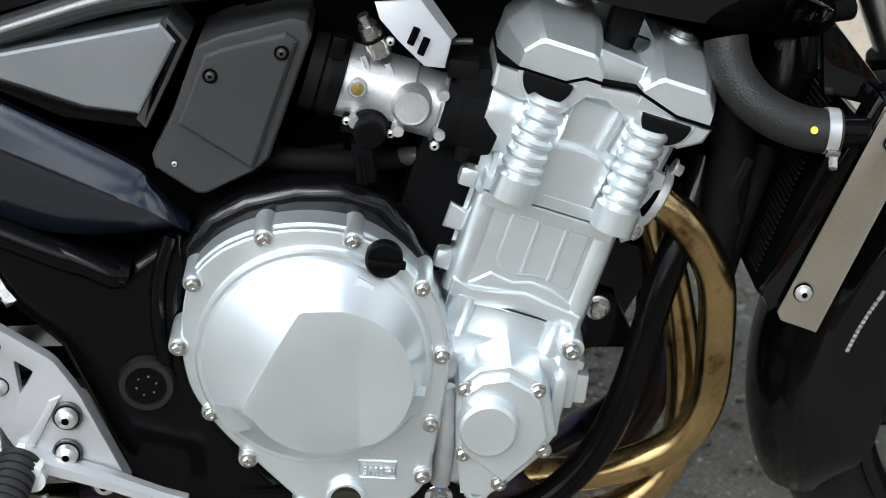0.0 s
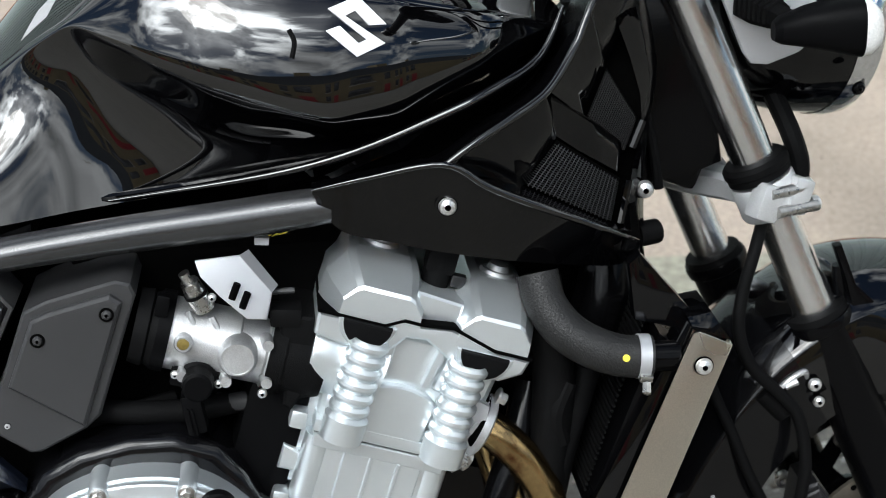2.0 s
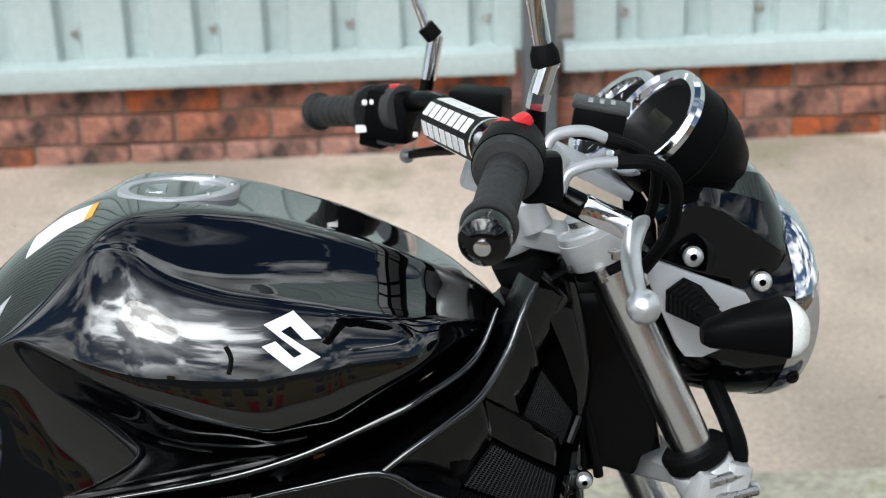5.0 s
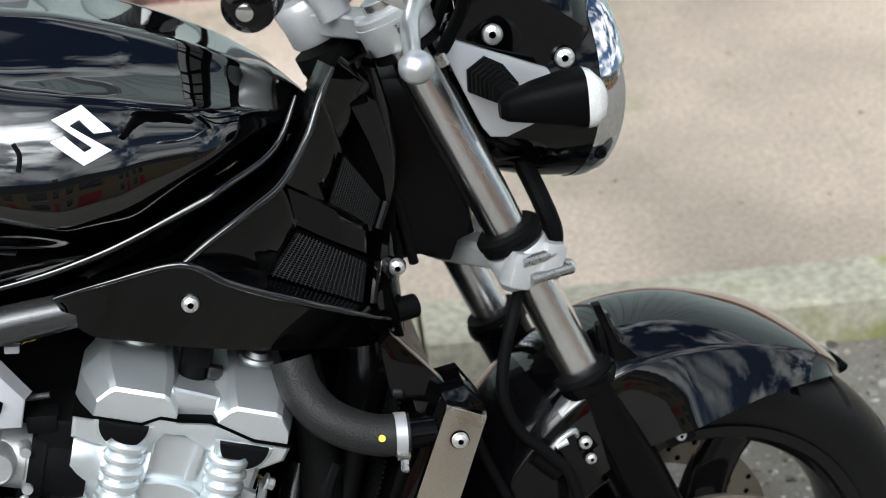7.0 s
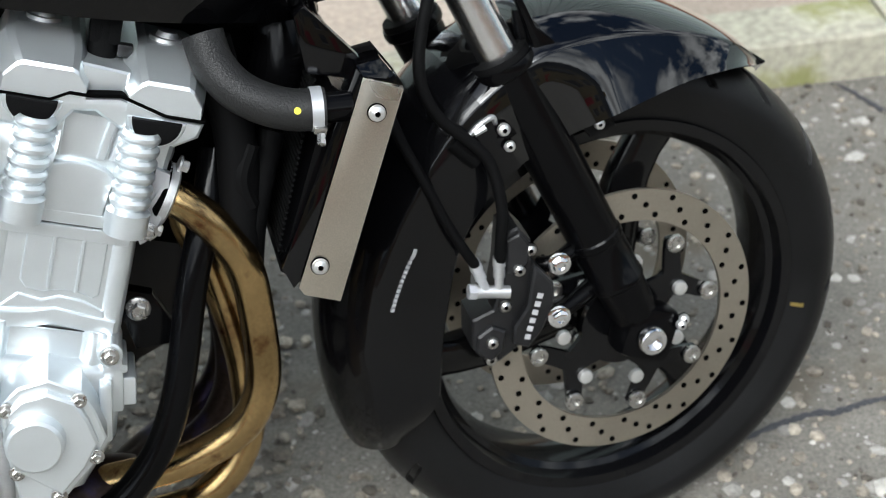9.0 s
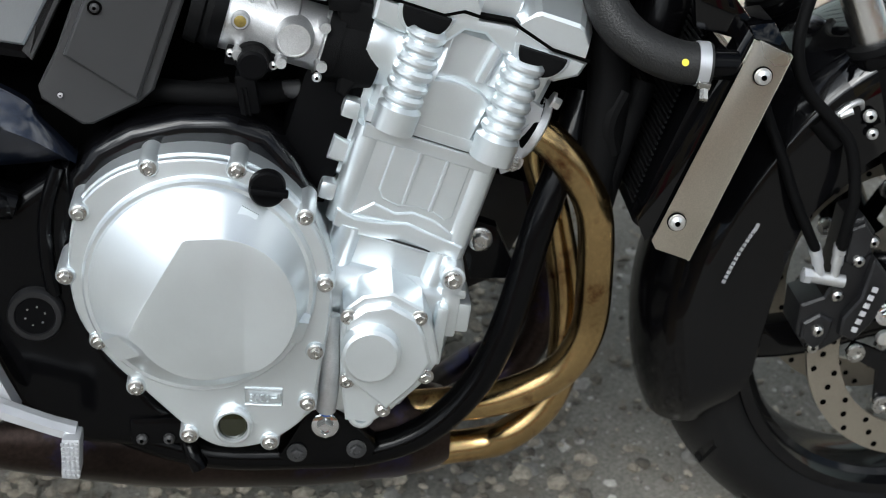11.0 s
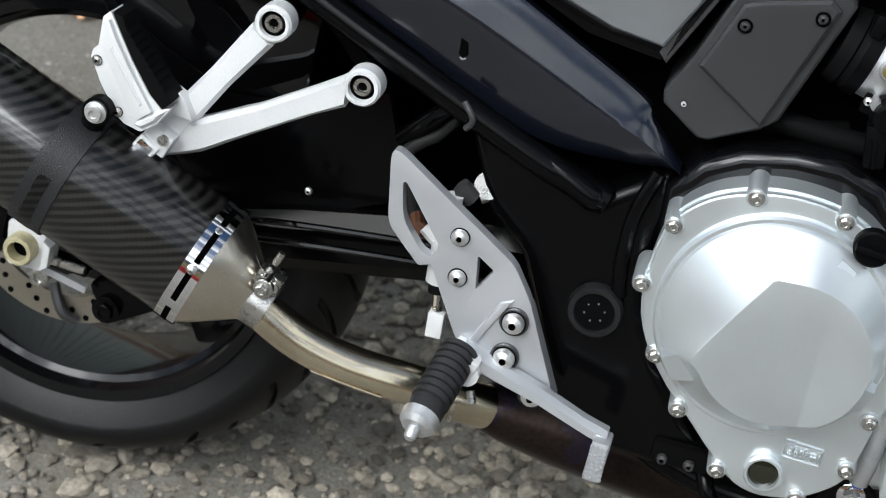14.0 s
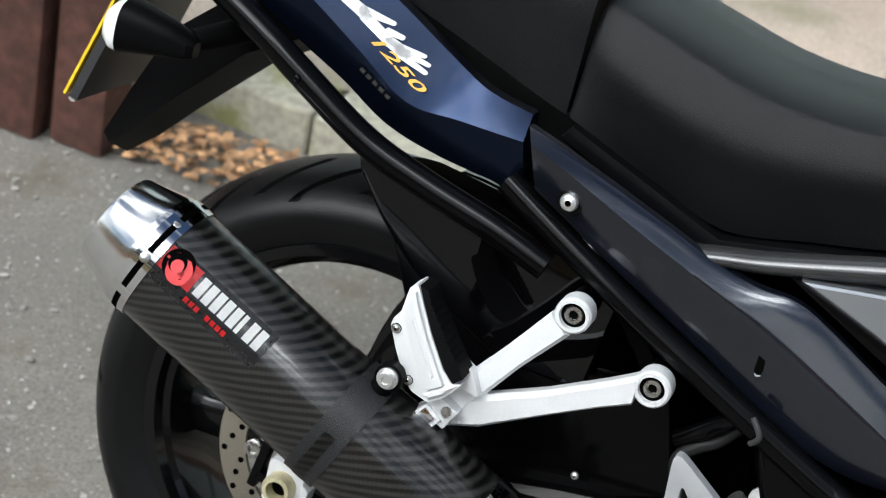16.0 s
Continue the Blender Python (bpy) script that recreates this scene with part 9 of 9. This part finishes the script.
# -- rider's footrest plate --
def plate_with_holes(outer, holes, y0, y1, bevel):
    """A plate in x, z with windows cut right through it."""
    bm = bmesh.new()
    loops = [outer] + holes
    edges = []
    for lp in loops:
        vs = [bm.verts.new((x, y0, z)) for x, z in lp]
        edges += [bm.edges.new((vs[i], vs[(i + 1) % len(vs)])) for i in range(len(vs))]
    bmesh.ops.triangle_fill(bm, use_beauty=True, use_dissolve=False, edges=edges, normal=(0, -1, 0))
    rim = [e for e in bm.edges if len(e.link_faces) == 1]
    r = bmesh.ops.extrude_face_region(bm, geom=list(bm.faces))
    bmesh.ops.translate(bm, vec=(0, y1 - y0, 0), verts=[g for g in r["geom"] if isinstance(g, bmesh.types.BMVert)])
    bmesh.ops.recalc_face_normals(bm, faces=bm.faces)
    front = [e for e in bm.edges if abs(e.verts[0].co.y - y0) < 1e-6 and abs(e.verts[1].co.y - y0) < 1e-6 and any(abs(f.normal.y) < 0.5 for f in e.link_faces)]
    if bevel:
        bmesh.ops.bevel(bm, geom=front, offset=bevel, segments=2, profile=0.6, affect="EDGES", clamp_overlap=True)
    return bm


RS = rounded([(0.350, 0.525), (0.480, 0.436), (0.500, 0.405), (0.541, 0.309), (0.520, 0.306), (0.480, 0.318), (0.455, 0.330), (0.437, 0.352), (0.404, 0.417), (0.392, 0.413), (0.358, 0.447)], 0.22)
rs = part("footrest_plate", plate_with_holes(RS, [rounded([(0.365, 0.497), (0.4085, 0.437), (0.4035, 0.423), (0.392, 0.428), (0.371, 0.455)], 0.32), rounded([(0.4455, 0.437), (0.463, 0.425), (0.4485, 0.402)], 0.15)], -0.2195, -0.206, 0.003), M_ALU, moto, "silver machined footrest plate", angle=25)
part("plate_step", prism(rounded([(0.455, 0.335), (0.500, 0.402), (0.541, 0.309), (0.520, 0.306)], 0.1), -0.2075, -0.198, 0.002), M_ALU, rs)
part("plate_web", prism([(0.447, 0.345), (0.474, 0.397), (0.486, 0.402), (0.452, 0.338)], -0.2235, -0.206, 0.004), M_ALU, rs)
for x, z, r in ((0.4265, 0.4505, 0.0072), (0.4305, 0.4105, 0.0072)):
    part("plate_bolt", cap_bolt((x, -0.2195, z), r * 1.15, 0.007), M_BOLT, rs, "socket-head bolt")
for x, z in ((0.4900, 0.3820), (0.4875, 0.3445), (0.5195, 0.3135)):
    part("frame_bolt", lathe([(0, 0.0138), (0.004, 0.0138), (0.0045, 0.0130), (0.0045, 0.0)], (x, -0.2205, z), (0, -1, 0), 24), M_RAIL, rs, "large socket-head bolt with washer")
    part("bolt_head", cap_bolt((x, -0.2245, z), 0.0105, 0.010), M_BOLT, rs, "bright socket-head bolt")
ped = part("brake_pedal", skin([[Vector((x, y, z + w)), Vector((x, y - 0.008, z + w * 0.5)), Vector((x, y - 0.008, z - w * 0.5)), Vector((x, y, z - w)), Vector((x, y + 0.010, z - w)), Vector((x, y + 0.010, z + w))]
            for x, y, z, w in ((0.450, -0.226, 0.341, 0.013), (0.480, -0.229, 0.332, 0.0105), (0.528, -0.234, 0.3190, 0.0085), (0.575, -0.240, 0.3040, 0.0075), (0.597, -0.243, 0.2985, 0.0080))]), M_ALU, moto, "silver brake pedal", angle=25)
part("pedal_pad", block((0.5925, -0.248, 0.282), (0.017, 0.028, 0.042), 0.003, (0, 4, 0)), M_ALU, ped, "ribbed pedal tip")
for i in range(8):
    for j in range(4):
        part("pad_knurl", block((0.5860 + j * 0.0044, -0.2628, 0.2655 + i * 0.0047), (0.003, 0.002, 0.0032), 0.0008, (0, 4, 0)), M_ALU, ped)
fp = part("footrest", merge(block((0.452, -0.232, 0.338), (0.030, 0.030, 0.022), 0.004, (10, 20, 0)), lathe([(0, 0.012), (0.03, 0.012)], (0.458, -0.215, 0.328), (0, -1, 0), 18)), M_WORN, moto, "folding rider's footrest")
pegd = Vector((-0.18, -0.86, -0.48)).normalized()
prof = [(0, 0.015)]
for i in range(8):
    prof += [(i * 0.0082 + 0.001, 0.0185), (i * 0.0082 + 0.0062, 0.0185), (i * 0.0082 + 0.0068, 0.0158), (i * 0.0082 + 0.0080, 0.0158)]
prof += [(0.070, 0.0178), (0.086, 0.0172), (0.088, 0.010)]
part("peg_rubber", lathe(prof, (0.447, -0.230, 0.344), pegd, 24), M_GRIP, fp, "ribbed black footrest rubber", angle=30)
_pe = Vector((0.447, -0.230, 0.344)) + pegd * 0.086
part("peg_end", lathe([(-0.006, 0.0182), (0.004, 0.0175), (0.009, 0.013), (0.0095, 0.007)], _pe, pegd, 20), M_CAST, fp, "worn bare peg end")
part("hero_blob", lathe([(0.007, 0.0062), (0.018, 0.0058), (0.021, 0.004), (0.0215, 0)], _pe, pegd, 16), M_CAST, fp)
part("peg_spring", tube([(0.462, -0.222, 0.300), (0.466, -0.225, 0.290)], 0.004, 8, 1), M_ZINC, fp)
# rear master cylinder behind the plate
rmc = part("rear_master", tube([(0.409, -0.190, 0.430), (0.409, -0.190, 0.388)], 0.0125, 16, 1), M_WORN, moto, "pale rear master cylinder")
part("cylinder_body", tube([(0.410, -0.192, 0.478), (0.409, -0.190, 0.425)], 0.009, 14, 1), M_WORN, rmc)
part("boot", tube([(0.4095, -0.190, 0.390), (0.411, -0.190, 0.378)], 0.0105, 14, 1), M_RUBBER, rmc)
part("pushrod", tube([(0.411, -0.190, 0.380), (0.413, -0.190, 0.355)], 0.005, 10, 1), M_ZINC, rmc)
part("clevis", block((0.4135, -0.190, 0.345), (0.016, 0.016, 0.026), 0.002), M_WORN, rmc)
part("reservoir_union", tube([(0.388, -0.185, 0.438), (0.400, -0.188, 0.430), (0.409, -0.19, 0.425)], 0.0085, 10), M_WORN, rmc)
ub = part("brake_union", tube([(0.413, -0.185, 0.484), (0.425, -0.180, 0.474)], 0.010, 12, 1), M_GREYPL, rmc)
part("union_disc", lathe([(0, 0.013), (0.004, 0.013)], (0.437, -0.175, 0.488), (0.1, -1, 0.3), 20), M_ZINC, ub)
part("hose_end", tube([(0.432, -0.176, 0.474), (0.452, -0.170, 0.484)], 0.0055, 10, 1), M_ZINC, ub)
part("rear_hose", tube([(0.450, -0.170, 0.483), (0.472, -0.165, 0.498), (0.50, -0.15, 0.51)], 0.0062, 10), M_RUBBER, ub)
part("reservoir_hose", tube([(0.371, -0.16, 0.437), (0.362, -0.16, 0.458), (0.353, -0.16, 0.476), (0.351, -0.16, 0.492), (0.365, -0.16, 0.5085), (0.380, -0.16, 0.520), (0.394, -0.157, 0.538), (0.410, -0.15, 0.56)], 0.0065, 12), M_HOSE, rmc, "black fluid hose")
part("hose_stub", tube([(0.385, -0.17, 0.425), (0.376, -0.163, 0.428), (0.371, -0.16, 0.440)], 0.0068, 10), mat("brown_fluid_hose", (0.10, 0.035, 0.015), 0.4), rmc, "brown fluid at the hose end")
for z in (0.405, 0.385):
    part("arm_rod", tube([(0.05, -0.150, z - 0.045), (0.25, -0.155, z - 0.012), (0.45, -0.155, z + 0.006)], 0.0035, 8), M_GLOSS, arm)
part("arm_screw", cap_bolt((0.262, -0.147, 0.428), 0.004, 0.004), M_BOLT, arm)
